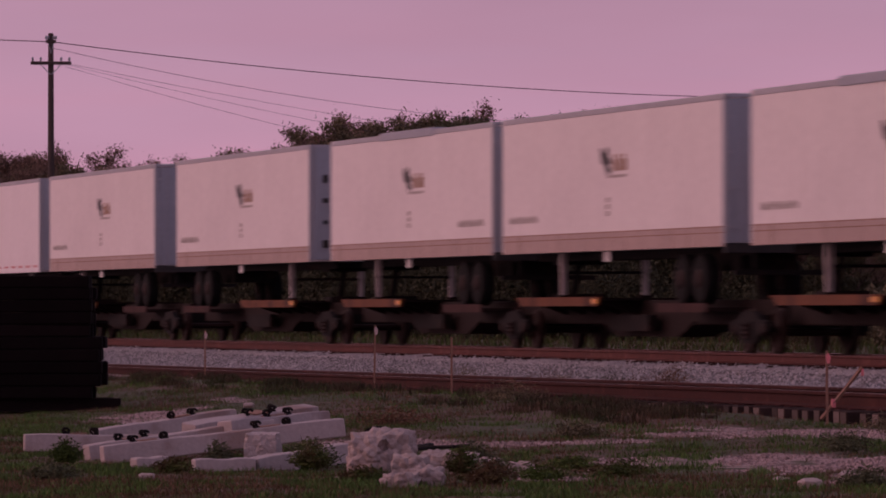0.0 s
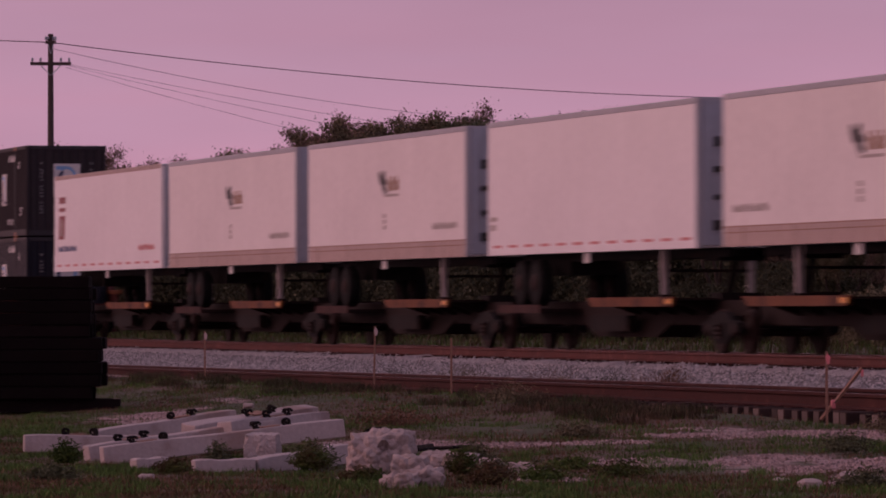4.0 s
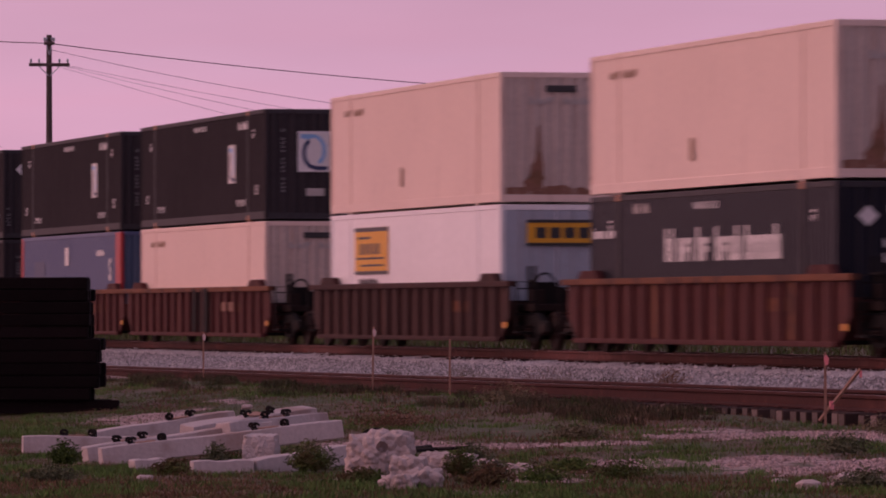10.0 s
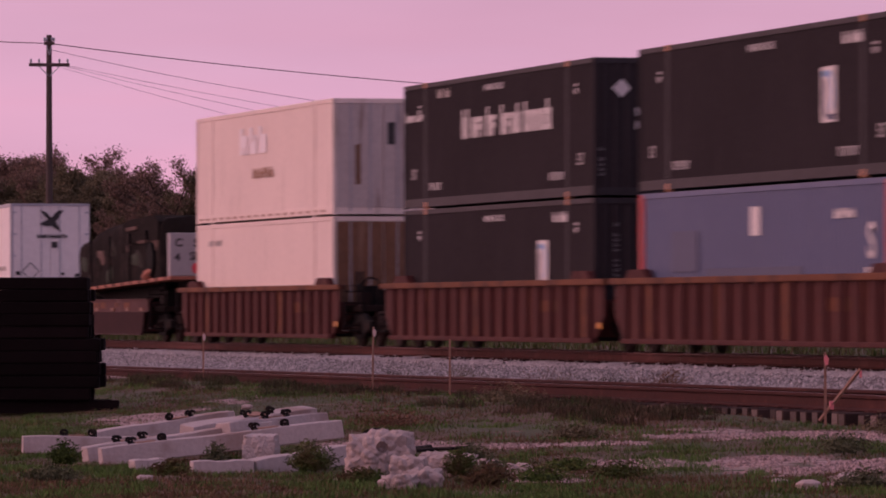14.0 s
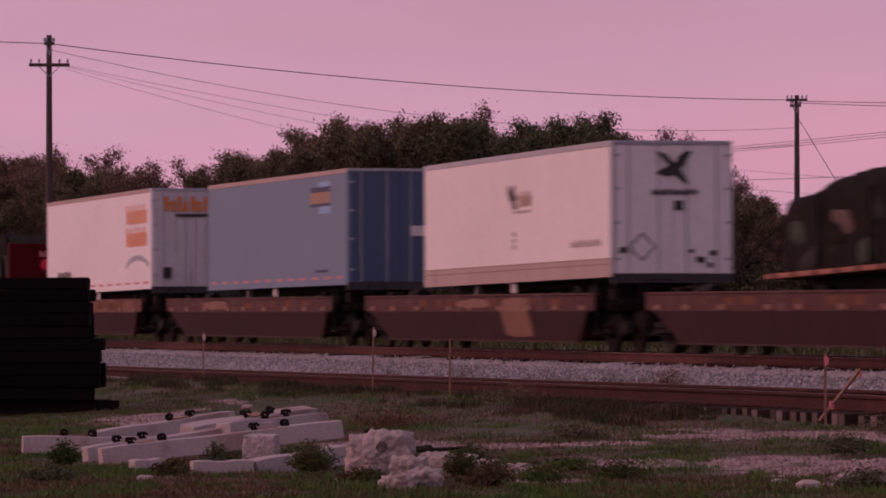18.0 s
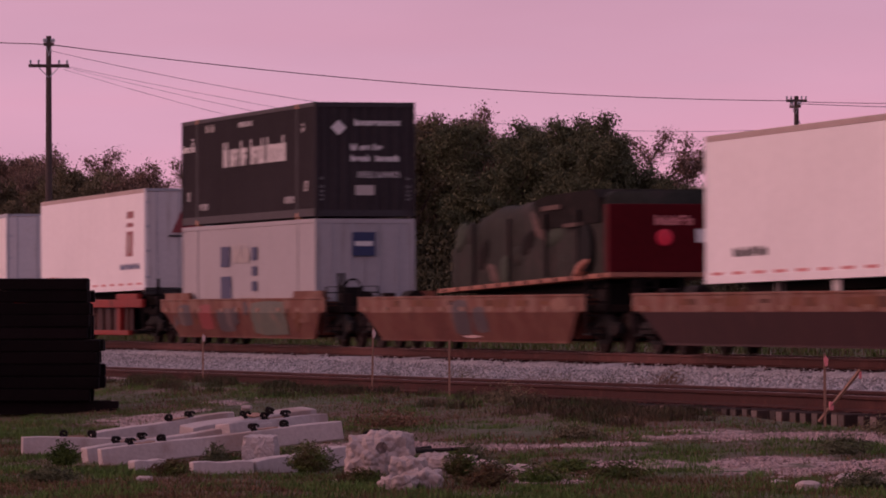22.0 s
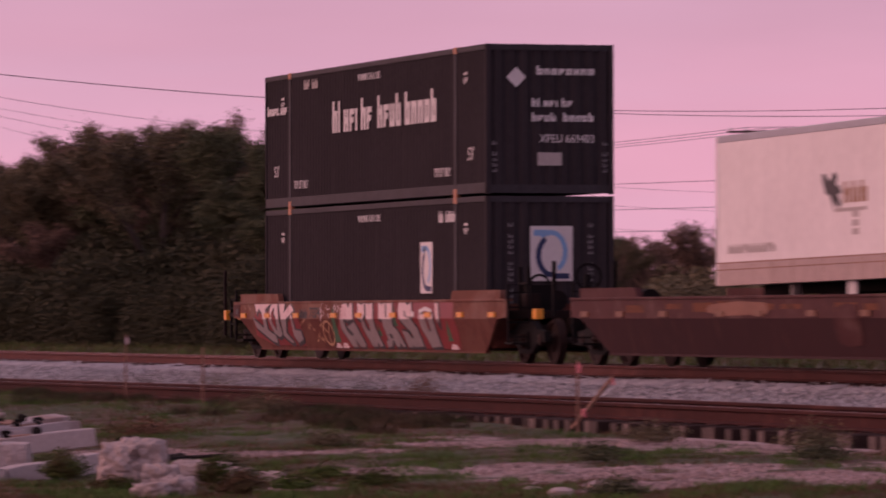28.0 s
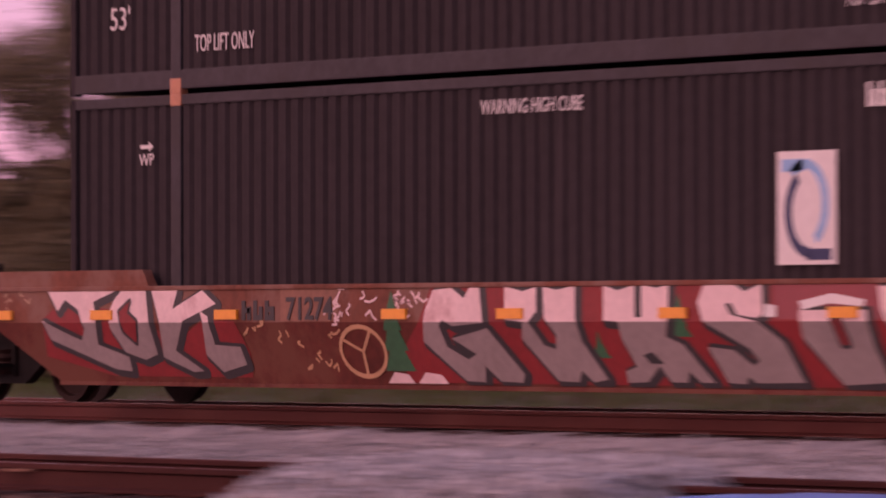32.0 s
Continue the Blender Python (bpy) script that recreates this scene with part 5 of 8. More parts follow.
def tarped_load(length, height, rear_low, mats, seed):
    """Machinery under sheets: a lumpy canvas body with strapped folds and a rounded dark hood."""
    ob = thing("tarped_load", "machinery under dark lumpy tarpaulins lashed to a flatbed", "load")
    rng = random.Random(seed)
    nx, ny = 60, 18
    bm = bmesh.new()
    grid = []
    for i in range(nx + 1):
        x = -length / 2 + length * i / nx
        k = i / nx
        top = height * (0.86 + 0.14 * smooth01(0.0, 0.35, k)) * (1 - rear_low * (1 - smooth01(0.0, 0.22, k)))
        row = []
        for j in range(ny + 1):
            a = math.pi * j / ny
            c, s = math.cos(a), math.sin(a)
            yy = -1.2 * math.copysign(abs(c) ** 0.22, c)
            zz = top * abs(s) ** 0.24
            f = noise.noise(Vector((x * 0.9 + seed, yy * 1.3, zz * 1.1))) * 0.10 + noise.noise(Vector((x * 3.1, yy * 3, zz * 2.3 + seed))) * 0.05
            row.append(bm.verts.new((x, yy * (1 + 0.35 * f), max(0.0, zz + f * (0.8 if zz > 0.4 else 0.0)))))
        grid.append(row)
    for i in range(nx):
        for j in range(ny):
            bm.faces.new((grid[i][j], grid[i + 1][j], grid[i + 1][j + 1], grid[i][j + 1]))
    bm.faces.new([v for v in grid[0]])
    bm.faces.new([v for v in grid[-1]][::-1])
    part("canvas", bm, mats[0], ob, smooth=True)
    for i, k in enumerate((0.18, 0.42, 0.66, 0.86)):
        x = -length / 2 + length * k
        part("strap", boxes((x - 0.04, x + 0.04, -1.32, -1.26, 0.02, height * 0.8)), M["black"], ob)
    for i in range(12):
        x = -length / 2 + length * (0.05 + 0.076 * i) + rng.random() * 0.5
        z = 0.2 + rng.random() * height * 0.55
        bm = bmesh.new()
        bmesh.ops.create_icosphere(bm, subdivisions=2, radius=1.0)
        for v in bm.verts:
            v.co *= 1 + 0.35 * noise.noise(v.co * 1.7 + Vector((i, seed, 0)))
        bmesh.ops.scale(bm, vec=(0.5 + 0.5 * rng.random(), 0.07, 0.16 + 0.22 * rng.random()), verts=bm.verts)
        part("sheet_fold", bm, M[("tarp3", "tarp2", "tarp", "tarp4")[i % 4]], ob, smooth=True).matrix_basis = pose(x, -1.16, z, 0, rng.uniform(-25, 25), 0)
    bm = bmesh.new()
    bmesh.ops.create_icosphere(bm, subdivisions=3, radius=1.0)
    for v in bm.verts:
        v.co *= 1 + 0.4 * noise.noise(v.co * 2.1 + Vector((seed, 1, 0)))
    bmesh.ops.scale(bm, vec=(0.75, 0.25, 0.17), verts=bm.verts)
    part("loose_sheet", bm, M["deck"], ob, "crumpled pale sheet on the deck edge", smooth=True).matrix_basis = pose(length / 2 - 1.6, -1.12, 0.15, 0, -12, 0)
    # the cab and hood at the forward end, half uncovered
    a, b = length / 2 - 4.9, length / 2 - 0.25
    hood = part("hood", plate(bmesh.new(), [(a, height * 0.62), (b, height * 0.62), (b, height * 0.92), (b - 0.5, height * 1.03), (a + 0.5, height * 1.03), (a - 0.6, height * 0.98)], -1.24, 1.2), M["tarp"], ob, "dark hood of the machine")
    # window reflections of the cab, drawn as thin dull strips
    part("hood_glint", soft_box(a + 0.2, a + 1.7, -1.28, -1.22, height * 0.84, height * 0.90, 0.01), M["tarp4"], hood, "dull strip painted as a glint on the cab glass")
    part("hood_glint", soft_box(a + 1.9, a + 3.3, -1.28, -1.22, height * 0.60, height * 0.65, 0.01), M["tarp4"], hood, "dull strip painted as a glint on the cab glass")
    part("machine_wheel", rod(bmesh.new(), (b - 1.0, -1.3, 0.55), (b - 1.0, -1.0, 0.55), 0.5, n=20), M["tyre"], ob, "dark rubber tyre under the sheet")
    return ob


f1 = flatbed(-137.9, -123.1, False)
ride(f1, -130.5, 2.36, 1.25)
ride(tarped_load(12.2, 1.74, 0.10, (M["tarp"], M["tarp2"]), 3), -130.75, 2.37, 1.2)
f2 = flatbed(-232.0, -217.95, True)
ride(f2, -225.0, 2.19, 1.15)
ride(tarped_load(12.6, 1.72, 0.35, (M["tarp2"], M["tarp"]), 8), -224.8, 2.20, 1.1)

t10 = trailer("white trailer with black bird emblem, in a well car", -163.65, -148.1, 2.14, 2.82, M["white"], nose_right=False, logo="figure", tilt=0.55, end=M["white"])
t11 = trailer("sky blue box trailer with dark blue doors, in a well car", -187.45, -171.3, 2.13, 2.86, M["blue_trailer"], skirt=False, nose_right=False, logo="blue", tilt=0.3, end=M["blue_doors"], clean=True)
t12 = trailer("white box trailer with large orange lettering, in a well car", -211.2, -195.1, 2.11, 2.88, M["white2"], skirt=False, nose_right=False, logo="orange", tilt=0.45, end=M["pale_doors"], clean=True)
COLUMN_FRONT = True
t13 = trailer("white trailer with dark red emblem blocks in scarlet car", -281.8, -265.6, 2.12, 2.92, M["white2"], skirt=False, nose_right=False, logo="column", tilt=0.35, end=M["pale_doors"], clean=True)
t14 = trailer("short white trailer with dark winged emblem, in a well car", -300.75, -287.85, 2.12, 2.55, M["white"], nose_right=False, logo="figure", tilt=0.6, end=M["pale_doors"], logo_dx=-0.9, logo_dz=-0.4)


def bird(ob, x, y, z, k):
    """A black bird with raised wings, as one flat mark on an end wall."""
    pts = [(-0.52, 0.46), (-0.22, 0.36), (-0.05, 0.16), (0.06, 0.12), (0.14, 0.30), (0.34, 0.44), (0.54, 0.44), (0.42, 0.26), (0.30, 0.06), (0.20, -0.06), (0.30, -0.22), (0.46, -0.50), (0.22, -0.38), (0.04, -0.22), (-0.22, -0.26), (-0.52, -0.16), (-0.30, -0.04), (-0.14, 0.04), (-0.30, 0.22)]
    part("bird_emblem", plate(bmesh.new(), [(a * k, b * k) for a, b in pts][::-1], -0.004, 0.004), M["ink"], ob, "black bird emblem").matrix_basis = pose(x, y, z, 0, 0, 90)


h10 = (163.65 - 148.1) / 2 + 0.045
bird(t10, h10, 0.02, 2.27, 0.74)
part("end_lettering", word_bars("OOOOOOOOOO", -0.45, 1.70, 0.12, 1.0, h10, end=True), M["ink"], t10)
part("end_mark", boxes((h10, h10 + 0.005, 0.03, 0.22, 1.38, 1.58)), M["ink"], t10)
part("diamond_outline", plate(plate(plate(plate(bmesh.new(), [(-0.30, 0), (-0.26, 0), (0, 0.26), (0, 0.30)][::-1], -0.003, 0.003), [(0.26, 0), (0.30, 0), (0, 0.30), (0, 0.26)][::-1], -0.003, 0.003), [(0, -0.30), (0, -0.26), (-0.26, 0), (-0.30, 0)][::-1], -0.003, 0.003), [(0, -0.26), (0, -0.30), (0.30, 0), (0.26, 0)][::-1], -0.003, 0.003), M["dimink"], t10, "dark diamond outline").matrix_basis = pose(h10, -0.66, 0.62, 0, 0, 90)
part("end_notices", boxes((h10, h10 + 0.005, -1.15, -1.0, 0.5, 0.62), (h10, h10 + 0.005, 0.5, 0.7, 0.3, 0.42), (h10, h10 + 0.005, 0.8, 0.95, 0.45, 0.55), (h10, h10 + 0.005, 0.35, 0.45, 0.5, 0.58), (h10, h10 + 0.005, 0.75, 0.85, 0.2, 0.3)), M["ink"], t10)
bird(t14, (300.75 - 287.85) / 2 + 0.045, 0.25, 1.95, 0.62)
h12 = (211.2 - 195.1) / 2 + 0.045
part("end_orange", word_bars("OOOOO", -0.95, 2.22, 0.42, 1.9, h12, end=True), M["orange"], t12, "orange end lettering bars")
part("end_lettering", boxes((h12, h12 + 0.005, -0.6, 0.6, 2.06, 2.14)), M["ink"], t12)
for yy in (-0.85, 0.75):
    part("vent_box", soft_box(h12, h12 + 0.08, yy - 0.12, yy + 0.12, 0.3, 0.62, 0.02), M["ink"], t12)
h11 = (187.45 - 171.3) / 2 + 0.045
part("end_panel_label", boxes((h11, h11 + 0.005, 0.3, 0.95, 1.2, 1.45)), M["lettering"], t11)
h13 = (281.8 - 265.6) / 2 + 0.045
part("end_emblem", plate(bmesh.new(), [(-0.5, -0.3), (0.35, -0.3), (0.55, 0.3), (-0.25, 0.3)], -0.004, 0.004), M["redink"], t13, "dark red slanted emblem").matrix_basis = pose(h13, 0.0, 1.95, 0, 0, 90)
part("end_lettering", boxes((h13, h13 + 0.005, -0.6, 0.5, 1.52, 1.58)), M["ink"], t13)

# the side bands take a paler colour than the lower sides
MB, OB = M["maroon_band"], M["orange_band"]
MT = "maroon trough-sided well car with paler side band"
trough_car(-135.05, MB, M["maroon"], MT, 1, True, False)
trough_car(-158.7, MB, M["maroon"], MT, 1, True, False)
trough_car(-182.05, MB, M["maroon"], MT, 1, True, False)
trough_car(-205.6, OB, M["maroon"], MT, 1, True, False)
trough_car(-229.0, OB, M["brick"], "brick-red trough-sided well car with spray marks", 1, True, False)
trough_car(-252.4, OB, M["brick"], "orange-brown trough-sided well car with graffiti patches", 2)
scar = thing("well_car", "scarlet open-sided well car under a white trailer", "rail car", "rail cars of the train")
for s in (-1, 1):
    part("top_chord", soft_box(-10.1, 10.1, *sorted((s * 1.40, s * 1.52)), 1.02, 1.26, 0.03), M["scarlet"], scar, "bright scarlet top chord")
    part("bottom_sill", soft_box(-8.0, 8.0, *sorted((s * 1.34, s * 1.48)), 0.22, 0.36, 0.02), M["scarlet"], scar)
    part("side_plate", boxes((-8.0, 8.0, *sorted((s * 1.30, s * 1.34)), 0.3, 1.05)), M["maroon"], scar)
    for x in (-6.7, -0.3, 6.5):
        part("post", boxes((x - 0.22, x + 0.22, *sorted((s * 1.34, s * 1.47)), 0.36, 1.02)), M["scarlet"], scar)
    for i in range(13):
        x = -7.6 + i * 1.26
        part("rib", boxes((x - 0.06, x + 0.06, *sorted((s * 1.34, s * 1.40)), 0.36, 1.02)), M["rustcar2"], scar)
    for a, b in ((-9.9, -8.3), (6.3, 9.4)):
        part("guide_cap", soft_box(a, b, *sorted((s * 1.36, s * 1.50)), 1.26, 1.42, 0.02), M["scarlet"], scar)
for x, w in ((-5.9, 0.6), (-4.6, 0.7), (-3.2, 0.6), (2.3, 0.55)):
    part("faded_panel", soft_box(x, x + w, -1.352, -1.342, 0.48, 0.86, 0.004), M["maroon_band"], scar)
part("floor_pan", boxes((-8.1, 8.1, -1.3, 1.3, 0.26, 0.33)), M["black"], scar)
car_ends(scar, 10.3, M["scarlet"], (-1, 1))
truck(scar, -9.6)
truck(scar, 9.6)
ride(scar, -275.1, RAIL_Z)
trough_car(-298.1, MB, M["maroon"], MT, 1, True)

g_low = container("light grey container with dark blue block lettering, bottom of a stack", M["grey"], M["grey"], M["grey"], smooth=True, doors=True)
for x, z0, z1, w in ((-3.0, 1.75, 2.3, 1.1), (-3.0, 0.75, 1.5, 1.3), (0.8, 1.9, 2.25, 0.6), (0.8, 1.5, 1.75, 0.6), (0.8, 1.1, 1.35, 0.6)):
    part("block_mark", boxes((x, x + w, -CW - 0.007, -CW - 0.002, z0, z1)), M["darkblue"], g_low, "dark blue block mark")
part("block_lettering", word_bars("OOO", -1.5, 1.85, 0.5, 2.0, -CW - 0.002), M["faint"], g_low)
part("block_lettering", word_bars("OOOO", -0.6, 0.62, 0.35, 2.0, -CW - 0.002), M["faint"], g_low)
part("end_sign", boxes((CL / 2 + 0.04, CL / 2 + 0.047, -0.35, 0.25, 1.95, 2.55)), M["darkblue"], g_low, "dark blue end sign")
part("sign_lines", boxes((CL / 2 + 0.048, CL / 2 + 0.052, -0.28, 0.18, 2.2, 2.32)), M["lettering"], g_low)
stack(-252.4, g_low, named_box("charcoal container with white name lettering, top of a stack", M["dark"]))
stack(-321.9, emblem_box("charcoal container with white and blue emblem, bottom of last stack", M["dark"]), named_box("charcoal container with white name lettering, top of last stack", M["dark"]))

# ---- the last car, covered in graffiti ----
_, last = trough_car(-321.9, OB, M["brick"], "rust-red well car with large silver graffiti, last of the train", 0)


FOLD_Z, FOLD_IN = 0.86, 0.168 / 0.62


def fold_put(a, b, e):
    return (a, -1.50 - e + (FOLD_IN * (FOLD_Z - b) if b < FOLD_Z else 0), b)


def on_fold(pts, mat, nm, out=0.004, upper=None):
    """A painted patch that follows the fold of the car's side; above the fold a paler paint may put in the light there.
    """
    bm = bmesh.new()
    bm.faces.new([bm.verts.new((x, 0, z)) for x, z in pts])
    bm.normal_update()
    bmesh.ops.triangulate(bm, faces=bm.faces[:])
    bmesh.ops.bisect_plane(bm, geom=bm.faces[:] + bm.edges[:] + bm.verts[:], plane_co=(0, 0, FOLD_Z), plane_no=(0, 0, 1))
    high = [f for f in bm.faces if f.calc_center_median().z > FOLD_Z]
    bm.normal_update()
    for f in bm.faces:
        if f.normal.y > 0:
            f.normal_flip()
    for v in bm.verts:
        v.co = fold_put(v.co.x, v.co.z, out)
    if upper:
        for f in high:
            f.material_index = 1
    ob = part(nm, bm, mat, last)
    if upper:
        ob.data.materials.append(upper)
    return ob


def sprayed_line(pts, w, mat, nm, out, closed=True):
    """A fat sprayed line along the points, its joints rounded off."""
    bm = bmesh.new()
    n = len(pts)
    for i in range(n if closed else n - 1):
        p, q = Vector(pts[i]), Vector(pts[(i + 1) % n])
        d = (q - p).normalized() * w
        o = Vector((-d.y, d.x))
        ring = [p + o, p - d * 0.7 + o * 0.7, p - d, p - d * 0.7 - o * 0.7, p - o, q - o, q + d * 0.7 - o * 0.7, q + d, q + d * 0.7 + o * 0.7, q + o]
        bm.faces.new([bm.verts.new((c.x, 0, min(1.225, max(0.25, c.y)))) for c in ring])
    bm.normal_update()
    bmesh.ops.triangulate(bm, faces=bm.faces[:])
    bmesh.ops.bisect_plane(bm, geom=bm.faces[:] + bm.edges[:] + bm.verts[:], plane_co=(0, 0, FOLD_Z), plane_no=(0, 0, 1))
    bm.normal_update()
    for f in bm.faces:
        if f.normal.y > 0:
            f.normal_flip()
    for k, v in enumerate(bm.verts):
        v.co = fold_put(v.co.x, v.co.z, out + 0.00002 * (k // 10))
    return part(nm, bm, mat, last)


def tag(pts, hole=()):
    """One fat letter: a black outline with a shadow, a silver face whose light above the fold is painted paler, and its
    eye.
    """
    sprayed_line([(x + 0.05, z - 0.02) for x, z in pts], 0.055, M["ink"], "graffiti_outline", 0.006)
    on_fold(pts, M["silver"], "graffiti_letter", 0.010, M["pale_and_lit_spray"])
    if hole:
        sprayed_line(hole, 0.035, M["ink"], "letter_eye_outline", 0.012)
        on_fold(hole, M["redspray"], "letter_eye", 0.014)


# red ground of the two words
on_fold([(-1.85, 0.27), (6.6, 0.27), (6.7, 0.6), (6.5, 1.19), (-1.3, 1.19), (-1.5, 0.86), (-1.9, 0.55)], M["redspray"], "graffiti_ground", 0.003)
on_fold([(-8.35, 0.5), (-7.1, 0.3), (-4.55, 0.3), (-4.5, 0.55), (-4.7, 0.9), (-5.2, 0.9), (-5.6, 0.75), (-6.6, 0.8), (-7.0, 1.0), (-8.0, 1.05), (-8.3, 0.9)], M["redspray"], "graffiti_ground", 0.003)
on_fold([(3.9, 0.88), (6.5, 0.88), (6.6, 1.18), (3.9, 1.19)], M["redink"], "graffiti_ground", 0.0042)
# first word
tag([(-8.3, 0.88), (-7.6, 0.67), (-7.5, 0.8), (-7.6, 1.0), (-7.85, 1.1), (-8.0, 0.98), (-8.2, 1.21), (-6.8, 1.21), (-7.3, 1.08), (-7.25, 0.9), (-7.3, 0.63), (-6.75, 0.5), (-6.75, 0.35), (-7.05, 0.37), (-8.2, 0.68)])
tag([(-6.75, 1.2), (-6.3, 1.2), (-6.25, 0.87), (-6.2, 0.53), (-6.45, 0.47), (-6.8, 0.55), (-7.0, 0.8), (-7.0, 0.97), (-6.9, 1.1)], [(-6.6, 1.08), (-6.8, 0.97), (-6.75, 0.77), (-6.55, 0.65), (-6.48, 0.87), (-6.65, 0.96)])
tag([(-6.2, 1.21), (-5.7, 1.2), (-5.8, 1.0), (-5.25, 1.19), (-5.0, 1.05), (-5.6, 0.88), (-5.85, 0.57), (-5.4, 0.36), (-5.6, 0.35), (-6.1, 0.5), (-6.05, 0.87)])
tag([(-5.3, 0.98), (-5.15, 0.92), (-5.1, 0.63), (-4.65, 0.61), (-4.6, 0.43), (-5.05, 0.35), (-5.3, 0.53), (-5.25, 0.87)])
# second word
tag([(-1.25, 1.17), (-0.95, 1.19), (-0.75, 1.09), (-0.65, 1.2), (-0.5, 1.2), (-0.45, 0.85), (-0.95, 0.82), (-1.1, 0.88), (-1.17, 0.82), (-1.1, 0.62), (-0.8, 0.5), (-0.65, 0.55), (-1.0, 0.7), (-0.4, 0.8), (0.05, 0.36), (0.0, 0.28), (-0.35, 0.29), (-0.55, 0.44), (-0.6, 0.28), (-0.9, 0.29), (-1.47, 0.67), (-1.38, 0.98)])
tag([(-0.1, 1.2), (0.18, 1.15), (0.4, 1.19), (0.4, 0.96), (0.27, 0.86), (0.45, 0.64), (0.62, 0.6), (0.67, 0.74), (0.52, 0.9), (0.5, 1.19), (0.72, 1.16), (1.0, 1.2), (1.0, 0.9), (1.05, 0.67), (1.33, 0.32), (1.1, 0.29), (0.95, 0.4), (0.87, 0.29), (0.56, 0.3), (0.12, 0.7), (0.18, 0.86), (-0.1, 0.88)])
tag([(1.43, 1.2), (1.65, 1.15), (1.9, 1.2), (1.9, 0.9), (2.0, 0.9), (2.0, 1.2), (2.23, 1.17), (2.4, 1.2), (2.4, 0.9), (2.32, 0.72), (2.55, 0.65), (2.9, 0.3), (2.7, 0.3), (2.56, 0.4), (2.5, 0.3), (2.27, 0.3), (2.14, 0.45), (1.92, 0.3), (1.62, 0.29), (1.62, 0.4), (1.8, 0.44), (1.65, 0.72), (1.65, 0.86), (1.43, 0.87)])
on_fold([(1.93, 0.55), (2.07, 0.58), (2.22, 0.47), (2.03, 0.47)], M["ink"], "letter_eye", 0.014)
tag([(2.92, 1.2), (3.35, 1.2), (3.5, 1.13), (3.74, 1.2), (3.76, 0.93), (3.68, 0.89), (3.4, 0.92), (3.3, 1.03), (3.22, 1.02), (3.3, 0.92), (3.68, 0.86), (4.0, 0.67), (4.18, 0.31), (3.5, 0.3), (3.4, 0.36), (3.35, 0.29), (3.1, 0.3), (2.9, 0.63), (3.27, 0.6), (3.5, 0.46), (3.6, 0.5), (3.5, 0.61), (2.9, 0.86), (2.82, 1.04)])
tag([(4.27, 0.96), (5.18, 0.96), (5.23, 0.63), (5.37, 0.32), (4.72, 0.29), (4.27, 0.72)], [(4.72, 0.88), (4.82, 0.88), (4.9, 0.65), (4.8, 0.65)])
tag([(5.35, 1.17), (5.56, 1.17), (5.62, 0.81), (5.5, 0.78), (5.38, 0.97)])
on_fold([(5.49, 0.77), (5.74, 0.77), (5.7, 0.63), (5.58, 0.66)], M["ink"], "painted_dot", 0.012)
on_fold([(4.27, 1.04), (4.73, 1.11), (5.18, 1.05), (5.15, 0.99), (4.69, 1.02), (4.31, 0.96)], M["lettering"], "painted_snow", 0.016)
on_fold([(3.78, 0.9), (3.95, 0.9), (3.96, 1.0), (3.8, 1.02)], M["lettering"], "painted_snow", 0.016)
for x, z, h in ((-1.95, 0.38, 0.80), (6.08, 0.42, 0.45), (2.54, 0.72, 0.40), (1.3, 0.52, 0.26)):
    for k in range(3):
        w = 0.09 + 0.2 * h
        on_fold([(x - w + 0.05 * k, z + 0.25 * h * k), (x + w - 0.05 * k, z + 0.25 * h * k), (x, z + 0.5 * h + 0.25 * h * k)], M["greenspray"], "painted_tree", 0.005 + 0.001 * k)
for x, w in ((-2.2, 0.45), (-1.7, 0.5), (5.95, 0.6)):
    on_fold([(x, 0.26), (x + w, 0.26), (x + w * 0.8, 0.35), (x + w * 0.3, 0.37)], M["pale_and_lit_spray"], "painted_snow", 0.009)
bm = bmesh.new()
arc_band(bm, -2.52, 0.57, 0.40, 0.27, 0.045, 0, 360, lambda a, b, e: fold_put(a, b, e + 0.004), 24)
part("painted_ring", bm, M["tanspray"], last)
bm = bmesh.new()
for a in (60, 150, 270):
    c, s = math.cos(radians(a)), math.sin(radians(a))
    bm.faces.new([bm.verts.new(fold_put(-2.52 + q * c - r * s, 0.57 + 0.66 * (q * s + r * c), 0.006)) for q, r in ((0, -0.022), (0.38, -0.022), (0.38, 0.022), (0, 0.022))])
part("painted_spokes", bm, M["tanspray"], last)
rng = random.Random(4)
for nm, mat, x0, x1, z0, z1, n in (("scrawl", "tanspray", -3.6, -2.95, 0.4, 0.82, 9), ("scrawl", "pale_and_lit_spray", -2.95, -2.35, 0.9, 1.2, 12), ("scrawl", "pale_and_lit_spray", -1.95, -1.45, 1.0, 1.2, 9), ("scrawl", "tanspray", -4.6, -3.7, 0.74, 0.84, 6), ("scrawl", "brownink", -9.3, -8.5, 0.95, 1.15, 5)):
    bm = bmesh.new()
    for i in range(n):
        x, z = rng.uniform(x0, x1), rng.uniform(z0, z1)
        for k in range(3):
            u, w = x + rng.uniform(-0.09, 0.09), z + rng.uniform(-0.06, 0.06)
            d = Vector((u - x, w - z)).normalized() * 0.012
            bm.faces.new([bm.verts.new(fold_put(a, min(1.22, b), 0.005 + 0.0004 * i)) for a, b in ((x - d.y, z + d.x), (x + d.y, z - d.x), (u + d.y, w - d.x), (u - d.y, w + d.x))])
            x, z = u, w
    part(nm, bm, M[mat], last)
on_fold([(-3.85, 0.87), (-2.85, 0.87), (-2.85, 1.19), (-3.85, 1.19)], M["primer"], "primer_patch", 0.003)
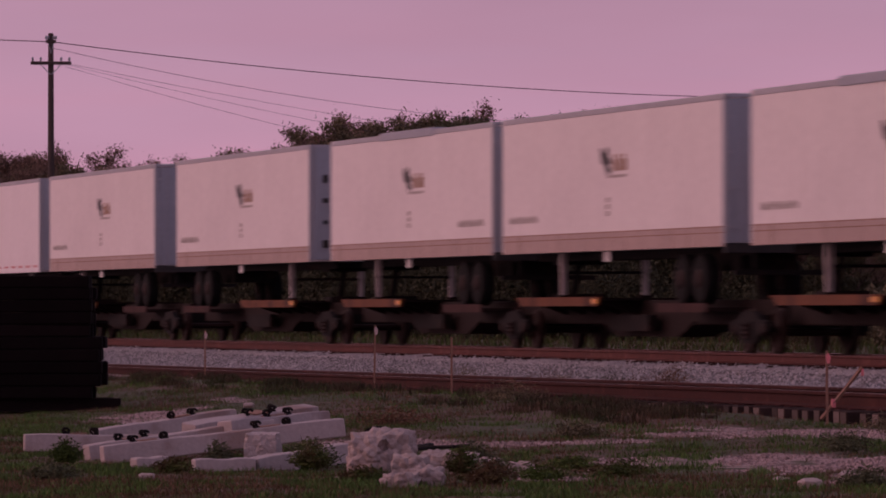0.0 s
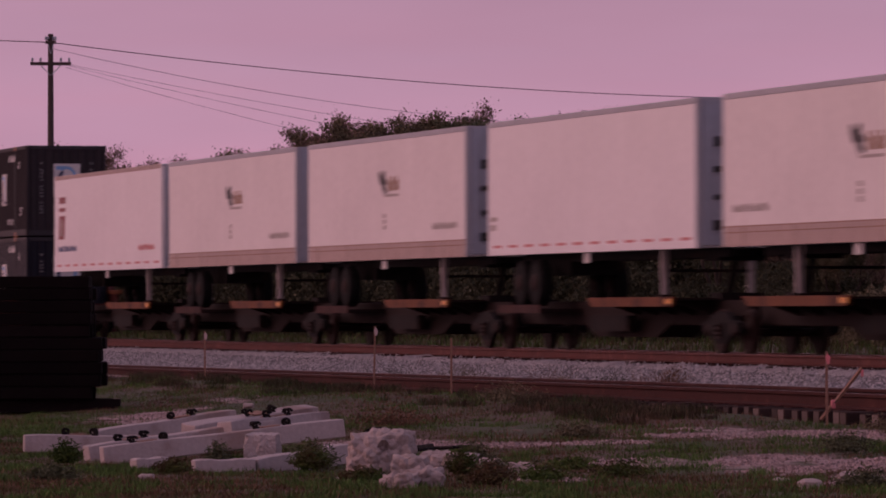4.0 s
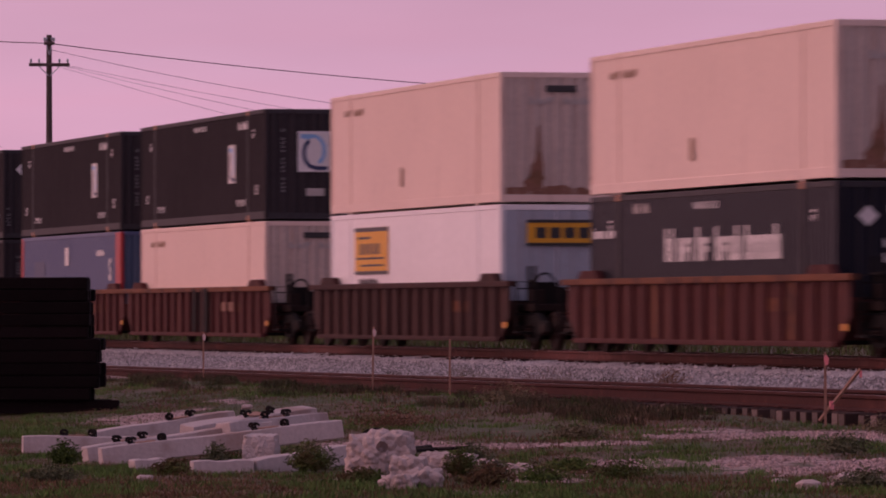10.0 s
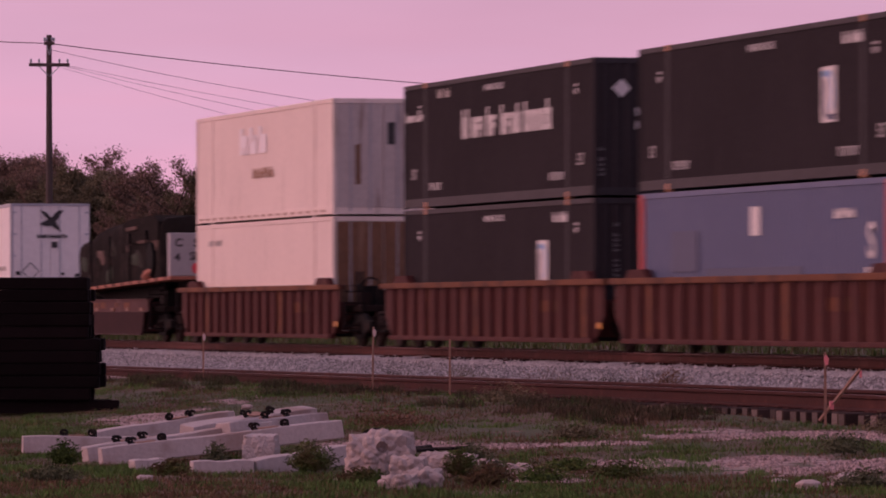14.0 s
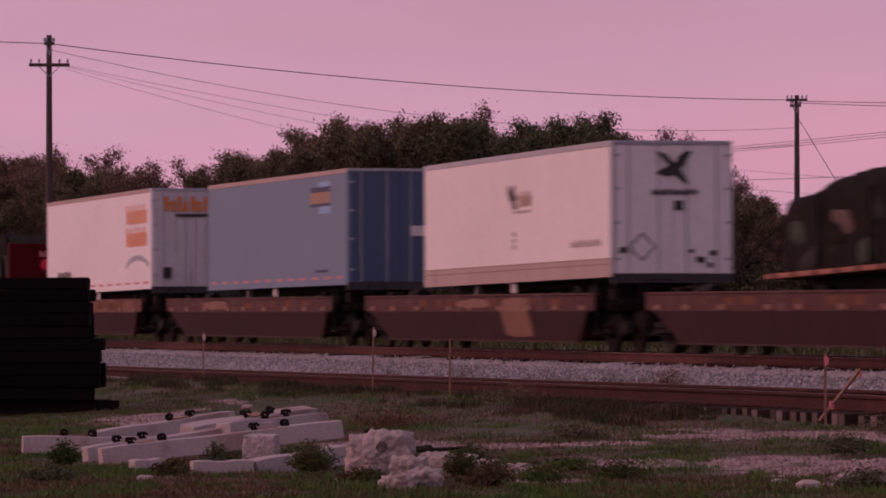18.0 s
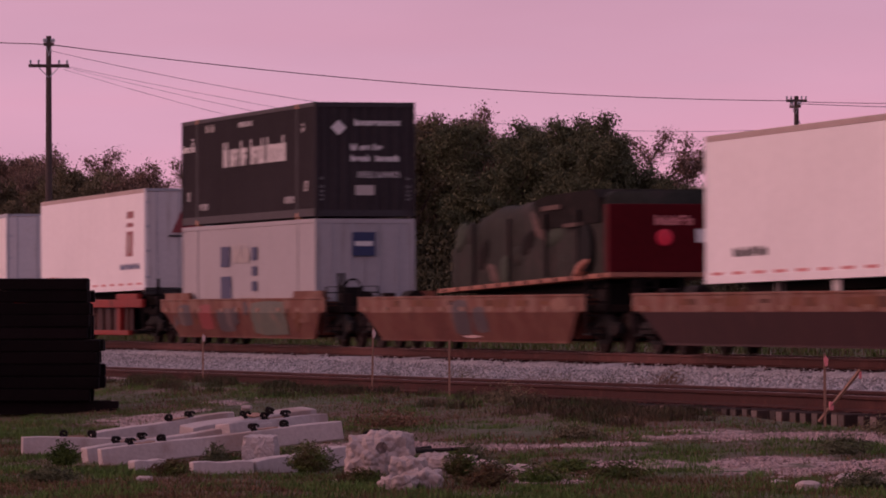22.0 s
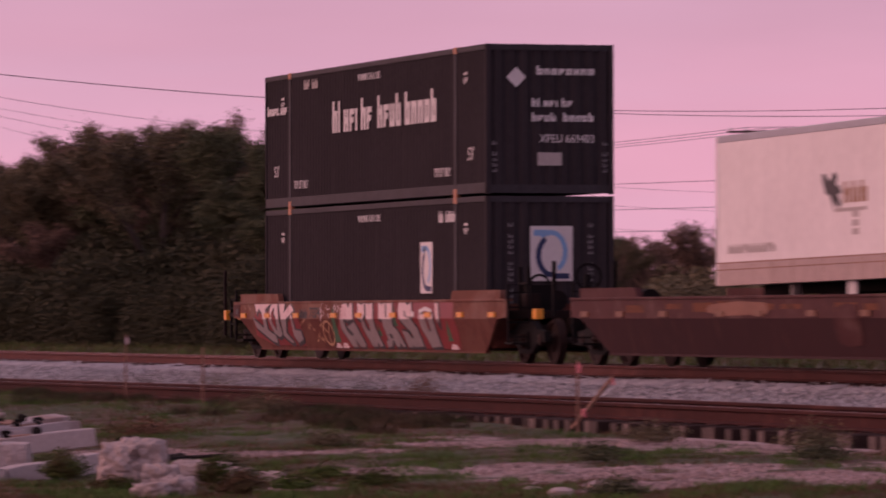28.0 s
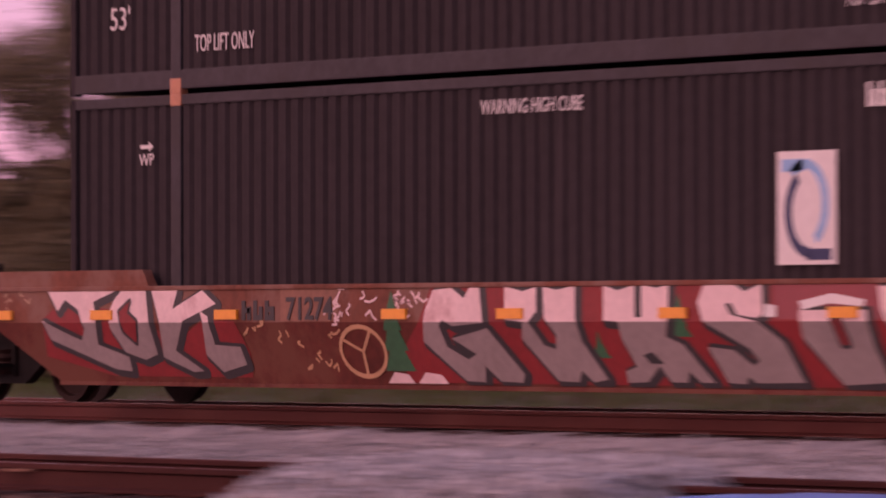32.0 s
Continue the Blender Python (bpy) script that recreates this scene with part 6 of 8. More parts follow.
letters("71274", 0.31, M["ink"], last, on_side(-3.34, 0.985, -1.510), 0.008, 1.05)
part("reporting_mark", word_bars("OOO", -4.55, 0.88, 0.2, 0.62, -1.503), M["ink"], last)
part("pocket_plate", soft_box(-9.98, -9.43, -1.512, -1.49, 0.92, 1.18, 0.01), M["maroon_band"], last, "paler square plate")
# the dark inside of the pocket is a black plate, with no recess behind
part("pocket", boxes((-9.74, -9.56, -1.518, -1.505, 0.97, 1.09)), M["ink"], last, "black plate drawn as a shaded square pocket")
# end-of-train device and hand brake stand
dev = part("marker_bracket", boxes((-11.16, -11.10, -1.42, -1.36, 0.50, 1.95), (-11.16, -10.2, -1.40, -1.36, 0.95, 1.0)), M["spine"], last)
part("amber_lamp_box", soft_box(-11.02, -10.82, -1.46, -1.32, 0.84, 1.06, 0.02), M["reflector"], dev, "amber marker box")
part("step", boxes((-11.3, -10.9, -1.05, -0.6, 0.50, 0.54)), M["black"], last)
for x in (10.75, -10.75):
    part("amber_tag", soft_box(x - 0.12, x + 0.12, -1.2, -1.05, 0.85, 1.05, 0.02), M["reflector"], last)
part("handbrake_wheel", arc_band(bmesh.new(), 0.0, 0.0, 0.27, 0.27, 0.05, 0, 360, lambda a, b, e: (10.4 + e, a, 1.65 + b), 20), M["black"], last)
part("handbrake_stand", boxes((10.3, 10.4, -0.06, 0.06, 0.9, 1.7)), M["black"], last)
part("upright", boxes((10.3, 10.38, 0.5, 0.56, 0.9, 1.95)), M["black"], last)
part("upright", boxes((10.3, 10.38, -0.7, -0.64, 0.9, 1.95)), M["black"], last)
for k in range(4):
    part("step_iron", boxes((-10.6, -10.15, -1.40, -1.36, 0.74 + 0.18 * k, 0.77 + 0.18 * k)), M["black"], last)
part("end_post", boxes((-10.22, -10.17, -1.41, -1.36, 0.45, 1.4)), M["black"], last)
part("end_post", boxes((-10.64, -10.59, -1.41, -1.36, 0.45, 1.32)), M["black"], last)
# ---------- the ground ----------
def ground_z(x, y):
    """Height of the open ground: nearly flat, rising a little to the tracks."""
    z = 0.04 * noise.noise(Vector((x * 0.22, y * 0.22, 0.0))) + 0.025 * noise.noise(Vector((x * 0.9, y * 0.9, 3.0)))
    fade = smooth01(4, 9, y) * (1 - smooth01(60, 120, y))
    lift = (0.18 + 0.12 * smooth01(-62, -80, x)) * smooth01(13.5, 20.4, y)
    lift *= 1 - smooth01(21.2, 22.3, y)
    back = 0.33 * smooth01(36, 41, y)
    return z * fade * (1 - smooth01(21.2, 22.3, y) * (1 - smooth01(37, 40, y))) + lift + back


# bare dirt: bearing from the camera, distance, half width across, half depth, strength
BARE = ((76.05, 63.5, 0.75, 1.6, 1.0), (75.35, 61.5, 0.8, 1.1, 1.0), (74.6, 60.3, 0.7, 0.9, 0.9), (73.9, 60.5, 0.6, 0.9, 0.6), (72.9, 63.0, 0.9, 2.2, 0.85), (72.0, 62.0, 0.9, 2.4, 1.0), (71.2, 61.0, 0.9, 2.4, 1.0), (72.3, 54.5, 0.8, 1.5, 0.85),
        (71.5, 52.5, 0.9, 1.9, 1.0), (71.0, 49.3, 0.7, 1.2, 1.0), (73.6, 55.0, 0.5, 1.2, 0.6), (74.9, 53.5, 0.55, 1.8, 0.8), (74.45, 51.5, 0.5, 1.6, 0.7), (75.5, 55.5, 0.4, 1.6, 0.8), (75.9, 53.0, 0.4, 1.4, 0.6), (78.75, 107, 0.5, 3.0, 0.7), (77.9, 104, 0.35, 4.0, 0.8),
        (78.4, 78, 0.9, 2.2, 0.7), (77.55, 83, 0.4, 2.0, 0.6), (70.3, 62, 1.0, 3.0, 0.9), (69.4, 58.5, 1.1, 2.2, 0.9), (68.6, 60.5, 1.2, 2.4, 0.8), (67.4, 57.0, 1.2, 2.0, 0.9), (70.4, 52, 0.8, 2.0, 0.9), (69.2, 50, 0.9, 2.0, 0.8), (68.0, 51.5, 0.9, 1.8, 0.9), (66.6, 52.0, 1.0, 1.8, 0.9),
        (65.4, 54.0, 1.2, 1.6, 0.8), (64.2, 49.5, 1.4, 1.6, 0.9), (62.8, 47.0, 1.4, 1.5, 0.7), (61.4, 45.0, 1.2, 1.4, 0.8), (59.5, 43.0, 1.2, 1.3, 0.7))


def clump(x, y, s, seed):
    """Patchiness drawn out along the view's depth."""
    return noise.noise(Vector(((0.251 * y - 0.968 * x) * s * 0.4, (0.251 * x + 0.968 * y) * s * 1.3, seed)))


BARE_AT = [(-d * math.sin(radians(a)), d * math.cos(radians(a)), math.sin(radians(a)), math.cos(radians(a)), w, dep, k) for a, d, w, dep, k in BARE]


BARE_CELL = collections.defaultdict(list)
for row in BARE_AT:
    for i in range(-2, 3):
        for j in range(-2, 3):
            BARE_CELL[int(-row[0]) // 4 + i, int(row[1]) // 4 + j].append(row)


def bareness(x, y):
    """How far the turf is worn off, from 0 to 1, with ragged edges."""
    b = 0.0
    for cx, cy, sa, ca, w, dep, k in BARE_CELL[int(-x) // 4, int(y) // 4]:
        ux, uy = x - cx, y - cy
        r = math.hypot((ux * ca + uy * sa) / w, (-ux * sa + uy * ca) / dep)
        b = max(b, k * (1.25 - r))
    if b <= 0:
        return max(0.0, 0.25 * clump(x, y, 1.5, 5.0))
    return max(0.0, min(1.0, b + 0.75 * clump(x, y, 1.7, 5.0) + 0.75 * clump(x, y, 4.5, 8.0)))


GRID_X, GRID_Y, GRID_S, GRID_I, GRID_J = -126.0, 5.0, 0.2, 545, 88


def field(fn):
    """A quantity of the open ground, worked out once on a grid."""
    return np.array([[fn(GRID_X + GRID_S * i, GRID_Y + GRID_S * j) for j in range(GRID_J)] for i in range(GRID_I)])


def at(values, x, y):
    """The gridded quantity at arrays of places."""
    u, v = np.clip((x - GRID_X) / GRID_S, 0, GRID_I - 1.001), np.clip((y - GRID_Y) / GRID_S, 0, GRID_J - 1.001)
    i, j = u.astype(int), v.astype(int)
    u, v = u - i, v - j
    return (values[i, j] * (1 - u) + values[i + 1, j] * u) * (1 - v) + (values[i, j + 1] * (1 - u) + values[i + 1, j + 1] * u) * v


WORN, RISE = field(bareness), field(ground_z)


def sow(rg, count, place, accept):
    """count places on the ground that the rule accepts."""
    got, have = [], 0
    while have < count:
        x, y = place(rg, 4 * count)
        ok = accept(rg, x, y)
        x, y = x[ok], y[ok]
        got.append(np.stack((x, y, at(RISE, x, y)), -1))
        have += len(x)
    return np.concatenate(got)[:count]


def wedge(rg, n):
    d = 41 + 80 * rg.rand(n) ** 1.4
    a = np.radians(80.5 - 27 * rg.rand(n) ** 1.25)
    return -d * np.sin(a), d * np.cos(a)


setting_ground = bmesh.new()
xs = [-6000, -3000, -1500, -900, -600, -450, -350] + [-300 + 4 * i for i in range(25)] + [-200 + 1.0 * i for i in range(70)] + [-130 + 0.5 * i for i in range(100)] + [-80 + 0.2 * i for i in range(240)] + [-32 + 0.5 * i for i in range(26)] + [-19 + 2 * i for i in range(20)] + [40, 80, 200, 600, 2000, 6000]
ys = [-6000, -2000, -600, -200, -60, -20, 0, 4] + [6 + 0.25 * i for i in range(77)] + [25.5, 27, 29, 31, 33, 35, 37, 39, 41, 44, 48, 54, 60, 70, 90, 130, 200, 400, 900, 2500, 6000]
rows = [[setting_ground.verts.new((x, y, ground_z(x, y))) for y in ys] for x in xs]
for a, b in zip(rows, rows[1:]):
    for j in range(len(ys) - 1):
        setting_ground.faces.new((a[j], b[j], b[j + 1], a[j + 1]))


def ground_material():
    """Thin turf over pale limestone dirt, with bare gravelly patches."""
    m = material("rough_turf", (0.048, 0.058, 0.020), 0.9, vary=0.35, grain=(0.8, 9), bump=0.5)
    n, l = m.node_tree.nodes, m.node_tree.links
    b = n["Principled BSDF"]
    old = b.inputs["Base Color"].links[0].from_socket
    tc = n.new("ShaderNodeTexCoord")

    def patches(scale, lo, hi, detail=7.0, stretch=(1, 1, 1)):
        mp = n.new("ShaderNodeMapping")
        mp.inputs["Scale"].default_value = stretch
        l.new(tc.outputs["Object"], mp.inputs["Vector"])
        t = n.new("ShaderNodeTexNoise")
        t.inputs["Scale"].default_value, t.inputs["Detail"].default_value, t.inputs["Roughness"].default_value = scale, detail, 0.62
        l.new(mp.outputs["Vector"], t.inputs["Vector"])
        r = n.new("ShaderNodeMapRange")
        r.interpolation_type = "SMOOTHSTEP"
        r.inputs["From Min"].default_value, r.inputs["From Max"].default_value = lo, hi
        l.new(t.outputs["Fac"], r.inputs["Value"])
        return r.outputs["Result"]

    def mix(a, colour, fac):
        k = n.new("ShaderNodeMix")
        k.data_type = "RGBA"
        k.inputs["B"].default_value = (*colour, 1)
        l.new(fac, k.inputs["Factor"]), l.new(a, k.inputs["A"])
        return k.outputs["Result"]

    worn = n.new("ShaderNodeAttribute")
    worn.attribute_name = "worn"
    edge = n.new("ShaderNodeMapRange")
    edge.interpolation_type = "SMOOTHSTEP"
    edge.inputs["From Min"].default_value, edge.inputs["From Max"].default_value = 0.18, 0.50
    l.new(worn.outputs["Fac"], edge.inputs["Value"])
    c = mix(old, (0.085, 0.046, 0.028), patches(0.9, 0.44, 0.60, 7.0, (0.16, 0.8, 1)))
    c = mix(c, (0.36, 0.265, 0.25), edge.outputs["Result"])
    c = mix(c, (0.15, 0.095, 0.075), patches(3.1, 0.56, 0.66, 9.0, (0.4, 1.2, 1)))
    l.new(c, b.inputs["Base Color"])
    return m


M["turf"] = ground_material()
ground = part("ground", setting_ground, M["turf"])
worn_at = ground.data.attributes.new("worn", "FLOAT", "POINT")
worn_at.data.foreach_set("value", [w if -125 < v.co.x < -20 and 6 < v.co.y < 21.5 else 0.0 for v, w in zip(ground.data.vertices, at(WORN, np.array([v.co.x for v in ground.data.vertices]), np.array([v.co.y for v in ground.data.vertices])))])
setting(ground, "rough grass over pale gravelly dirt beside the tracks", "ground")

# ---------- tracks ----------
RAIL_PROFILE = [(-0.076, 0.0), (0.076, 0.0), (0.076, 0.012), (0.012, 0.035), (0.010, 0.135), (0.036, 0.148), (0.036, 0.180), (0.028, 0.186), (-0.028, 0.186), (-0.036, 0.180), (-0.036, 0.148), (-0.010, 0.135), (-0.012, 0.035), (-0.076, 0.012)]


def grade(x, falls):
    """The unused track runs gently downhill along its far stretch."""
    return -0.0024 * min(140.0, max(0.0, -68.0 - x)) if falls else 0.0


def rail(parent, y, z, shiny):
    bm = bmesh.new()
    xs2 = [-2500, -800] + [-400 + 4 * i for i in range(120)] + [300, 1500]
    rings = [[bm.verts.new((x, y + a, z + grade(x, not shiny) - 0.186 + b)) for a, b in RAIL_PROFILE] for x in xs2]
    for p, q in zip(rings, rings[1:]):
        for i in range(len(RAIL_PROFILE)):
            j = (i + 1) % len(RAIL_PROFILE)
            bm.faces.new((p[i], q[i], q[j], p[j]))
    bm.faces.new(rings[0])
    bm.faces.new(rings[-1][::-1])
    r = part("rail", bm, M["rail" if shiny else "oldrail"], parent)
    bm = bmesh.new()
    rings = [[bm.verts.new((x, y + a, z + grade(x, not shiny) + b)) for a, b in ((-0.026, -0.0005), (0.026, -0.0005), (0.026, 0.0025), (-0.026, 0.0025))] for x in xs2]
    for p, q in zip(rings, rings[1:]):
        for i in range(4):
            bm.faces.new((p[i], q[i], q[(i + 1) % 4], p[(i + 1) % 4]))
    part("rail_head", bm, M["tread"] if shiny else M["railhead"], r)
    return r


def track(label, y_near, z, shiny, tie_mat, near_x, seed):
    t = setting(new("track"), label, "track")
    for y in (y_near, y_near + 1.505):
        rail(t, y, z, shiny)
    mid = y_near + 0.75
    rng = random.Random(seed)
    top = z - 0.196
    bm = boxes((-0.115, 0.115, -1.30, 1.30, -0.18, 0.0))
    bmesh.ops.bevel(bm, geom=bm.edges[:], offset=0.012, segments=1, affect="EDGES")
    bm.normal_update()
    # weathered grain on the glow-side ends only, painted paler as if lit
    for f in bm.faces:
        f.material_index = 1 if f.normal.y < -0.9 and near_x[2] else 0
    first = part("tie", bm, tie_mat, t)
    first.data.materials.append(M["lit_endgrain"])
    pb = boxes((-0.09, 0.09, -0.15, 0.15, 0.0, 0.012))
    plate_me = bpy.data.meshes.new("tie_plate")
    pb.to_mesh(plate_me)
    plate_me.materials.append(M["oldrail"])
    rest = bmesh.new()
    count = 0
    for i in range(800):
        x = -340 + i * 0.508
        m = pose(x + rng.uniform(-0.04, 0.04), mid + rng.uniform(-0.07, 0.07), top + grade(x, not shiny) + rng.uniform(-0.012, 0.006), 0, 0, rng.uniform(-1.6, 1.6))
        if near_x[0] < x < near_x[1] and count < 290:
            count += 1
            if count == 1:
                first.matrix_basis = m
                tie = first
            else:
                tie = share("tie", first.data, m, t)
            if count % 1 == 0 and near_x[2]:
                share("tie_plate", plate_me, pose(0, -0.75, 0.0), tie)
        else:
            v = [rest.verts.new(m @ Vector(p)) for p in ((-0.11, -1.3, -0.18), (0.11, -1.3, -0.18), (0.11, 1.3, -0.18), (-0.11, 1.3, -0.18), (-0.11, -1.3, 0), (0.11, -1.3, 0), (0.11, 1.3, 0), (-0.11, 1.3, 0))]
            for f in ((4, 5, 6, 7), (0, 1, 5, 4), (1, 2, 6, 5), (2, 3, 7, 6), (3, 0, 4, 7)):
                rest.faces.new([v[k] for k in f])
    r = part("ties", rest, tie_mat, t)
    r["kind"] = "stuff"
    return t


NEAR_Y, NEAR_Z = 21.94, 0.502
track("main line track with rust-brown rails on timber ties in grey ballast", LINE_Y - 0.7525, RAIL_Z, True, M["tie"], (-172, -30, False), 1)
track("unused track with rusty rails on exposed old timber ties", NEAR_Y, NEAR_Z, False, M["oldtie"], (-150, -20, True), 2)


# ballast bed: a long bank under the main line that falls towards the unused track
BANK = ((22.6, 24.2, 26.5, 29.3, 31.2, 32.4, 33.2, 36.0, 37.0, 38.8, 40.0), (0.18, 0.20, 0.17, 0.18, 0.27, 0.33, 0.37, 0.40, 0.36, 0.2, 0.1))


def bank_z(y):
    return float(np.interp(y, *BANK))


bm = bmesh.new()
bx = [-2000, -700, -400] + [-300 + 2 * i for i in range(60)] + [-180 + 0.5 * i for i in range(330)] + [0, 40, 200, 1500]
by = [22.6 + 0.35 * i for i in range(50)]
rows = [[bm.verts.new((x, y, bank_z(y) + 0.03 * noise.noise(Vector((x * 1.3, y * 1.3, 1))) + 0.02 * noise.noise(Vector((x * 4, y * 4, 2))))) for y in by] for x in bx]
for a, b in zip(rows, rows[1:]):
    for j in range(len(by) - 1):
        bm.faces.new((a[j], b[j], b[j + 1], a[j + 1]))
bed = setting(part("ballast_bed", bm, M["ballast"], smooth=True), "grey crushed-stone ballast bed of the tracks", "ballast")


def heap_z(x, y):
    """Height of the gravel spilled in a slanting strip over the unused track."""
    mid = -29.4 - 0.95 * (y - 22.0)
    d = abs(x - mid) + 0.35 * noise.noise(Vector((x * 1.1, y * 1.1, 4)))
    return 0.08 + 0.50 * (1 - smooth01(1.5, 2.6, d)) * smooth01(18.6, 20.2, y) * (1 - 0.6 * smooth01(23.8, 25.4, y)) + 0.03 * noise.noise(Vector((x * 3, y * 3, 9)))


bm = bmesh.new()
hx = [-37.0 + 0.25 * i for i in range(57)]
hy = [18.4 + 0.25 * i for i in range(30)]
rows = [[bm.verts.new((x, y, heap_z(x, y))) for y in hy] for x in hx]
for a, b in zip(rows, rows[1:]):
    for j in range(len(hy) - 1):
        bm.faces.new((a[j], b[j], b[j + 1], a[j + 1]))
setting(part("gravel_crossing", bm, M["ballast"], smooth=True), "low heap of grey gravel spilled over the unused track", "gravel")


def scatter_stones(name, count, place, size, mat, seed):
    """Loose angular stones: squashed octahedra, each turned its own way."""
    rg = np.random.RandomState(seed)
    base = np.array([(1, 0, 0), (-1, 0, 0), (0, 1, 0), (0, -1, 0), (0, 0, 1), (0, 0, -1)], float)
    tri = np.array([(0, 2, 4), (2, 1, 4), (1, 3, 4), (3, 0, 4), (2, 0, 5), (1, 2, 5), (3, 1, 5), (0, 3, 5)])
    pts = place(rg, count)
    s = size[0] + (size[1] - size[0]) * rg.rand(count, 1) ** 2
    v = base[None] * (0.6 + 0.6 * rg.rand(count, 6, 1))
    a = rg.rand(count) * 6.283
    c, q = np.cos(a)[:, None], np.sin(a)[:, None]
    b = rg.rand(count) * 2.0
    cb, sb = np.cos(b)[:, None], np.sin(b)[:, None]
    x, y, z = v[..., 0], v[..., 1], v[..., 2] * 0.75
    y, z = y * cb - z * sb, y * sb + z * cb
    x, y = x * c - y * q, x * q + y * c
    v = np.stack((x, y, z), -1) * s[:, :, None] + pts[:, None, :]
    f = (tri[None] + 6 * np.arange(count)[:, None, None]).reshape(-1, 3)
    return from_arrays(name, v.reshape(-1, 3), f, mat)


def bank_place(rg, n):
    x, y = -24 - 156 * rg.rand(n) ** 1.3, 22.7 + 10.0 * rg.rand(n)
    return np.stack((x, y, np.interp(y, *BANK) + 0.01), -1)


def crib_place(rg, n):
    """Ballast heaped between the ends of the main line's ties."""
    x = -339.746 + 0.508 * (310 + (310 * rg.rand(n)).astype(int)) + 0.08 * rg.randn(n)
    y = 32.40 + 0.95 * rg.rand(n)
    return np.stack((x, y, np.interp(y, *BANK) + 0.06 * rg.rand(n) * (y > 32.6)), -1)


def heap_place(rg, n):
    y = 19.2 + 6.0 * rg.rand(n)
    x = -29.4 - 0.95 * (y - 22.0) + rg.uniform(-2.4, 2.4, n)
    return np.stack((x, y, np.array([heap_z(a, b) for a, b in zip(x, y)])), -1)


st = scatter_stones("ballast_stones", 150000, bank_place, (0.020, 0.052), M["stone"], 5)
tagged(st, "loose grey crushed ballast stones", "ballast", kind="stuff")
tagged(scatter_stones("crib_ballast", 16000, crib_place, (0.03, 0.07), M["stone"], 6), "ballast stones heaped between the tie ends", "ballast", kind="stuff")
tagged(scatter_stones("heap_stones", 9000, heap_place, (0.025, 0.065), M["stone"], 7), "grey stones of the gravel heap", "gravel", kind="stuff")
# dirt between the ties of the unused track, the shade of the gaps painted in as black
bm = bmesh.new()
dx = [-160 + 0.5 * i for i in range(290)]
dy = [20.95, 21.2, 21.5, 22.0, 22.7, 23.4, 23.9]
rows = [[bm.verts.new((x, y, (0.15 if 20.99 < y < 23.8 else 0.02) + grade(x, True) + 0.02 * noise.noise(Vector((x * 2.1, y * 2.1, 6))))) for y in dy] for x in dx]
for a, b in zip(rows, rows[1:]):
    for j in range(len(dy) - 1):
        bm.faces.new((a[j], b[j], b[j + 1], a[j + 1]))
setting(part("track_bed", bm, M["shaded_trackdirt"], smooth=True), "dirt between the old ties, blackened to stand for shade", "track bed")

# ballast mounds between the tie ends of the main line
vs, fs = [], []
rg = np.random.RandomState(17)
for i in range(330):
    cx = -339.746 + 0.508 * (300 + i)
    top, b0 = 0.425 + 0.015 * rg.randn(), len(vs)
    for y, k in ((32.35, 0.25), (32.55, 0.8), (32.8, 1.0), (33.25, 1.0)):
        for ox, q in ((-0.17, 0.55), (-0.08, 0.95), (0.0, 1.0), (0.08, 0.95), (0.17, 0.55)):
            vs.append((cx + ox + 0.012 * rg.randn(), y + 0.02 * rg.randn(), 0.30 + (top - 0.30) * k * q + 0.008 * rg.randn()))
    for r in range(3):
        for c in range(4):
            p = b0 + 5 * r + c
            fs.append((p, p + 1, p + 6, p + 5))
tagged(from_arrays("ballast_mounds", vs, fs, M["crest"]), "ballast heaped between the tie ends", "ballast", kind="stuff")
sheet = thing("plastic_sheet", "bright blue plastic sheet bundled beside the rail", "sheet")
bm = boxes((-26.3, -24.5, 20.75, 21.55, 0.05, 0.50))
bmesh.ops.subdivide_edges(bm, edges=bm.edges[:], cuts=5, use_grid_fill=True)
for v in bm.verts:
    v.co.z -= 0.25 * max(0, -25.95 - v.co.x) if v.co.z > 0.3 else 0
    v.co += Vector((1, 1, 0.6)) * 0.03 * noise.noise(v.co * 3.0)
part("bundle", bm, M["bluesheet"], sheet, smooth=True)


# ---------- vegetation ----------
def grass_field(name, count, place, height, width, mat, seed, label):
    """Bent blades in two joined pieces each, as one mesh."""
    rg = np.random.RandomState(seed)
    p = place(rg, count)
    h = height[0] + (height[1] - height[0]) * rg.rand(count) ** 1.6
    a = rg.rand(count) * 6.283
    dx, dy = np.cos(a), np.sin(a)
    lean = h * (0.2 + 0.6 * rg.rand(count))
    w = width * (0.6 + 0.8 * rg.rand(count))
    v = np.empty((count, 5, 3))
    nx, ny = -dy, dx
    for k, (up, ln, ww) in enumerate(((0, 0, 1), (0, 0, -1), (0.6, 0.35, -0.8), (0.6, 0.35, 0.8), (1.0, 1.0, 0))):
        v[:, k, 0] = p[:, 0] + dx * lean * ln + nx * w * ww
        v[:, k, 1] = p[:, 1] + dy * lean * ln + ny * w * ww
        v[:, k, 2] = p[:, 2] + h * up - 0.01
    i = 5 * np.arange(count)[:, None]
    quads = (i + np.array([0, 1, 2, 3])).tolist()
    tris = (i + np.array([3, 2, 4])).tolist()
    ob = from_arrays(name, v.reshape(-1, 3), quads + tris, mat)
    return tagged(ob, label, "grass", kind="stuff")


def patchy(*waves):
    """A sum of clump noises (size, seed, weight) on the ground's grid."""
    return field(lambda x, y: sum(k * clump(x, y, s, seed) for s, seed, k in waves))


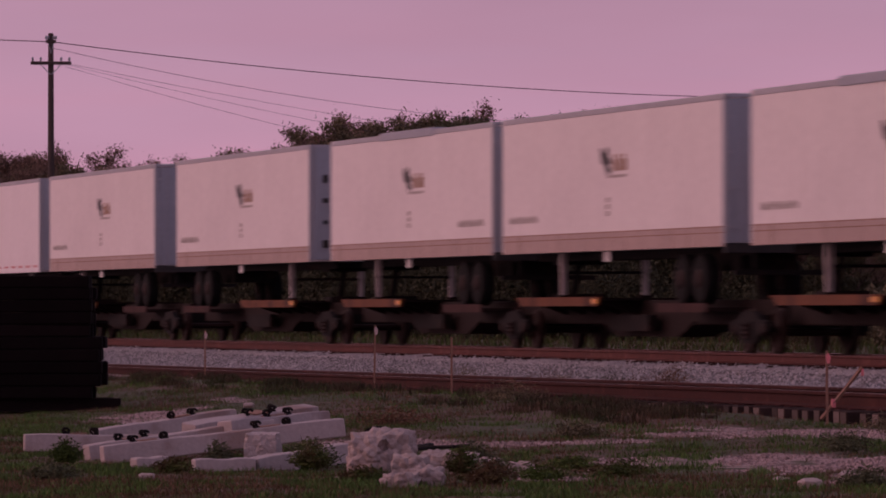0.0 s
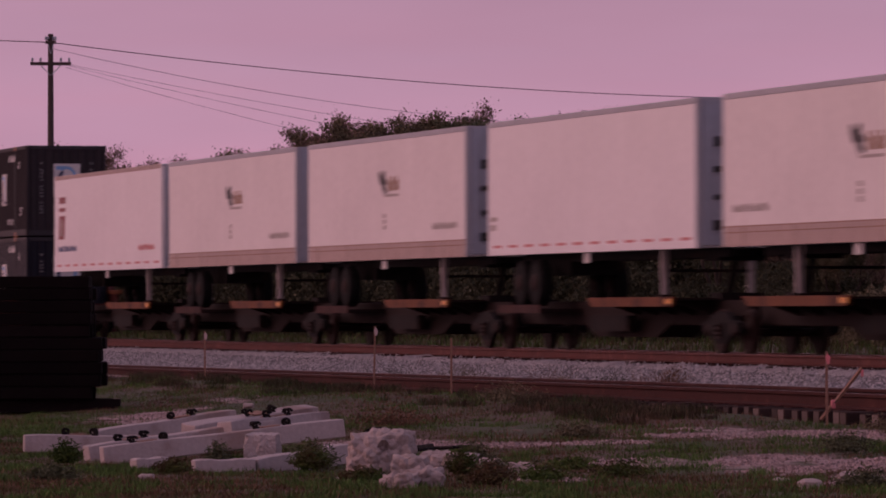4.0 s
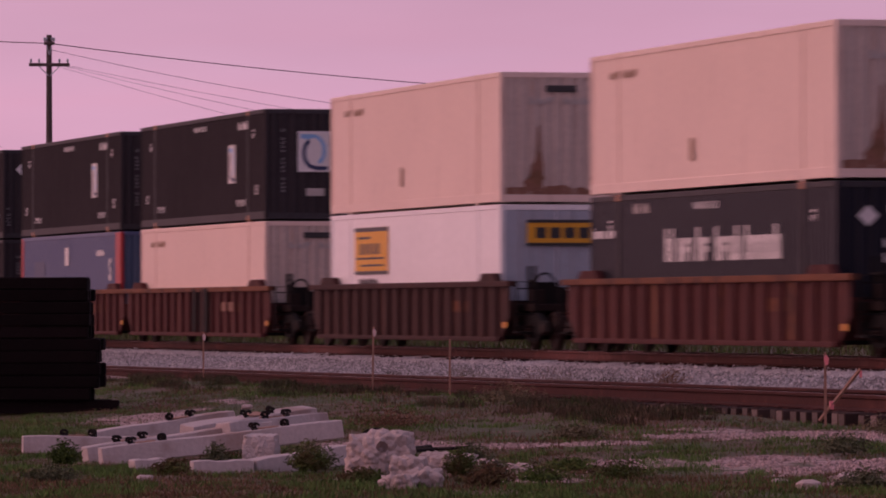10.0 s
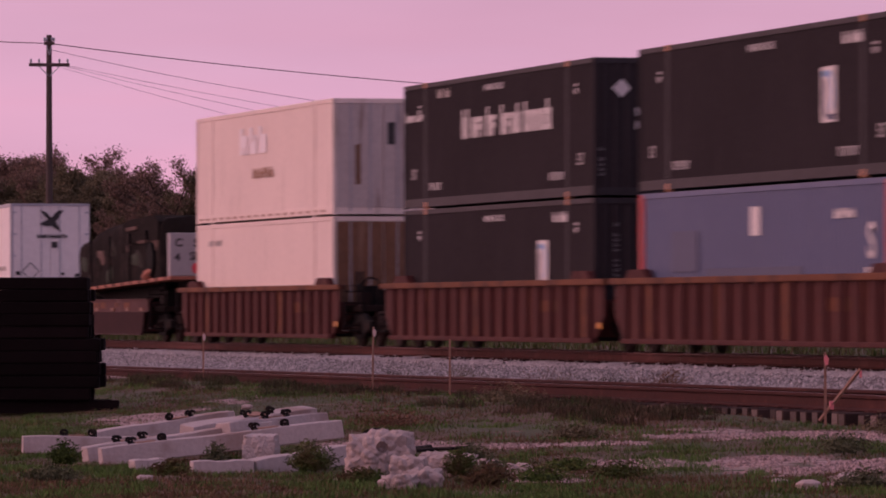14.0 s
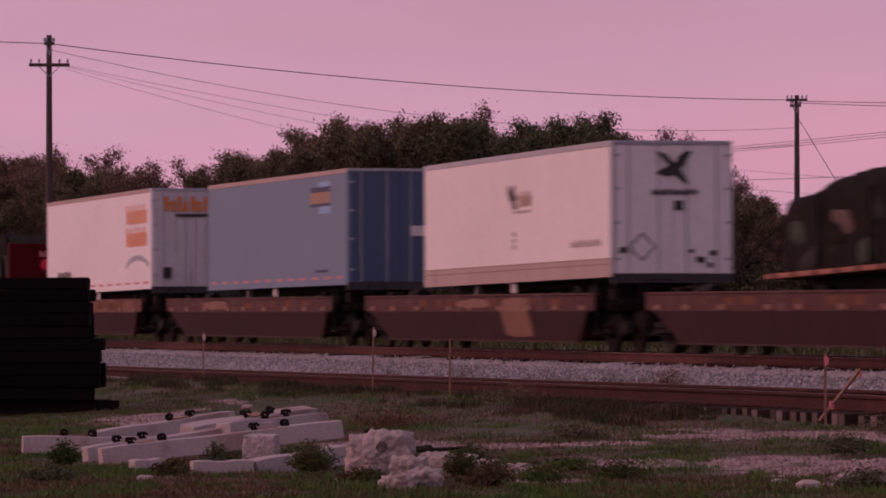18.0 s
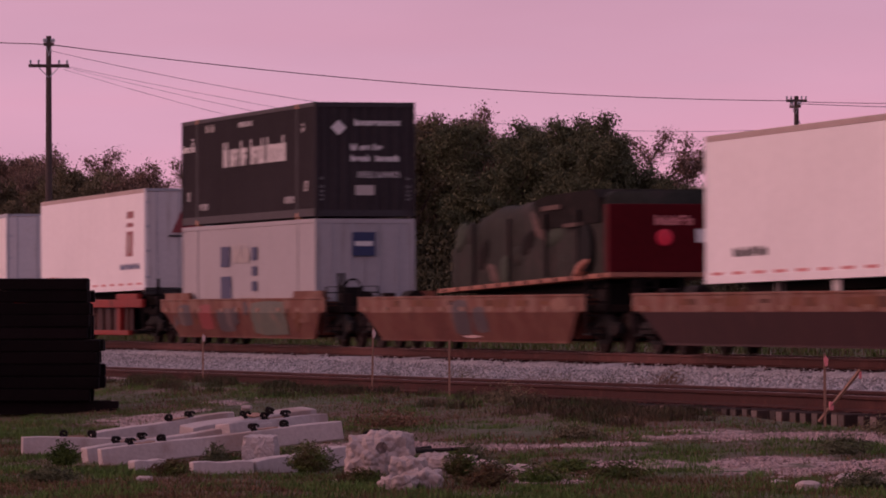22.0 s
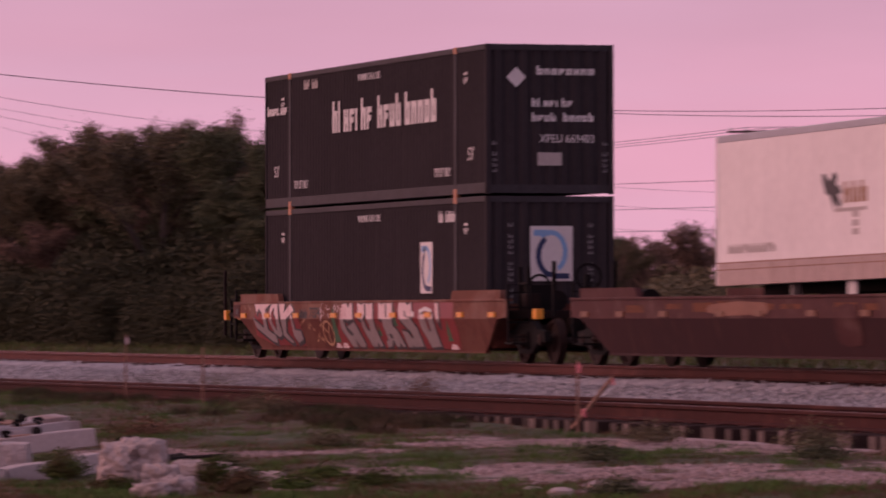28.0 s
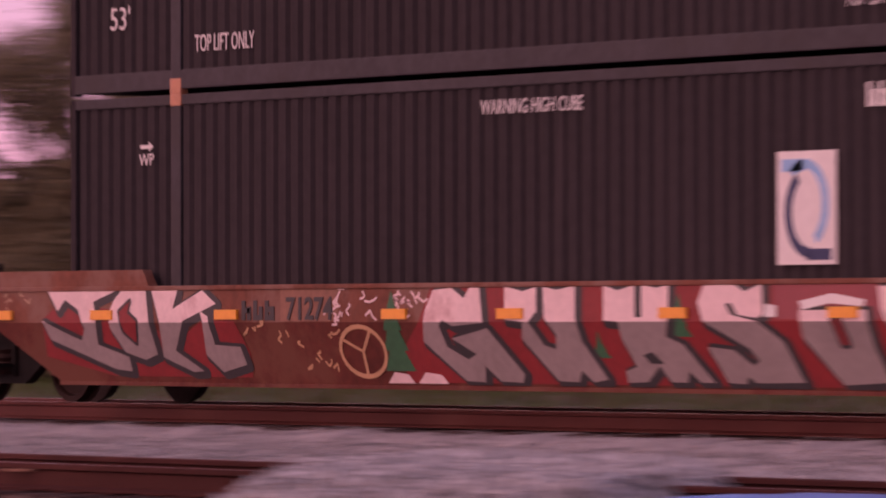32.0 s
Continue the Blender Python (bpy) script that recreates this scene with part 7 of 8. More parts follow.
TURF, TUFT, DRY, RANK = patchy((0.4, 7.0, 1.0), (1.3, 2.0, 0.5), (4.0, 3.0, 0.4)), patchy((2.6, 31.0, 1.0), (0.5, 33.0, 0.6)), patchy((0.5, 21.0, 1.0), (2.5, 22.0, 0.4)), patchy((1.6, 41.0, 1.0), (0.3, 43.0, 0.6))


def open_ground(x, y, top=21.0):
    return (y > 6.5) & (y < top)


def meadow(rg, n):
    """Thick in some places and bare in others."""
    return sow(rg, n, wedge, lambda r, x, y: open_ground(x, y) & (at(WORN, x, y) < 0.12 + 0.22 * r.rand(len(x))) & (at(TURF, x, y) > -0.60 + 0.45 * r.rand(len(x))))


def tufts(rg, n):
    """Longer blades that stand together in tussocks."""
    return sow(rg, n, wedge, lambda r, x, y: open_ground(x, y) & (at(WORN, x, y) < 0.35) & (at(TUFT, x, y) > 0.10 + 0.2 * r.rand(len(x))))


def dry(rg, n):
    return sow(rg, n, wedge, lambda r, x, y: open_ground(x, y, 21.3) & (at(WORN, x, y) < 0.25 + 0.2 * r.rand(len(x))) & (at(DRY, x, y) + 0.45 * ((np.hypot(x, y) < 51.5) & (x < -45)) > -0.12 + 0.35 * r.rand(len(x))))


def trackside(rg, n):
    """The strip of rank weeds along the unused track."""
    return sow(rg, n, lambda r, k: (-106 + 42 * r.rand(k), 18.8 + 2.2 * r.rand(k) ** 0.7), lambda r, x, y: at(RANK, x, y) > 0.08 + 0.35 * r.rand(len(x)))


def behind(rg, n):
    x, y = -40 - 260 * rg.rand(n) ** 1.2, 39 + 22 * rg.rand(n)
    return np.stack((x, y, np.array([ground_z(a, b) for a, b in zip(x, y)])), -1)


grass_field("grass", 300000, meadow, (0.010, 0.050), 0.0035, M["grass"], 11, "short uneven green grass in clumps")
grass_field("tussock_grass", 110000, tufts, (0.03, 0.095), 0.0033, M["tussock"], 14, "longer green grass in soft tussocks")
grass_field("dry_grass", 120000, dry, (0.012, 0.070), 0.0033, M["straw"], 12, "dry straw-coloured grass and weeds")
grass_field("trackside_weeds", 26000, trackside, (0.04, 0.17), 0.0045, M["rank"], 15, "dark brownish weeds along the unused track")
grass_field("verge_grass", 30000, behind, (0.1, 0.35), 0.015, M["grass"], 13, "green grass verge beyond the train")


def weed(label, x, y, r, h, mat, n, seed):
    """A low bushy weed: many stems with small leaves."""
    rg = np.random.RandomState(seed)
    vs, fs = [], []
    for _ in range(n):
        a, k = rg.rand() * 6.283, rg.rand() ** 0.6
        tx, ty, tz = x + math.cos(a) * r * k, y + math.sin(a) * r * k, h * (1 - 0.55 * k * k) * (0.5 + 0.6 * rg.rand())
        z0 = ground_z(x, y)
        f = 0.3 + 0.7 * rg.rand()
        c = Vector((x + (tx - x) * f, y + (ty - y) * f, z0 + tz * f))
        d = Vector((rg.randn(), rg.randn(), rg.randn() * 0.6)).normalized() * 0.020 * (0.6 + rg.rand())
        e = d.cross(Vector((rg.randn(), rg.randn(), rg.randn()))).normalized() * 0.007
        b = len(vs)
        vs += [tuple(c - d), tuple(c + e), tuple(c + d), tuple(c - e)]
        fs.append((b, b + 1, b + 2, b + 3))
    ob = from_arrays("weed", vs, fs, mat)
    return tagged(ob, label, "plant", "weeds by the track", "stuff")


def tree(seed, height, spread, leaf, count, bare=0.0):
    """A tapered trunk, forking limbs and a ragged crown of small leaves in clumps."""
    rng = random.Random(seed)
    ob = thing("tree", "dark leafy tree with a ragged crown behind the line", "tree", "trees behind the line")
    bm = bmesh.new()
    tips = []

    def grow(p, d, r, l, level):
        q = p + d * l
        rod(bm, p, q, r, r * 0.68, 7 if level < 2 else 5)
        if level >= 2:
            tips.append(q)
            tips.append(p + d * l * 0.5)
        if level == 4:
            return
        for _ in range(2 if level else 4):
            side = Vector((rng.uniform(-1, 1), rng.uniform(-1, 1), rng.uniform(-0.15, 0.7)))
            nd = (d * 0.75 + side * (0.75 * spread)).normalized()
            grow(q if _ < 2 else p + d * l * rng.uniform(0.55, 0.95), nd, r * 0.62, l * rng.uniform(0.62, 0.86), level + 1)

    grow(Vector((0, 0, -0.1)), Vector((rng.uniform(-0.1, 0.1), rng.uniform(-0.1, 0.1), 1)).normalized(), 0.022 * height, height * 0.30, 0)
    top = max(t.z for t in tips)
    k = height / top
    bmesh.ops.scale(bm, vec=(k, k, k), verts=bm.verts)
    part("trunk", bm, M["bark"], ob)
    rg = np.random.RandomState(seed)
    count = int(count * 3.2)
    t = np.array([tuple(v * k) for v in tips])
    pick = t[rg.randint(0, len(t), count)]
    c = pick + rg.randn(count, 3) * np.array([0.34, 0.34, 0.28]) * height * 0.075
    c[:, 2] = np.maximum(c[:, 2], 0.25)
    s = 0.024 + 0.040 * rg.rand(count, 1)
    u = rg.randn(count, 3)
    u /= np.linalg.norm(u, axis=1, keepdims=True)
    w = np.cross(u, rg.randn(count, 3))
    w /= np.linalg.norm(w, axis=1, keepdims=True)
    v = np.stack((c - u * s * 1.5, c + w * s * 0.8, c + u * s * 1.5, c - w * s * 0.8), 1).reshape(-1, 3)
    f = np.arange(4 * count).reshape(-1, 4)
    from_arrays("crown", v, f, leaf, ob)
    ob["top"] = float(np.percentile(c[:, 2], 99.7))
    return ob


def bush(seed, height, leaf, count):
    """A low thicket: many thin stems under a dense uneven leaf mass that reaches the ground."""
    ob = thing("bush", "dense dark undergrowth below the trees", "bush", "undergrowth behind the line")
    rng = random.Random(seed)
    bm = bmesh.new()
    for _ in range(16):
        a, r = rng.uniform(0, 6.283), rng.uniform(0.2, 1.8)
        rod(bm, (math.cos(a) * r * 0.4, math.sin(a) * r * 0.4, -0.05), (math.cos(a) * r * 1.2, math.sin(a) * r * 1.2, height * rng.uniform(0.6, 0.95)), 0.04, 0.012, 5)
    part("stem_cluster", bm, M["bark"], ob)
    rg = np.random.RandomState(seed)
    count = int(count * 2.9)
    a, r, z = rg.rand(count) * 6.283, rg.rand(count) ** 0.5 * 2.6, rg.rand(count)
    lump = np.array([noise.noise(Vector((math.cos(t) * 1.3 + seed, math.sin(t) * 1.3, 0))) for t in a])
    rr = r * (1 + 0.45 * lump) * np.sqrt(np.maximum(0.05, 1 - (z * 0.9) ** 2.5))
    c = np.stack((np.cos(a) * rr, np.sin(a) * rr, z * height * (1 + 0.35 * lump)), -1)
    s = 0.030 + 0.044 * rg.rand(count, 1)
    u = rg.randn(count, 3)
    u /= np.linalg.norm(u, axis=1, keepdims=True)
    w = np.cross(u, rg.randn(count, 3))
    w /= np.linalg.norm(w, axis=1, keepdims=True)
    v = np.stack((c - u * s * 1.5, c + w * s * 0.8, c + u * s * 1.5, c - w * s * 0.8), 1).reshape(-1, 3)
    from_arrays("leaves", v, np.arange(4 * count).reshape(-1, 4), leaf, ob)
    return ob


TREES = [tree(21, 10, 1.0, M["leaf2"], 11000), tree(22, 10, 0.9, M["leaf"], 13000), tree(23, 10, 1.15, M["leaf3"], 8000), tree(24, 10, 0.8, M["leaf"], 12000), tree(25, 10, 1.1, M["leaf4"], 4200), tree(26, 10, 1.0, M["leaf3"], 9000), tree(27, 10, 1.2, M["leaf4"], 3000)]
BUSHES = [bush(34, 3.0, M["leaf4"], 3600), bush(31, 3.0, M["shrub"], 5000), bush(32, 3.0, M["leaf2"], 5000), bush(33, 3.0, M["shrub"], 4600)]

# skyline of the tree row: bearing from the camera (degrees) and height of the tops (metres)
SKYLINE = ((81.5, 11.12), (79.87, 11.83), (79.59, 11.54), (79.26, 10.97), (79.03, 10.51), (78.81, 9.28), (78.58, 8.03), (78.3, 7.75), (78.02, 7.44), (77.91, 7.93), (77.62, 9.23), (77.45, 9.49), (77.17, 9.83), (76.89, 9.6), (76.66, 9.38), (76.44, 10.18), (76.27, 9.99), (76.16, 9.42), (75.99, 10.83), (75.82, 10.98), (75.65, 10.67), (75.42, 9.61), (75.2, 9.42), (74.97, 9.61), (74.69, 9.7), (74.4, 9.32), (74.12, 9.3), (73.9, 9.37), (73.73, 8.56), (73.5, 8.39), (73.28, 7.78), (73.11, 7.17),
           (72.6, 6.0), (71.6, 4.4), (70.9, 4.0), (70.3, 5.0), (69.2, 5.4), (68.4, 6.0), (67.2, 6.6), (66.6, 7.8), (65.0, 9.1), (63.4, 9.9), (62.0, 9.2), (60.5, 8.8), (58.5, 9.0), (56, 9.4), (53, 9.8), (48, 9.6), (44, 9.6))


def skyline(az):
    for (a, p), (b, q) in zip(SKYLINE, SKYLINE[1:]):
        if b <= az <= a:
            return q + (p - q) * (az - b) / (a - b)
    return 9.0


rng = random.Random(99)
used = {}


def plant(proto, x, y, s, turn, squash=1.0):
    m = pose(x, y, ground_z(x, y) - 0.05, 0, 0, turn)
    if used.get(proto.name):
        ob = copy_thing(proto, m)
    else:
        used[proto.name] = True
        proto.matrix_basis = m
        ob = proto
    if proto.get("top"):
        # trees stand as high as the skyline asks at their own bearing and distance
        s *= skyline(math.degrees(math.atan2(-x, y))) / proto["top"] * y / ROW_Y
    ob.scale = (s * squash, s * squash, s)
    return ob


ROW_Y = 66.0
x = -395.0
while x < -48:
    az = math.degrees(math.atan2(-x, ROW_Y))
    hgt = skyline(az)
    kind = rng.random()
    proto = TREES[1 if kind < 0.5 else 3 if kind < 0.9 else 0] if 73.2 < az < 75.7 else TREES[(0 if kind < 0.35 else 1 if kind < 0.45 else 2 if kind < 0.7 else 5)] if az > 70.5 else TREES[4 if kind < 0.55 else 6]
    dense = 1.0 if hgt > 6 else 0.6
    plant(proto, x + rng.uniform(-0.8, 0.8), ROW_Y + rng.uniform(-2, 3), rng.uniform(0.88, 1.02), rng.uniform(0, 360), rng.uniform(0.85, 1.1))
    if az > 70.5:
        plant(TREES[rng.choice((1, 2, 3, 5))], x + rng.uniform(-2, 2), ROW_Y + 6 + rng.uniform(0, 5), rng.uniform(0.78, 0.96), rng.uniform(0, 360))
    plant(rng.choice(BUSHES[1::2] if az > 70.5 else BUSHES[:1] + BUSHES[2:3]), x + rng.uniform(-1, 1), ROW_Y - 4.5 + rng.uniform(-1.5, 1), rng.uniform(0.8, 1.25) * min(1, hgt / 8), rng.uniform(0, 360))
    plant(rng.choice(BUSHES[1::2] if az > 70.5 else BUSHES[:1] + BUSHES[2:3]), x + rng.uniform(-2, 2), ROW_Y - 0.5 + rng.uniform(-1, 1), rng.uniform(1.1, 1.6) * min(1, hgt / 8), rng.uniform(0, 360))
    x += rng.uniform(3.4, 4.8) if az > 70 else rng.uniform(2.8, 3.8)

# low wood beyond the row, down to the horizon
vs, fs = [], []
rg = np.random.RandomState(3)
n = 26000
az = np.radians(40 + 45 * rg.rand(n))
d = 420 + 60 * rg.rand(n)
z = rg.rand(n) ** 1.2 * (5.5 + 1.2 * np.sin(az * 60) + 0.8 * np.sin(az * 173))
c = np.stack((-d * np.sin(az), d * np.cos(az), z), -1)
s = 0.45 + 0.5 * rg.rand(n, 1)
u = rg.randn(n, 3)
u /= np.linalg.norm(u, axis=1, keepdims=True)
w = np.cross(u, rg.randn(n, 3))
w /= np.linalg.norm(w, axis=1, keepdims=True)
v = np.stack((c - u * s * 1.4, c + w * s, c + u * s * 1.4, c - w * s), 1).reshape(-1, 3)
tagged(from_arrays("far_woods", v, np.arange(4 * n).reshape(-1, 4), M["leaf"]), "distant dark woods along the horizon", "woods", kind="stuff")


# ---------- utility poles and wires ----------
def utility_pole(label, x, y, top, arms, r=0.17, shaft=None):
    ob = thing("utility_pole", label, "utility pole", "utility poles")
    ob.matrix_basis = pose(x, y, ground_z(x, y) - 0.3, 0, 0, 12)
    top -= ground_z(x, y) - 0.3
    part("shaft", rod(bmesh.new(), (0, 0, 0), (0, 0, top), r * 1.25, r * 0.8, 14), shaft or M["pole"], ob)
    for z, half, turn in arms:
        arm = part("crossarm", soft_box(-half, half, -0.16, -0.04, -0.07, 0.07, 0.012), M["pole"], ob)
        arm.matrix_basis = pose(0, 0, top - z, 0, 0, turn)
        for k in (-0.9, -0.5, 0.5, 0.9):
            bm = lathe(bmesh.new(), [(0.02, -0.08), (0.06, -0.03), (0.03, 0.0), (0.06, 0.03), (0.02, 0.09)], 10)
            bmesh.ops.rotate(bm, matrix=Matrix.Rotation(radians(90), 3, "X"), verts=bm.verts)
            part("insulator", bm, M["alu"], arm).matrix_basis = pose(k * half, -0.1, 0.16)
        part("arm_brace", rod(rod(bmesh.new(), (-half * 0.5, -0.1, -0.06), (0, -0.1, -0.5), 0.02, n=6), (half * 0.5, -0.1, -0.06), (0, -0.1, -0.5), 0.02, n=6), M["alu"], arm)
    return ob


P1, P2, P3 = (-235.9, 44.2), (-285.2, 93.1), (-319.0, 117.5)
utility_pole("dark wooden utility pole with a lower crossarm and top wires", *P1, 13.1, ((0.35, 0.22, 70), (1.25, 0.85, 70)), 0.14)
utility_pole("dark wooden utility pole above the trees", *P2, 12.8, ((0.25, 0.55, 60), (0.55, 0.35, 20)), 0.15)
# the farthest shaft is coloured paler to paint in the distance haze
utility_pole("utility pole with one wide crossarm, paled by painted haze", *P3, 12.7, ((0.12, 2.2, 55),), 0.24, M["hazy_pole"])


def wire(p, q, sag, r, label="thin dark overhead wire"):
    bm = bmesh.new()
    p, q = Vector(p), Vector(q)
    tube(bm, [p.lerp(q, i / 24) - Vector((0, 0, sag * 4 * (i / 24) * (1 - i / 24))) for i in range(25)], r, 5)
    return tagged(part("overhead_wire", bm, M["wire"]), label, "wire", "overhead wires")


T1, T2, T3 = 13.0, 12.7, 12.75
wire((*P1, T1 - 0.25), (*P2, T2 - 0.15), 0.55, 0.021, "thick dark overhead cable")
wire((*P1, T1 - 0.25), (-258.0, 38.0, 14.2), 0.05, 0.021)
wire((P1[0], P1[1], T1 - 0.5), (*P2, T2 - 1.6), 1.25, 0.011)
for k, (dz, sag) in enumerate(((-1.15, 2.0), (-1.2, 2.5), (-1.3, 3.2))):
    wire((P1[0] + 0.2, P1[1] + 0.6, T1 + dz), (P2[0] - 3, P2[1] + 30, 8.5 - 0.7 * k), sag, 0.008)
for dz, ex in ((-0.2, 12.3), (-0.3, 11.8)):
    wire((*P2, T2 + dz), (-262, 112, ex), 0.3, 0.018)
wire((*P2, 10.2), (-330.0, 78.0, 10.6), 0.3, 0.014)
wire((*P2, T2 - 1.0), (P2[0] + 3.5, P2[1] + 4.0, 3.5), 0.0, 0.02, "guy wire of the pole")
for k in range(3):
    wire((P3[0] - 1.2 + 1.1 * k, P3[1] + 1.6 - 1.5 * k, T3 + 0.05), (-230, 140 - 2 * k, 13.5), 0.8, 0.016)
    wire((P3[0] - 1.2 + 1.1 * k, P3[1] + 1.6 - 1.5 * k, T3 + 0.05), (-420, 100 - 2 * k, 12.5), 0.8, 0.016)
for z in (9.0, 7.6, 6.4):
    wire((-330, 90, z), (-190, 130, z + 0.8), 0.5, 0.016)


# ---------- things on the ground before the tracks ----------
def view_point(px, py, z):
    """Where the sight line of the first view at image place (px, py) meets the height z."""
    m = aim(75.453, 0.639).to_3x3()
    half = math.tan(radians(8.84) / 2)
    way = m @ Vector(((2 * px / 1568 - 1) * half, (882 - 2 * py) / 1568 * half, -1))
    k = (z - EYE_Z) / way.z
    return Vector((way.x * k, way.y * k, z))


def concrete_tie(label, a, b, roll=0.0, clips=(0.22, 0.80)):
    """A prestressed tie, thicker at its rail seats, with spring clips left on it. a and b are its ends on the ground."""
    ob = thing("concrete_tie", label, "railway tie", "discarded concrete ties")
    a, b = Vector(a), Vector(b)
    L = (b - a).length
    bm = bmesh.new()
    rings = []
    for k, h, w in ((0, 0.180, 0.14), (0.12, 0.188, 0.14), (0.28, 0.187, 0.14), (0.42, 0.178, 0.138), (0.58, 0.178, 0.138), (0.72, 0.187, 0.14), (0.88, 0.188, 0.14), (1, 0.180, 0.14)):
        rings.append([bm.verts.new((k * L, y, z)) for y, z in ((-w, 0), (w, 0), (w * 0.86, h), (-w * 0.86, h))])
    for p, q in zip(rings, rings[1:]):
        for i in range(4):
            bm.faces.new((p[i], q[i], q[(i + 1) % 4], p[(i + 1) % 4]))
    bm.faces.new(rings[0])
    bm.faces.new(rings[-1][::-1])
    bmesh.ops.recalc_face_normals(bm, faces=bm.faces[:])
    bmesh.ops.bevel(bm, geom=[e for e in bm.edges if e.calc_face_angle(0) > 0.5], offset=0.009, segments=1, affect="EDGES")
    part("body", bm, M["concrete"], ob)
    for c in clips:
        for s in (-0.13, 0.15):
            clip = bmesh.new()
            lean = 0.5 * math.sin(37.0 * (c + s) + L)
            turns = [(0.034 * math.cos(a), 0.010 * a, 0.030 * math.sin(a)) for a in [0.45 * i for i in range(21)]]
            turns += [(turns[-1][0] + 0.03, turns[-1][1] - 0.02, turns[-1][2] - 0.02), (turns[-1][0] + 0.075, turns[-1][1] - 0.05, -0.035)]
            tube(clip, [(c * L + s + x * math.cos(lean) + y * math.sin(lean), -0.08 + y * math.cos(lean) - x * math.sin(lean), 0.218 + z) for x, y, z in turns], 0.014)
            part("spring_clip", clip, M["black"], ob, "rusty dark spring clip")
        part("seat_pad", boxes((c * L - 0.09, c * L + 0.09, -0.1, 0.1, 0.186, 0.196)), M["lath"], ob)
    x = (b - a).normalized()
    y = Vector((0, 0, 1)).cross(x).normalized()
    z = x.cross(y)
    m = Matrix((x, y, z)).transposed().to_4x4()
    m.translation = a
    ob.matrix_basis = m @ pose(0, 0, 0, roll)
    return ob


def tie_between(label, p, q, d, roll=0.0, clips=(0.22, 0.80), dd=0.0):
    """Ends given by image places at about d metres off."""
    m = aim(75.453, 0.639).to_3x3()
    half = math.tan(radians(8.84) / 2)
    ends = []
    for (px, py), dist in ((p, d), (q, d + dd)):
        way = m @ Vector(((2 * px / 1568 - 1) * half, (882 - 2 * py) / 1568 * half, -1))
        ends.append(Vector((0, 0, EYE_Z)) + way * dist)
    return concrete_tie(label, *ends, roll, clips)


tie_between("pale concrete railway tie with rusty clips on the pile", (178, 827), (604, 777), 57.0, 0, (0.19, 0.70), 0.5)
tie_between("pale concrete railway tie half behind another", (151, 825), (480, 778), 57.9, 0, (0.24,), 0.6)
tie_between("pale concrete railway tie with clips, flat on the ground", (38, 804), (318, 806), 60.3, 0, (0.34,), 0.2)
tie_between("pale concrete railway tie with clips, tilted on the heap", (165, 796), (411, 758), 61.6, 0, (0.62,), 0.6)
tie_between("pale concrete railway tie lying on others", (330, 786), (548, 752), 58.9, 6, (0.55,), 1.0)
tie_between("pale concrete railway tie behind the heap", (395, 782), (570, 764), 58.2, -4, (0.5,), 0.8)
for p, q, d, dd in (((233, 850), (292, 846), 55.2, 0.1), ((338, 852), (446, 850), 54.4, 0.1), ((446, 850), (614, 822), 54.6, 0.5)):
    tie_between("cracked piece of concrete railway tie half sunk in grass", p, q, d, 0, (), dd)


def nubby_lump(label, centre, size, seed, turn=70.0, hole=None):
    """Old aggregate concrete broken open: a blunt block studded with cobbles and pits."""
    bm = bmesh.new()
    bmesh.ops.create_icosphere(bm, subdivisions=6 if size[0] > 0.5 else 5, radius=1.0)
    o = Vector((seed, seed * 0.7, 0))
    for v in bm.verts:
        d = v.co.normalized()
        p = d.lerp(d / max(abs(d.x), abs(d.y), abs(d.z)), 0.55)
        p = Vector((p.x * size[0] / 2, p.y * size[1] / 2, p.z * size[2] / 2))
        p *= 1 + 0.22 * noise.noise(p * 4.0 + o)
        near = noise.voronoi(p * 11.0 + o)[0]
        fine = noise.voronoi(p * 24.0 - o)[0]
        p += d * (0.060 * (0.45 - near[0]) + 0.022 * (0.4 - fine[0]))
        if hole and (p - Vector(hole)).length < 0.05:
            p -= d * 0.08
        v.co = p
    low = min(v.co.z for v in bm.verts)
    for v in bm.verts:
        v.co.z -= low + 0.05
    ob = part("concrete_rubble", bm, M["rubble"])
    ob.matrix_basis = pose(*centre, 0, 0, turn)
    return tagged(ob, label, "rubble", "broken concrete")


def chunk(name, label, centre, size, seed, mat, rough=0.3, sub=3, blocky=0.75):
    """A broken lump: a sphere of faces pushed to a blocky, pitted shape."""
    bm = bmesh.new()
    bmesh.ops.create_icosphere(bm, subdivisions=min(5, sub), radius=1.0)
    for v in bm.verts:
        d = v.co.normalized()
        p = d.lerp(d / max(abs(d.x), abs(d.y), abs(d.z)), blocky)
        o = Vector((seed, seed * 0.7, 0))
        pit = max(0.0, noise.noise(p * 3.4 + o) - 0.12)
        v.co = p * (1 + rough * (0.5 * noise.noise(p * 1.4 + o) + 0.3 * noise.noise(p * 3.2 - o) + 0.26 * noise.noise(p * 7.0 + o) + 0.2 * noise.noise(p * 15.0 + o)) - rough * 0.7 * pit)
    bmesh.ops.scale(bm, vec=(size[0] / 2, size[1] / 2, size[2] / 2), verts=bm.verts)
    lowest = min(v.co.z for v in bm.verts)
    for v in bm.verts:
        v.co.z -= lowest + 0.04
    ob = part(name, bm, mat)
    ob.matrix_basis = pose(*centre, 0, 0, 70)
    return tagged(ob, label, "rubble", "broken concrete")


def on_ground(px, py):
    p = view_point(px, py, 0.0)
    for _ in range(3):
        p = view_point(px, py, ground_z(p.x, p.y))
    return p


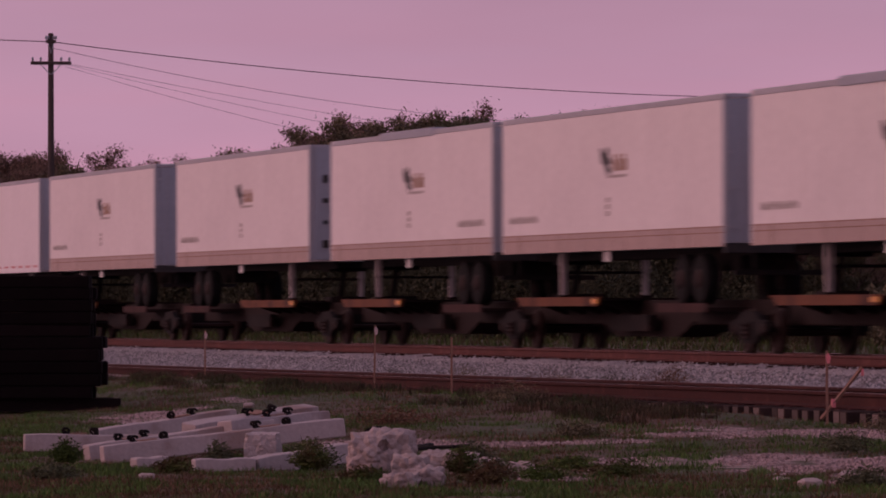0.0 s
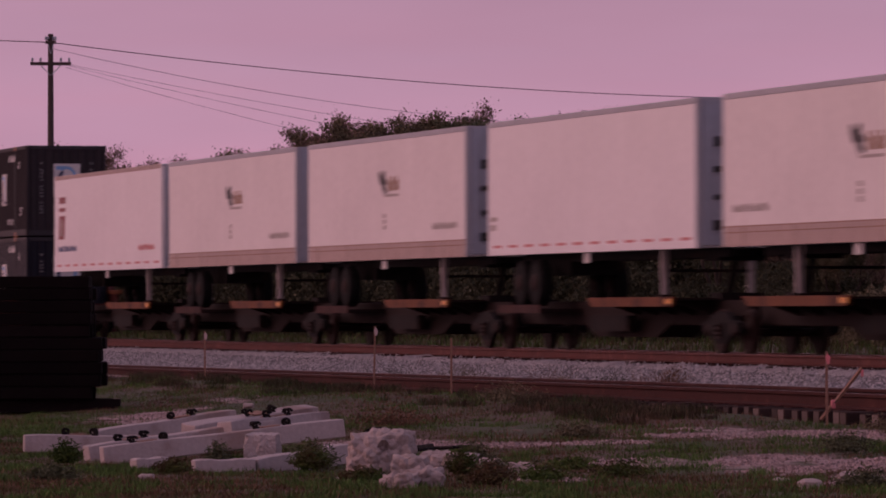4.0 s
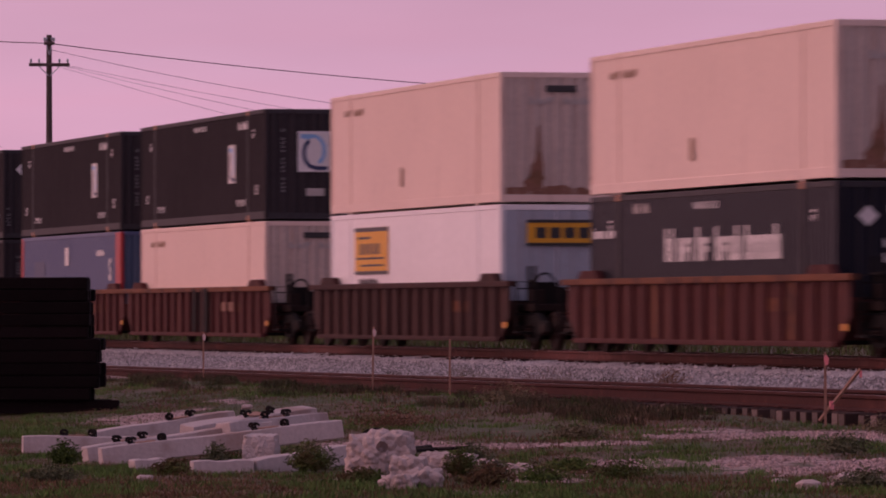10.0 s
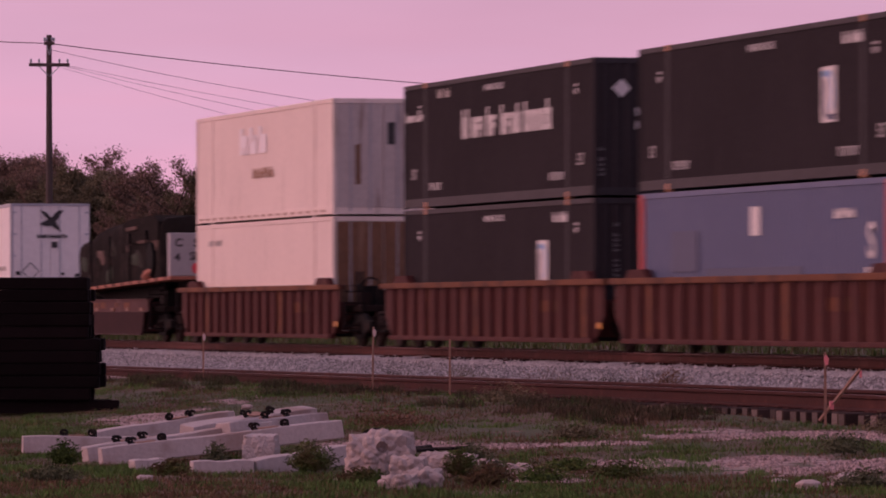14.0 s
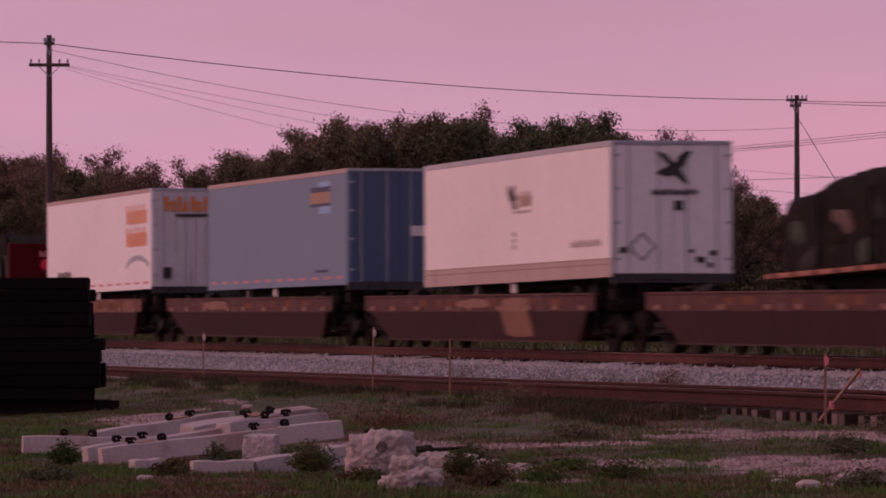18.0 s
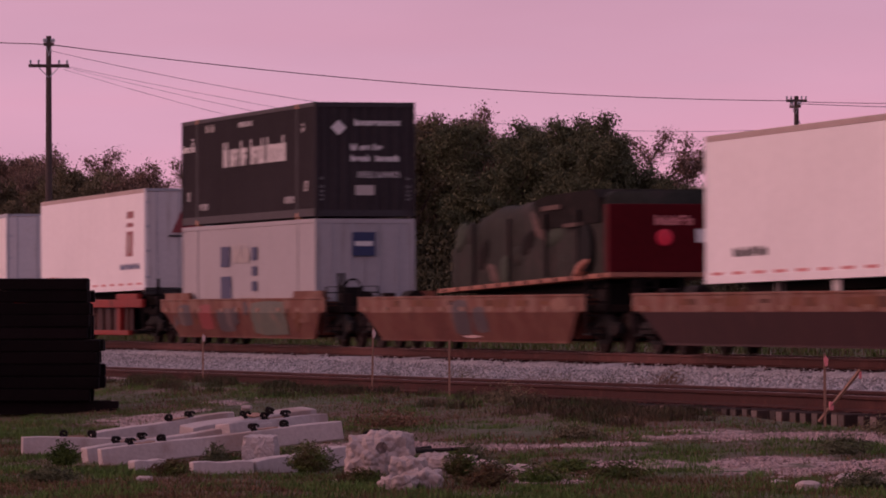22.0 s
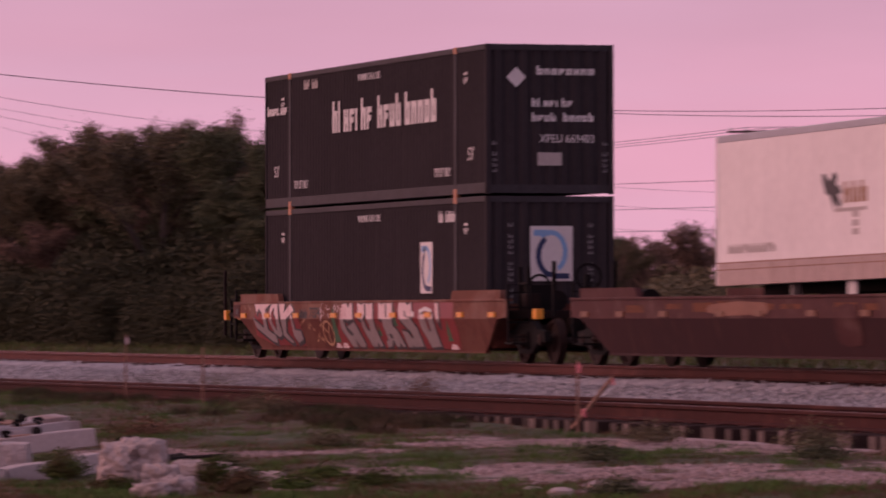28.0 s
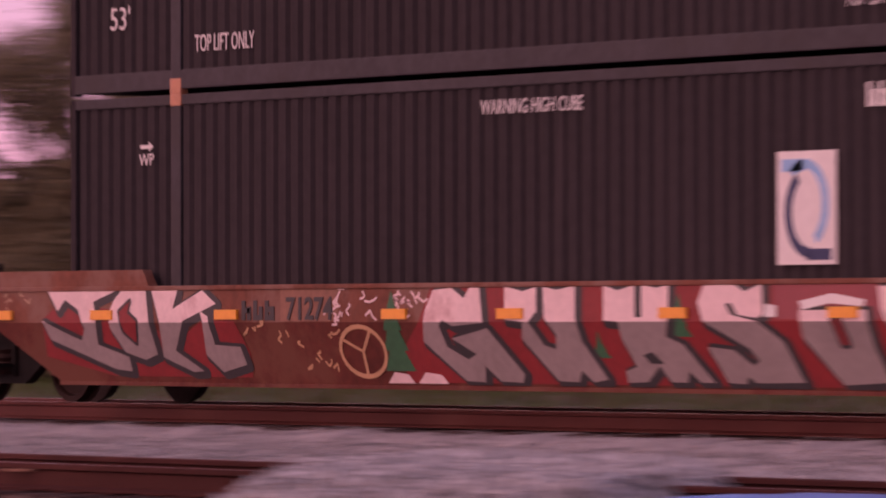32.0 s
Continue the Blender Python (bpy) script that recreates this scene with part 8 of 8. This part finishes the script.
def at_range(px, py, d):
    """A place on the ground under the sight line at (px, py), d metres off."""
    m = aim(75.453, 0.639).to_3x3()
    half = math.tan(radians(8.84) / 2)
    way = m @ Vector(((2 * px / 1568 - 1) * half, (882 - 2 * py) / 1568 * half, -1)) * d
    return Vector((way.x, way.y, ground_z(way.x, way.y)))


c = at_range(461, 812, 55.6)
chunk("concrete_chunk", "broken pale concrete block before the ties", c + Vector((0, 0, 0.03)), (0.34, 0.40, 0.34), 2.0, M["concrete"], 0.16, 5)
nubby_lump("large lump of broken white concrete with a dark hole", on_ground(672, 852), (0.62, 0.50, 0.46), 5.0, 75.0, (0.02, -0.24, 0.10))
nubby_lump("crumbled end of the large concrete lump", on_ground(722, 858), (0.34, 0.36, 0.28), 8.0)
for px, py, s in ((800, 846, 0.40), (775, 838, 0.34), (862, 838, 0.26), (745, 866, 0.30), (915, 842, 0.22), (702, 868, 0.26)):
    nubby_lump("low lump of broken pale concrete in the grass", on_ground(px, py), (s * 1.2, s, s * 0.62), px * 0.07)
for px, py, s in ((255, 850, 0.14), (830, 825, 0.16), (600, 855, 0.14), (885, 836, 0.1), (930, 828, 0.12), (436, 722, 0.14), (1430, 870, 0.22), (1500, 852, 0.2), (1380, 858, 0.15), (350, 682, 0.22), (800, 714, 0.25), (905, 716, 0.22)):
    p = on_ground(px, py)
    chunk("stone_lump", "pale broken stone on the ground", p, (s, s * 1.1, s * 0.55), px * 0.1, M["rubble"], 0.3, 2)

# loose stones in the bare patches
def bare(rg, n):
    return sow(rg, n, wedge, lambda r, x, y: open_ground(x, y, 20.9) & (at(WORN, x, y) > 0.3 + 0.5 * r.rand(len(x))))


tagged(scatter_stones("loose_gravel", 18000, bare, (0.006, 0.034), M["gravel"], 8), "pale loose gravel in bare patches", "gravel", kind="stuff")

# reinforcing bars and a loop of cable by the rubble
bm = bmesh.new()
for (a, b) in (((720, 797), (835, 782)), ((735, 800), (880, 790)), ((720, 797), (800, 796))):
    p, q = view_point(*a, 0.14), view_point(*b, 0.16)
    q = p + (q - p).normalized() * min(1.0, (q - p).length)
    rod(bm, p, q, 0.018, n=6)
tagged(part("steel_bars", bm, M["black"]), "bent rusty reinforcing bars lying on rubble", "steel bar")
bm = bmesh.new()
c0 = view_point(664, 776, 0.35)
tube(bm, [c0 + Vector((0.04 * math.cos(math.pi * i / 14), 0.12 * math.cos(math.pi * i / 14), 0.075 * math.sin(math.pi * i / 14))) for i in range(15)], 0.014)
tagged(part("cable_loop", bm, M["black"]), "dark loop of cable sticking out of rubble", "cable")


# stack of timber ties at the edge of the view
stk = thing("tie_stack", "tall stack of black creosoted timber ties", "tie stack")
base = on_ground(90, 727)
ax = Vector((math.cos(radians(75.45)), math.sin(radians(75.45)), 0))
stk.matrix_basis = pose(base.x, base.y, base.z - 0.03, 0, 0, 75.45)
rng = random.Random(12)
bm0 = boxes((-1.3, 1.3, -0.115, 0.115, 0, 0.172))
bmesh.ops.bevel(bm0, geom=bm0.edges[:], offset=0.014, segments=1, affect="EDGES")
tie_me = None
for lay in range(10):
    for k in range(5):
        z = 0.17 + lay * 0.178
        shift = rng.uniform(-0.05, 0.05) + (0.14 if 0 < lay < 5 else 0.0) + (0.0 if lay < 5 else -0.04)
        m = pose(-0.72 + shift, k * 0.245 - 0.1, z, rng.uniform(-1, 1), rng.uniform(-0.4, 0.4), rng.uniform(-1.5, 1.5))
        if tie_me is None:
            o = part("stacked_tie", bm0, M["stacktie"], stk)
            o.matrix_basis, tie_me = m, o.data
        else:
            share("stacked_tie", tie_me, m, stk)
for k in (0.0, 0.8):
    part("bearer", boxes((-1.9, 0.98 - 0.2 * k, -0.12 + k, 0.12 + k, -0.02, 0.165)), M["stacktie"], stk, "long timber bearer")


# survey stakes
def stake(label, px, py_foot, height, flag, y_at=20.75):
    ob = thing("survey_stake", label, "stake", "survey stakes")
    m = aim(75.453, 0.639).to_3x3()
    half = math.tan(radians(8.84) / 2)
    way = m @ Vector(((2 * px / 1568 - 1) * half, (882 - 2 * py_foot) / 1568 * half, -1))
    p = way * (y_at / way.y)
    z0 = ground_z(p.x, p.y)
    ob.matrix_basis = pose(p.x, p.y, z0 - 0.1, rng.uniform(-1, 1), rng.uniform(-1.5, 1.5), 75)
    top = p.z + EYE_Z - z0 + height + 0.1
    part("lath", soft_box(-0.015, 0.015, -0.006, 0.006, 0, top, 0.002), M["lath"], ob)
    if flag:
        part("flag", plate(bmesh.new(), [(0.01, top - 0.02), (0.045, top - 0.07), (0.035, top - 0.14), (0.0, top - 0.15), (-0.015, top - 0.06)], -0.012, -0.008), M[flag], ob, "limp ribbon flag")
    return ob


stake("thin wooden survey stake with a pale ribbon", 359, 664, 0.72, "flag")
stake("thin wooden survey stake with a pale ribbon", 658, 680, 0.85, "flag")
stake("thin wooden survey stake", 795, 684, 0.66, None)
stake("wooden survey stake with pink tape", 1460, 742, 0.75, "tape", 20.7)
ob = thing("leaning_stake", "pale wooden lath leaning by the track with pink tape", "stake")
p0, p1 = None, None
m3 = aim(75.453, 0.639).to_3x3()
hf = math.tan(radians(8.84) / 2)
ends = []
for (px, py), yy in (((1449, 747), 20.65), ((1522, 655), 21.1)):
    way = m3 @ Vector(((2 * px / 1568 - 1) * hf, (882 - 2 * py) / 1568 * hf, -1))
    ends.append(way * (yy / way.y) + Vector((0, 0, EYE_Z)))
part("lath", rod(bmesh.new(), ends[0], ends[1], 0.022, n=4), M["lath"], ob)
mid = ends[0].lerp(ends[1], 0.3)
part("tape_knot", soft_box(mid.x - 0.02, mid.x + 0.02, mid.y - 0.025, mid.y + 0.025, mid.z - 0.05, mid.z + 0.05, 0.01), M["tape"], ob)
part("tape_end", soft_box(ends[1].x - 0.015, ends[1].x + 0.015, ends[1].y - 0.015, ends[1].y + 0.015, ends[1].z - 0.10, ends[1].z - 0.02, 0.005), M["tape"], ob)

# boards and sheets lying by the unused track
for (a, b, w, mat, lab) in (((742, 720), (802, 702), 0.16, "oldtie", "grey weathered plank in the weeds"), ((825, 722), (868, 698), 0.14, "oldtie", "grey weathered plank in the weeds"),
                            ((565, 694), (622, 690), 0.10, "sheet", "pale strip of debris in the weeds"), ((850, 698), (960, 698), 0.05, "sheet", "pale strip of debris in the weeds"), ((1000, 722), (1020, 723), 0.05, "sheet", "white scrap of sheet on the ground"), ((1060, 700), (1110, 700), 0.05, "sheet", "pale strip of debris in the weeds")):
    p, q = on_ground(*a), on_ground(*b)
    q = p + (q - p).normalized() * min((q - p).length, 2.4)
    dvec = q - p
    o = part("plank" if mat == "oldtie" else "debris_strip", soft_box(0, dvec.length, -w / 2, w / 2, 0, 0.06, 0.008), M[mat])
    o.matrix_basis = pose(p.x, p.y, p.z + 0.03, 0, -3, math.degrees(math.atan2(dvec.y, dvec.x)))
    tagged(o, lab, "debris")

# fittings on the unused track further along
sw = thing("switch_stand", "dark low switch machine with a bright metal bar beside the rail", "switch stand")
sw.matrix_basis = pose(-40.6, 21.1, 0.12, 0, 0, 0)
part("housing", soft_box(-0.45, 0.15, -0.15, 0.15, 0.1, 0.42, 0.04), M["black"], sw)
part("base_plate", soft_box(-1.2, 0.9, -0.25, 0.25, 0.0, 0.08, 0.02), M["black"], sw)
part("bright_bar", boxes((-0.35, 0.35, -0.2, -0.16, 0.28, 0.36)), M["sheet"], sw, "bright bare metal bar").matrix_basis = pose(0.1, 0, 0, 0, 22, 0)
part("mast", rod(bmesh.new(), (-0.3, 0, 0.4), (-0.3, 0, 0.62), 0.03, n=8), M["black"], sw)
for x, z, w, h, mat in ((-52.3, 0.36, 0.62, 0.10, "lath"), (-52.45, 0.30, 0.55, 0.03, "lath"), (-44.9, 0.45, 0.5, 0.03, "lath"), (-40.2, 0.43, 0.4, 0.05, "lath"), (-34.9, 0.45, 0.22, 0.02, "lath")):
    o = part("joint_bar", soft_box(x - w / 2, x + w / 2, NEAR_Y - 0.075, NEAR_Y - 0.045, z - h / 2, z + h / 2, 0.006), M[mat])
    tagged(o, "bright bare joint bar bolted to the rusty rail", "joint bar", "joint bars")

# weeds
WEEDS = ((555, 838, 0.30, 0.30, "leaf"), (392, 806, 0.34, 0.22, "leaf"), (120, 805, 0.26, 0.22, "leaf"), (835, 832, 0.26, 0.26, "leaf"), (870, 850, 0.20, 0.2, "leaf"), (1010, 838, 0.3, 0.16, "grass"), (960, 858, 0.35, 0.2, "grass"), (1100, 850, 0.4, 0.18, "grass"),
         (1190, 722, 0.30, 0.50, "straw"), (1175, 724, 0.22, 0.42, "straw"), (700, 695, 0.5, 0.30, "leaf3"), (760, 700, 0.5, 0.26, "leaf3"), (820, 690, 0.6, 0.30, "leaf3"), (640, 692, 0.5, 0.24, "leaf2"), (960, 700, 0.55, 0.32, "leaf3"), (1000, 712, 0.5, 0.3, "leaf2"), (1080, 705, 0.5, 0.3, "leaf3"),
         (1140, 715, 0.5, 0.34, "leaf3"), (900, 735, 0.5, 0.22, "leaf3"), (690, 735, 0.5, 0.2, "straw"), (590, 690, 0.5, 0.22, "leaf2"), (520, 688, 0.4, 0.2, "leaf3"), (1240, 740, 0.45, 0.22, "leaf3"), (1340, 752, 0.5, 0.2, "leaf2"), (1500, 760, 0.5, 0.2, "leaf2"), (250, 690, 0.6, 0.12, "grass"), (450, 690, 0.6, 0.12, "grass"), (1530, 870, 0.3, 0.2, "leaf"))
for i, (px, py, r, h, mat) in enumerate(WEEDS):
    p = on_ground(px, py)
    if py < 740 and mat in ("leaf2", "leaf3", "straw"):
        r, h, mat = r * 1.2, h * 1.55, ("leaf2", "shrub", "leaf3")[i % 3] if mat != "straw" else mat
    weed("low %s weed by the track" % ("dry straw-coloured" if mat == "straw" else "brownish" if mat == "leaf3" else "bushy green"), p.x, p.y, r, h, M[mat], 1400, 60 + i)
for i, (x, y, r, h, mat) in enumerate(((-54.0, 20.4, 0.5, 0.4, "leaf2"), (-57.2, 19.8, 0.5, 0.3, "leaf2"), (-49.8, 18.9, 0.4, 0.25, "leaf"), (-52.5, 17.6, 0.35, 0.25, "leaf"), (-47.0, 19.6, 0.4, 0.2, "grass"), (-44.5, 20.0, 0.4, 0.22, "grass"), (-37.0, 20.8, 0.4, 0.35, "leaf"), (-38.4, 20.9, 0.35, 0.3, "grass"), (-60.5, 17.2, 0.4, 0.2, "leaf2"))):
    weed("bushy green weed in the gravel", x, y, r, h, M[mat], 1400, 200 + i)


for i, (px, py, d, r, h) in enumerate(((382, 822, 55.2, 0.17, 0.30), (545, 842, 53.2, 0.22, 0.34), (112, 818, 56.0, 0.20, 0.28), (520, 815, 55.4, 0.15, 0.24), (815, 845, 52.0, 0.2, 0.3), (300, 860, 52.5, 0.22, 0.16), (90, 862, 51.0, 0.3, 0.16), (640, 868, 50.0, 0.25, 0.16), (860, 862, 49.0, 0.3, 0.22))):
    p = at_range(px, py, d)
    weed("bushy green weed among the discarded ties", p.x, p.y, r, h, M["grass" if i % 3 else "leaf"], 1700, 300 + i)


# ---------- a bird in the sky ----------
flyer = thing("bird", "small dark bird gliding with spread wings", "bird")
part("body", lathe(bmesh.new(), [(0.01, -0.2), (0.05, -0.1), (0.06, 0.0), (0.035, 0.14), (0.01, 0.24)], 10), M["ink"], flyer, smooth=True)
for s in (-1, 1):
    bm = bmesh.new()
    top = [bm.verts.new(p) for p in ((0, -0.09, 0.02), (s * 0.28, -0.12, 0.08), (s * 0.62, -0.02, 0.05), (s * 0.30, 0.05, 0.08), (0, 0.08, 0.02))]
    low = [bm.verts.new((v.co.x, v.co.y, v.co.z - 0.012)) for v in top]
    bm.faces.new(top if s > 0 else top[::-1])
    bm.faces.new(low[::-1] if s > 0 else low)
    for i in range(5):
        bm.faces.new((top[i], low[i], low[(i + 1) % 5], top[(i + 1) % 5]))
    part("wing", bm, M["ink"], flyer)
part("tail", plate(bmesh.new(), [(-0.02, 0), (0.02, 0), (0.05, 0.16), (-0.05, 0.16)], -0.006, 0.006), M["ink"], flyer).matrix_basis = pose(0, 0.2, 0, -90, 0, 0)


def in_sky(px, py, d):
    m = aim(75.459, 0.629).to_3x3()
    half = math.tan(radians(8.84) / 2)
    return Vector((0, 0, EYE_Z)) + (m @ Vector(((2 * px / 1568 - 1) * half, (882 - 2 * py) / 1568 * half, -1))) * d


# ---------- motion ----------
def motions():
    """The whole train glides past from left to right, easing off a little in the first seconds."""
    slack = ((0.0, -1.40), (1.0, -1.12), (2.0, -0.85), (3.0, -0.62), (5.5, -0.30), (8.0, 0.0), (16.0, 0.0), (24.0, 0.0), (32.0, 0.0))
    for ob, u, z, tilt in MOVING:
        walk(ob, [(t, pose(u + SPEED * (t - 16.0) + c, LINE_Y, z, 0, -tilt, 0)) for t, c in slack])
    # the near wheels of the rear cars, which pass closest and slowest across the view, roll without slipping
    turn = math.degrees(SPEED / 0.425)
    for ob, dx, s in [r for r in ROLLING if r[2] < 0][-16:]:
        walk(ob, [(k / 28.0, pose(dx, s * 0.79, 0.425, 0, -s * turn * k / 28.0, 0 if s < 0 else 180)) for k in range(897)])
    a, b = in_sky(880, 94, 190), in_sky(567, 48, 190)
    step = (b - a) / 0.5
    walk(flyer, [(t, pose(*(a + step * (t - 15.0)), 0, 0, 160)) for t in (0.0, 10.0, 20.0, 32.0)])


motions()
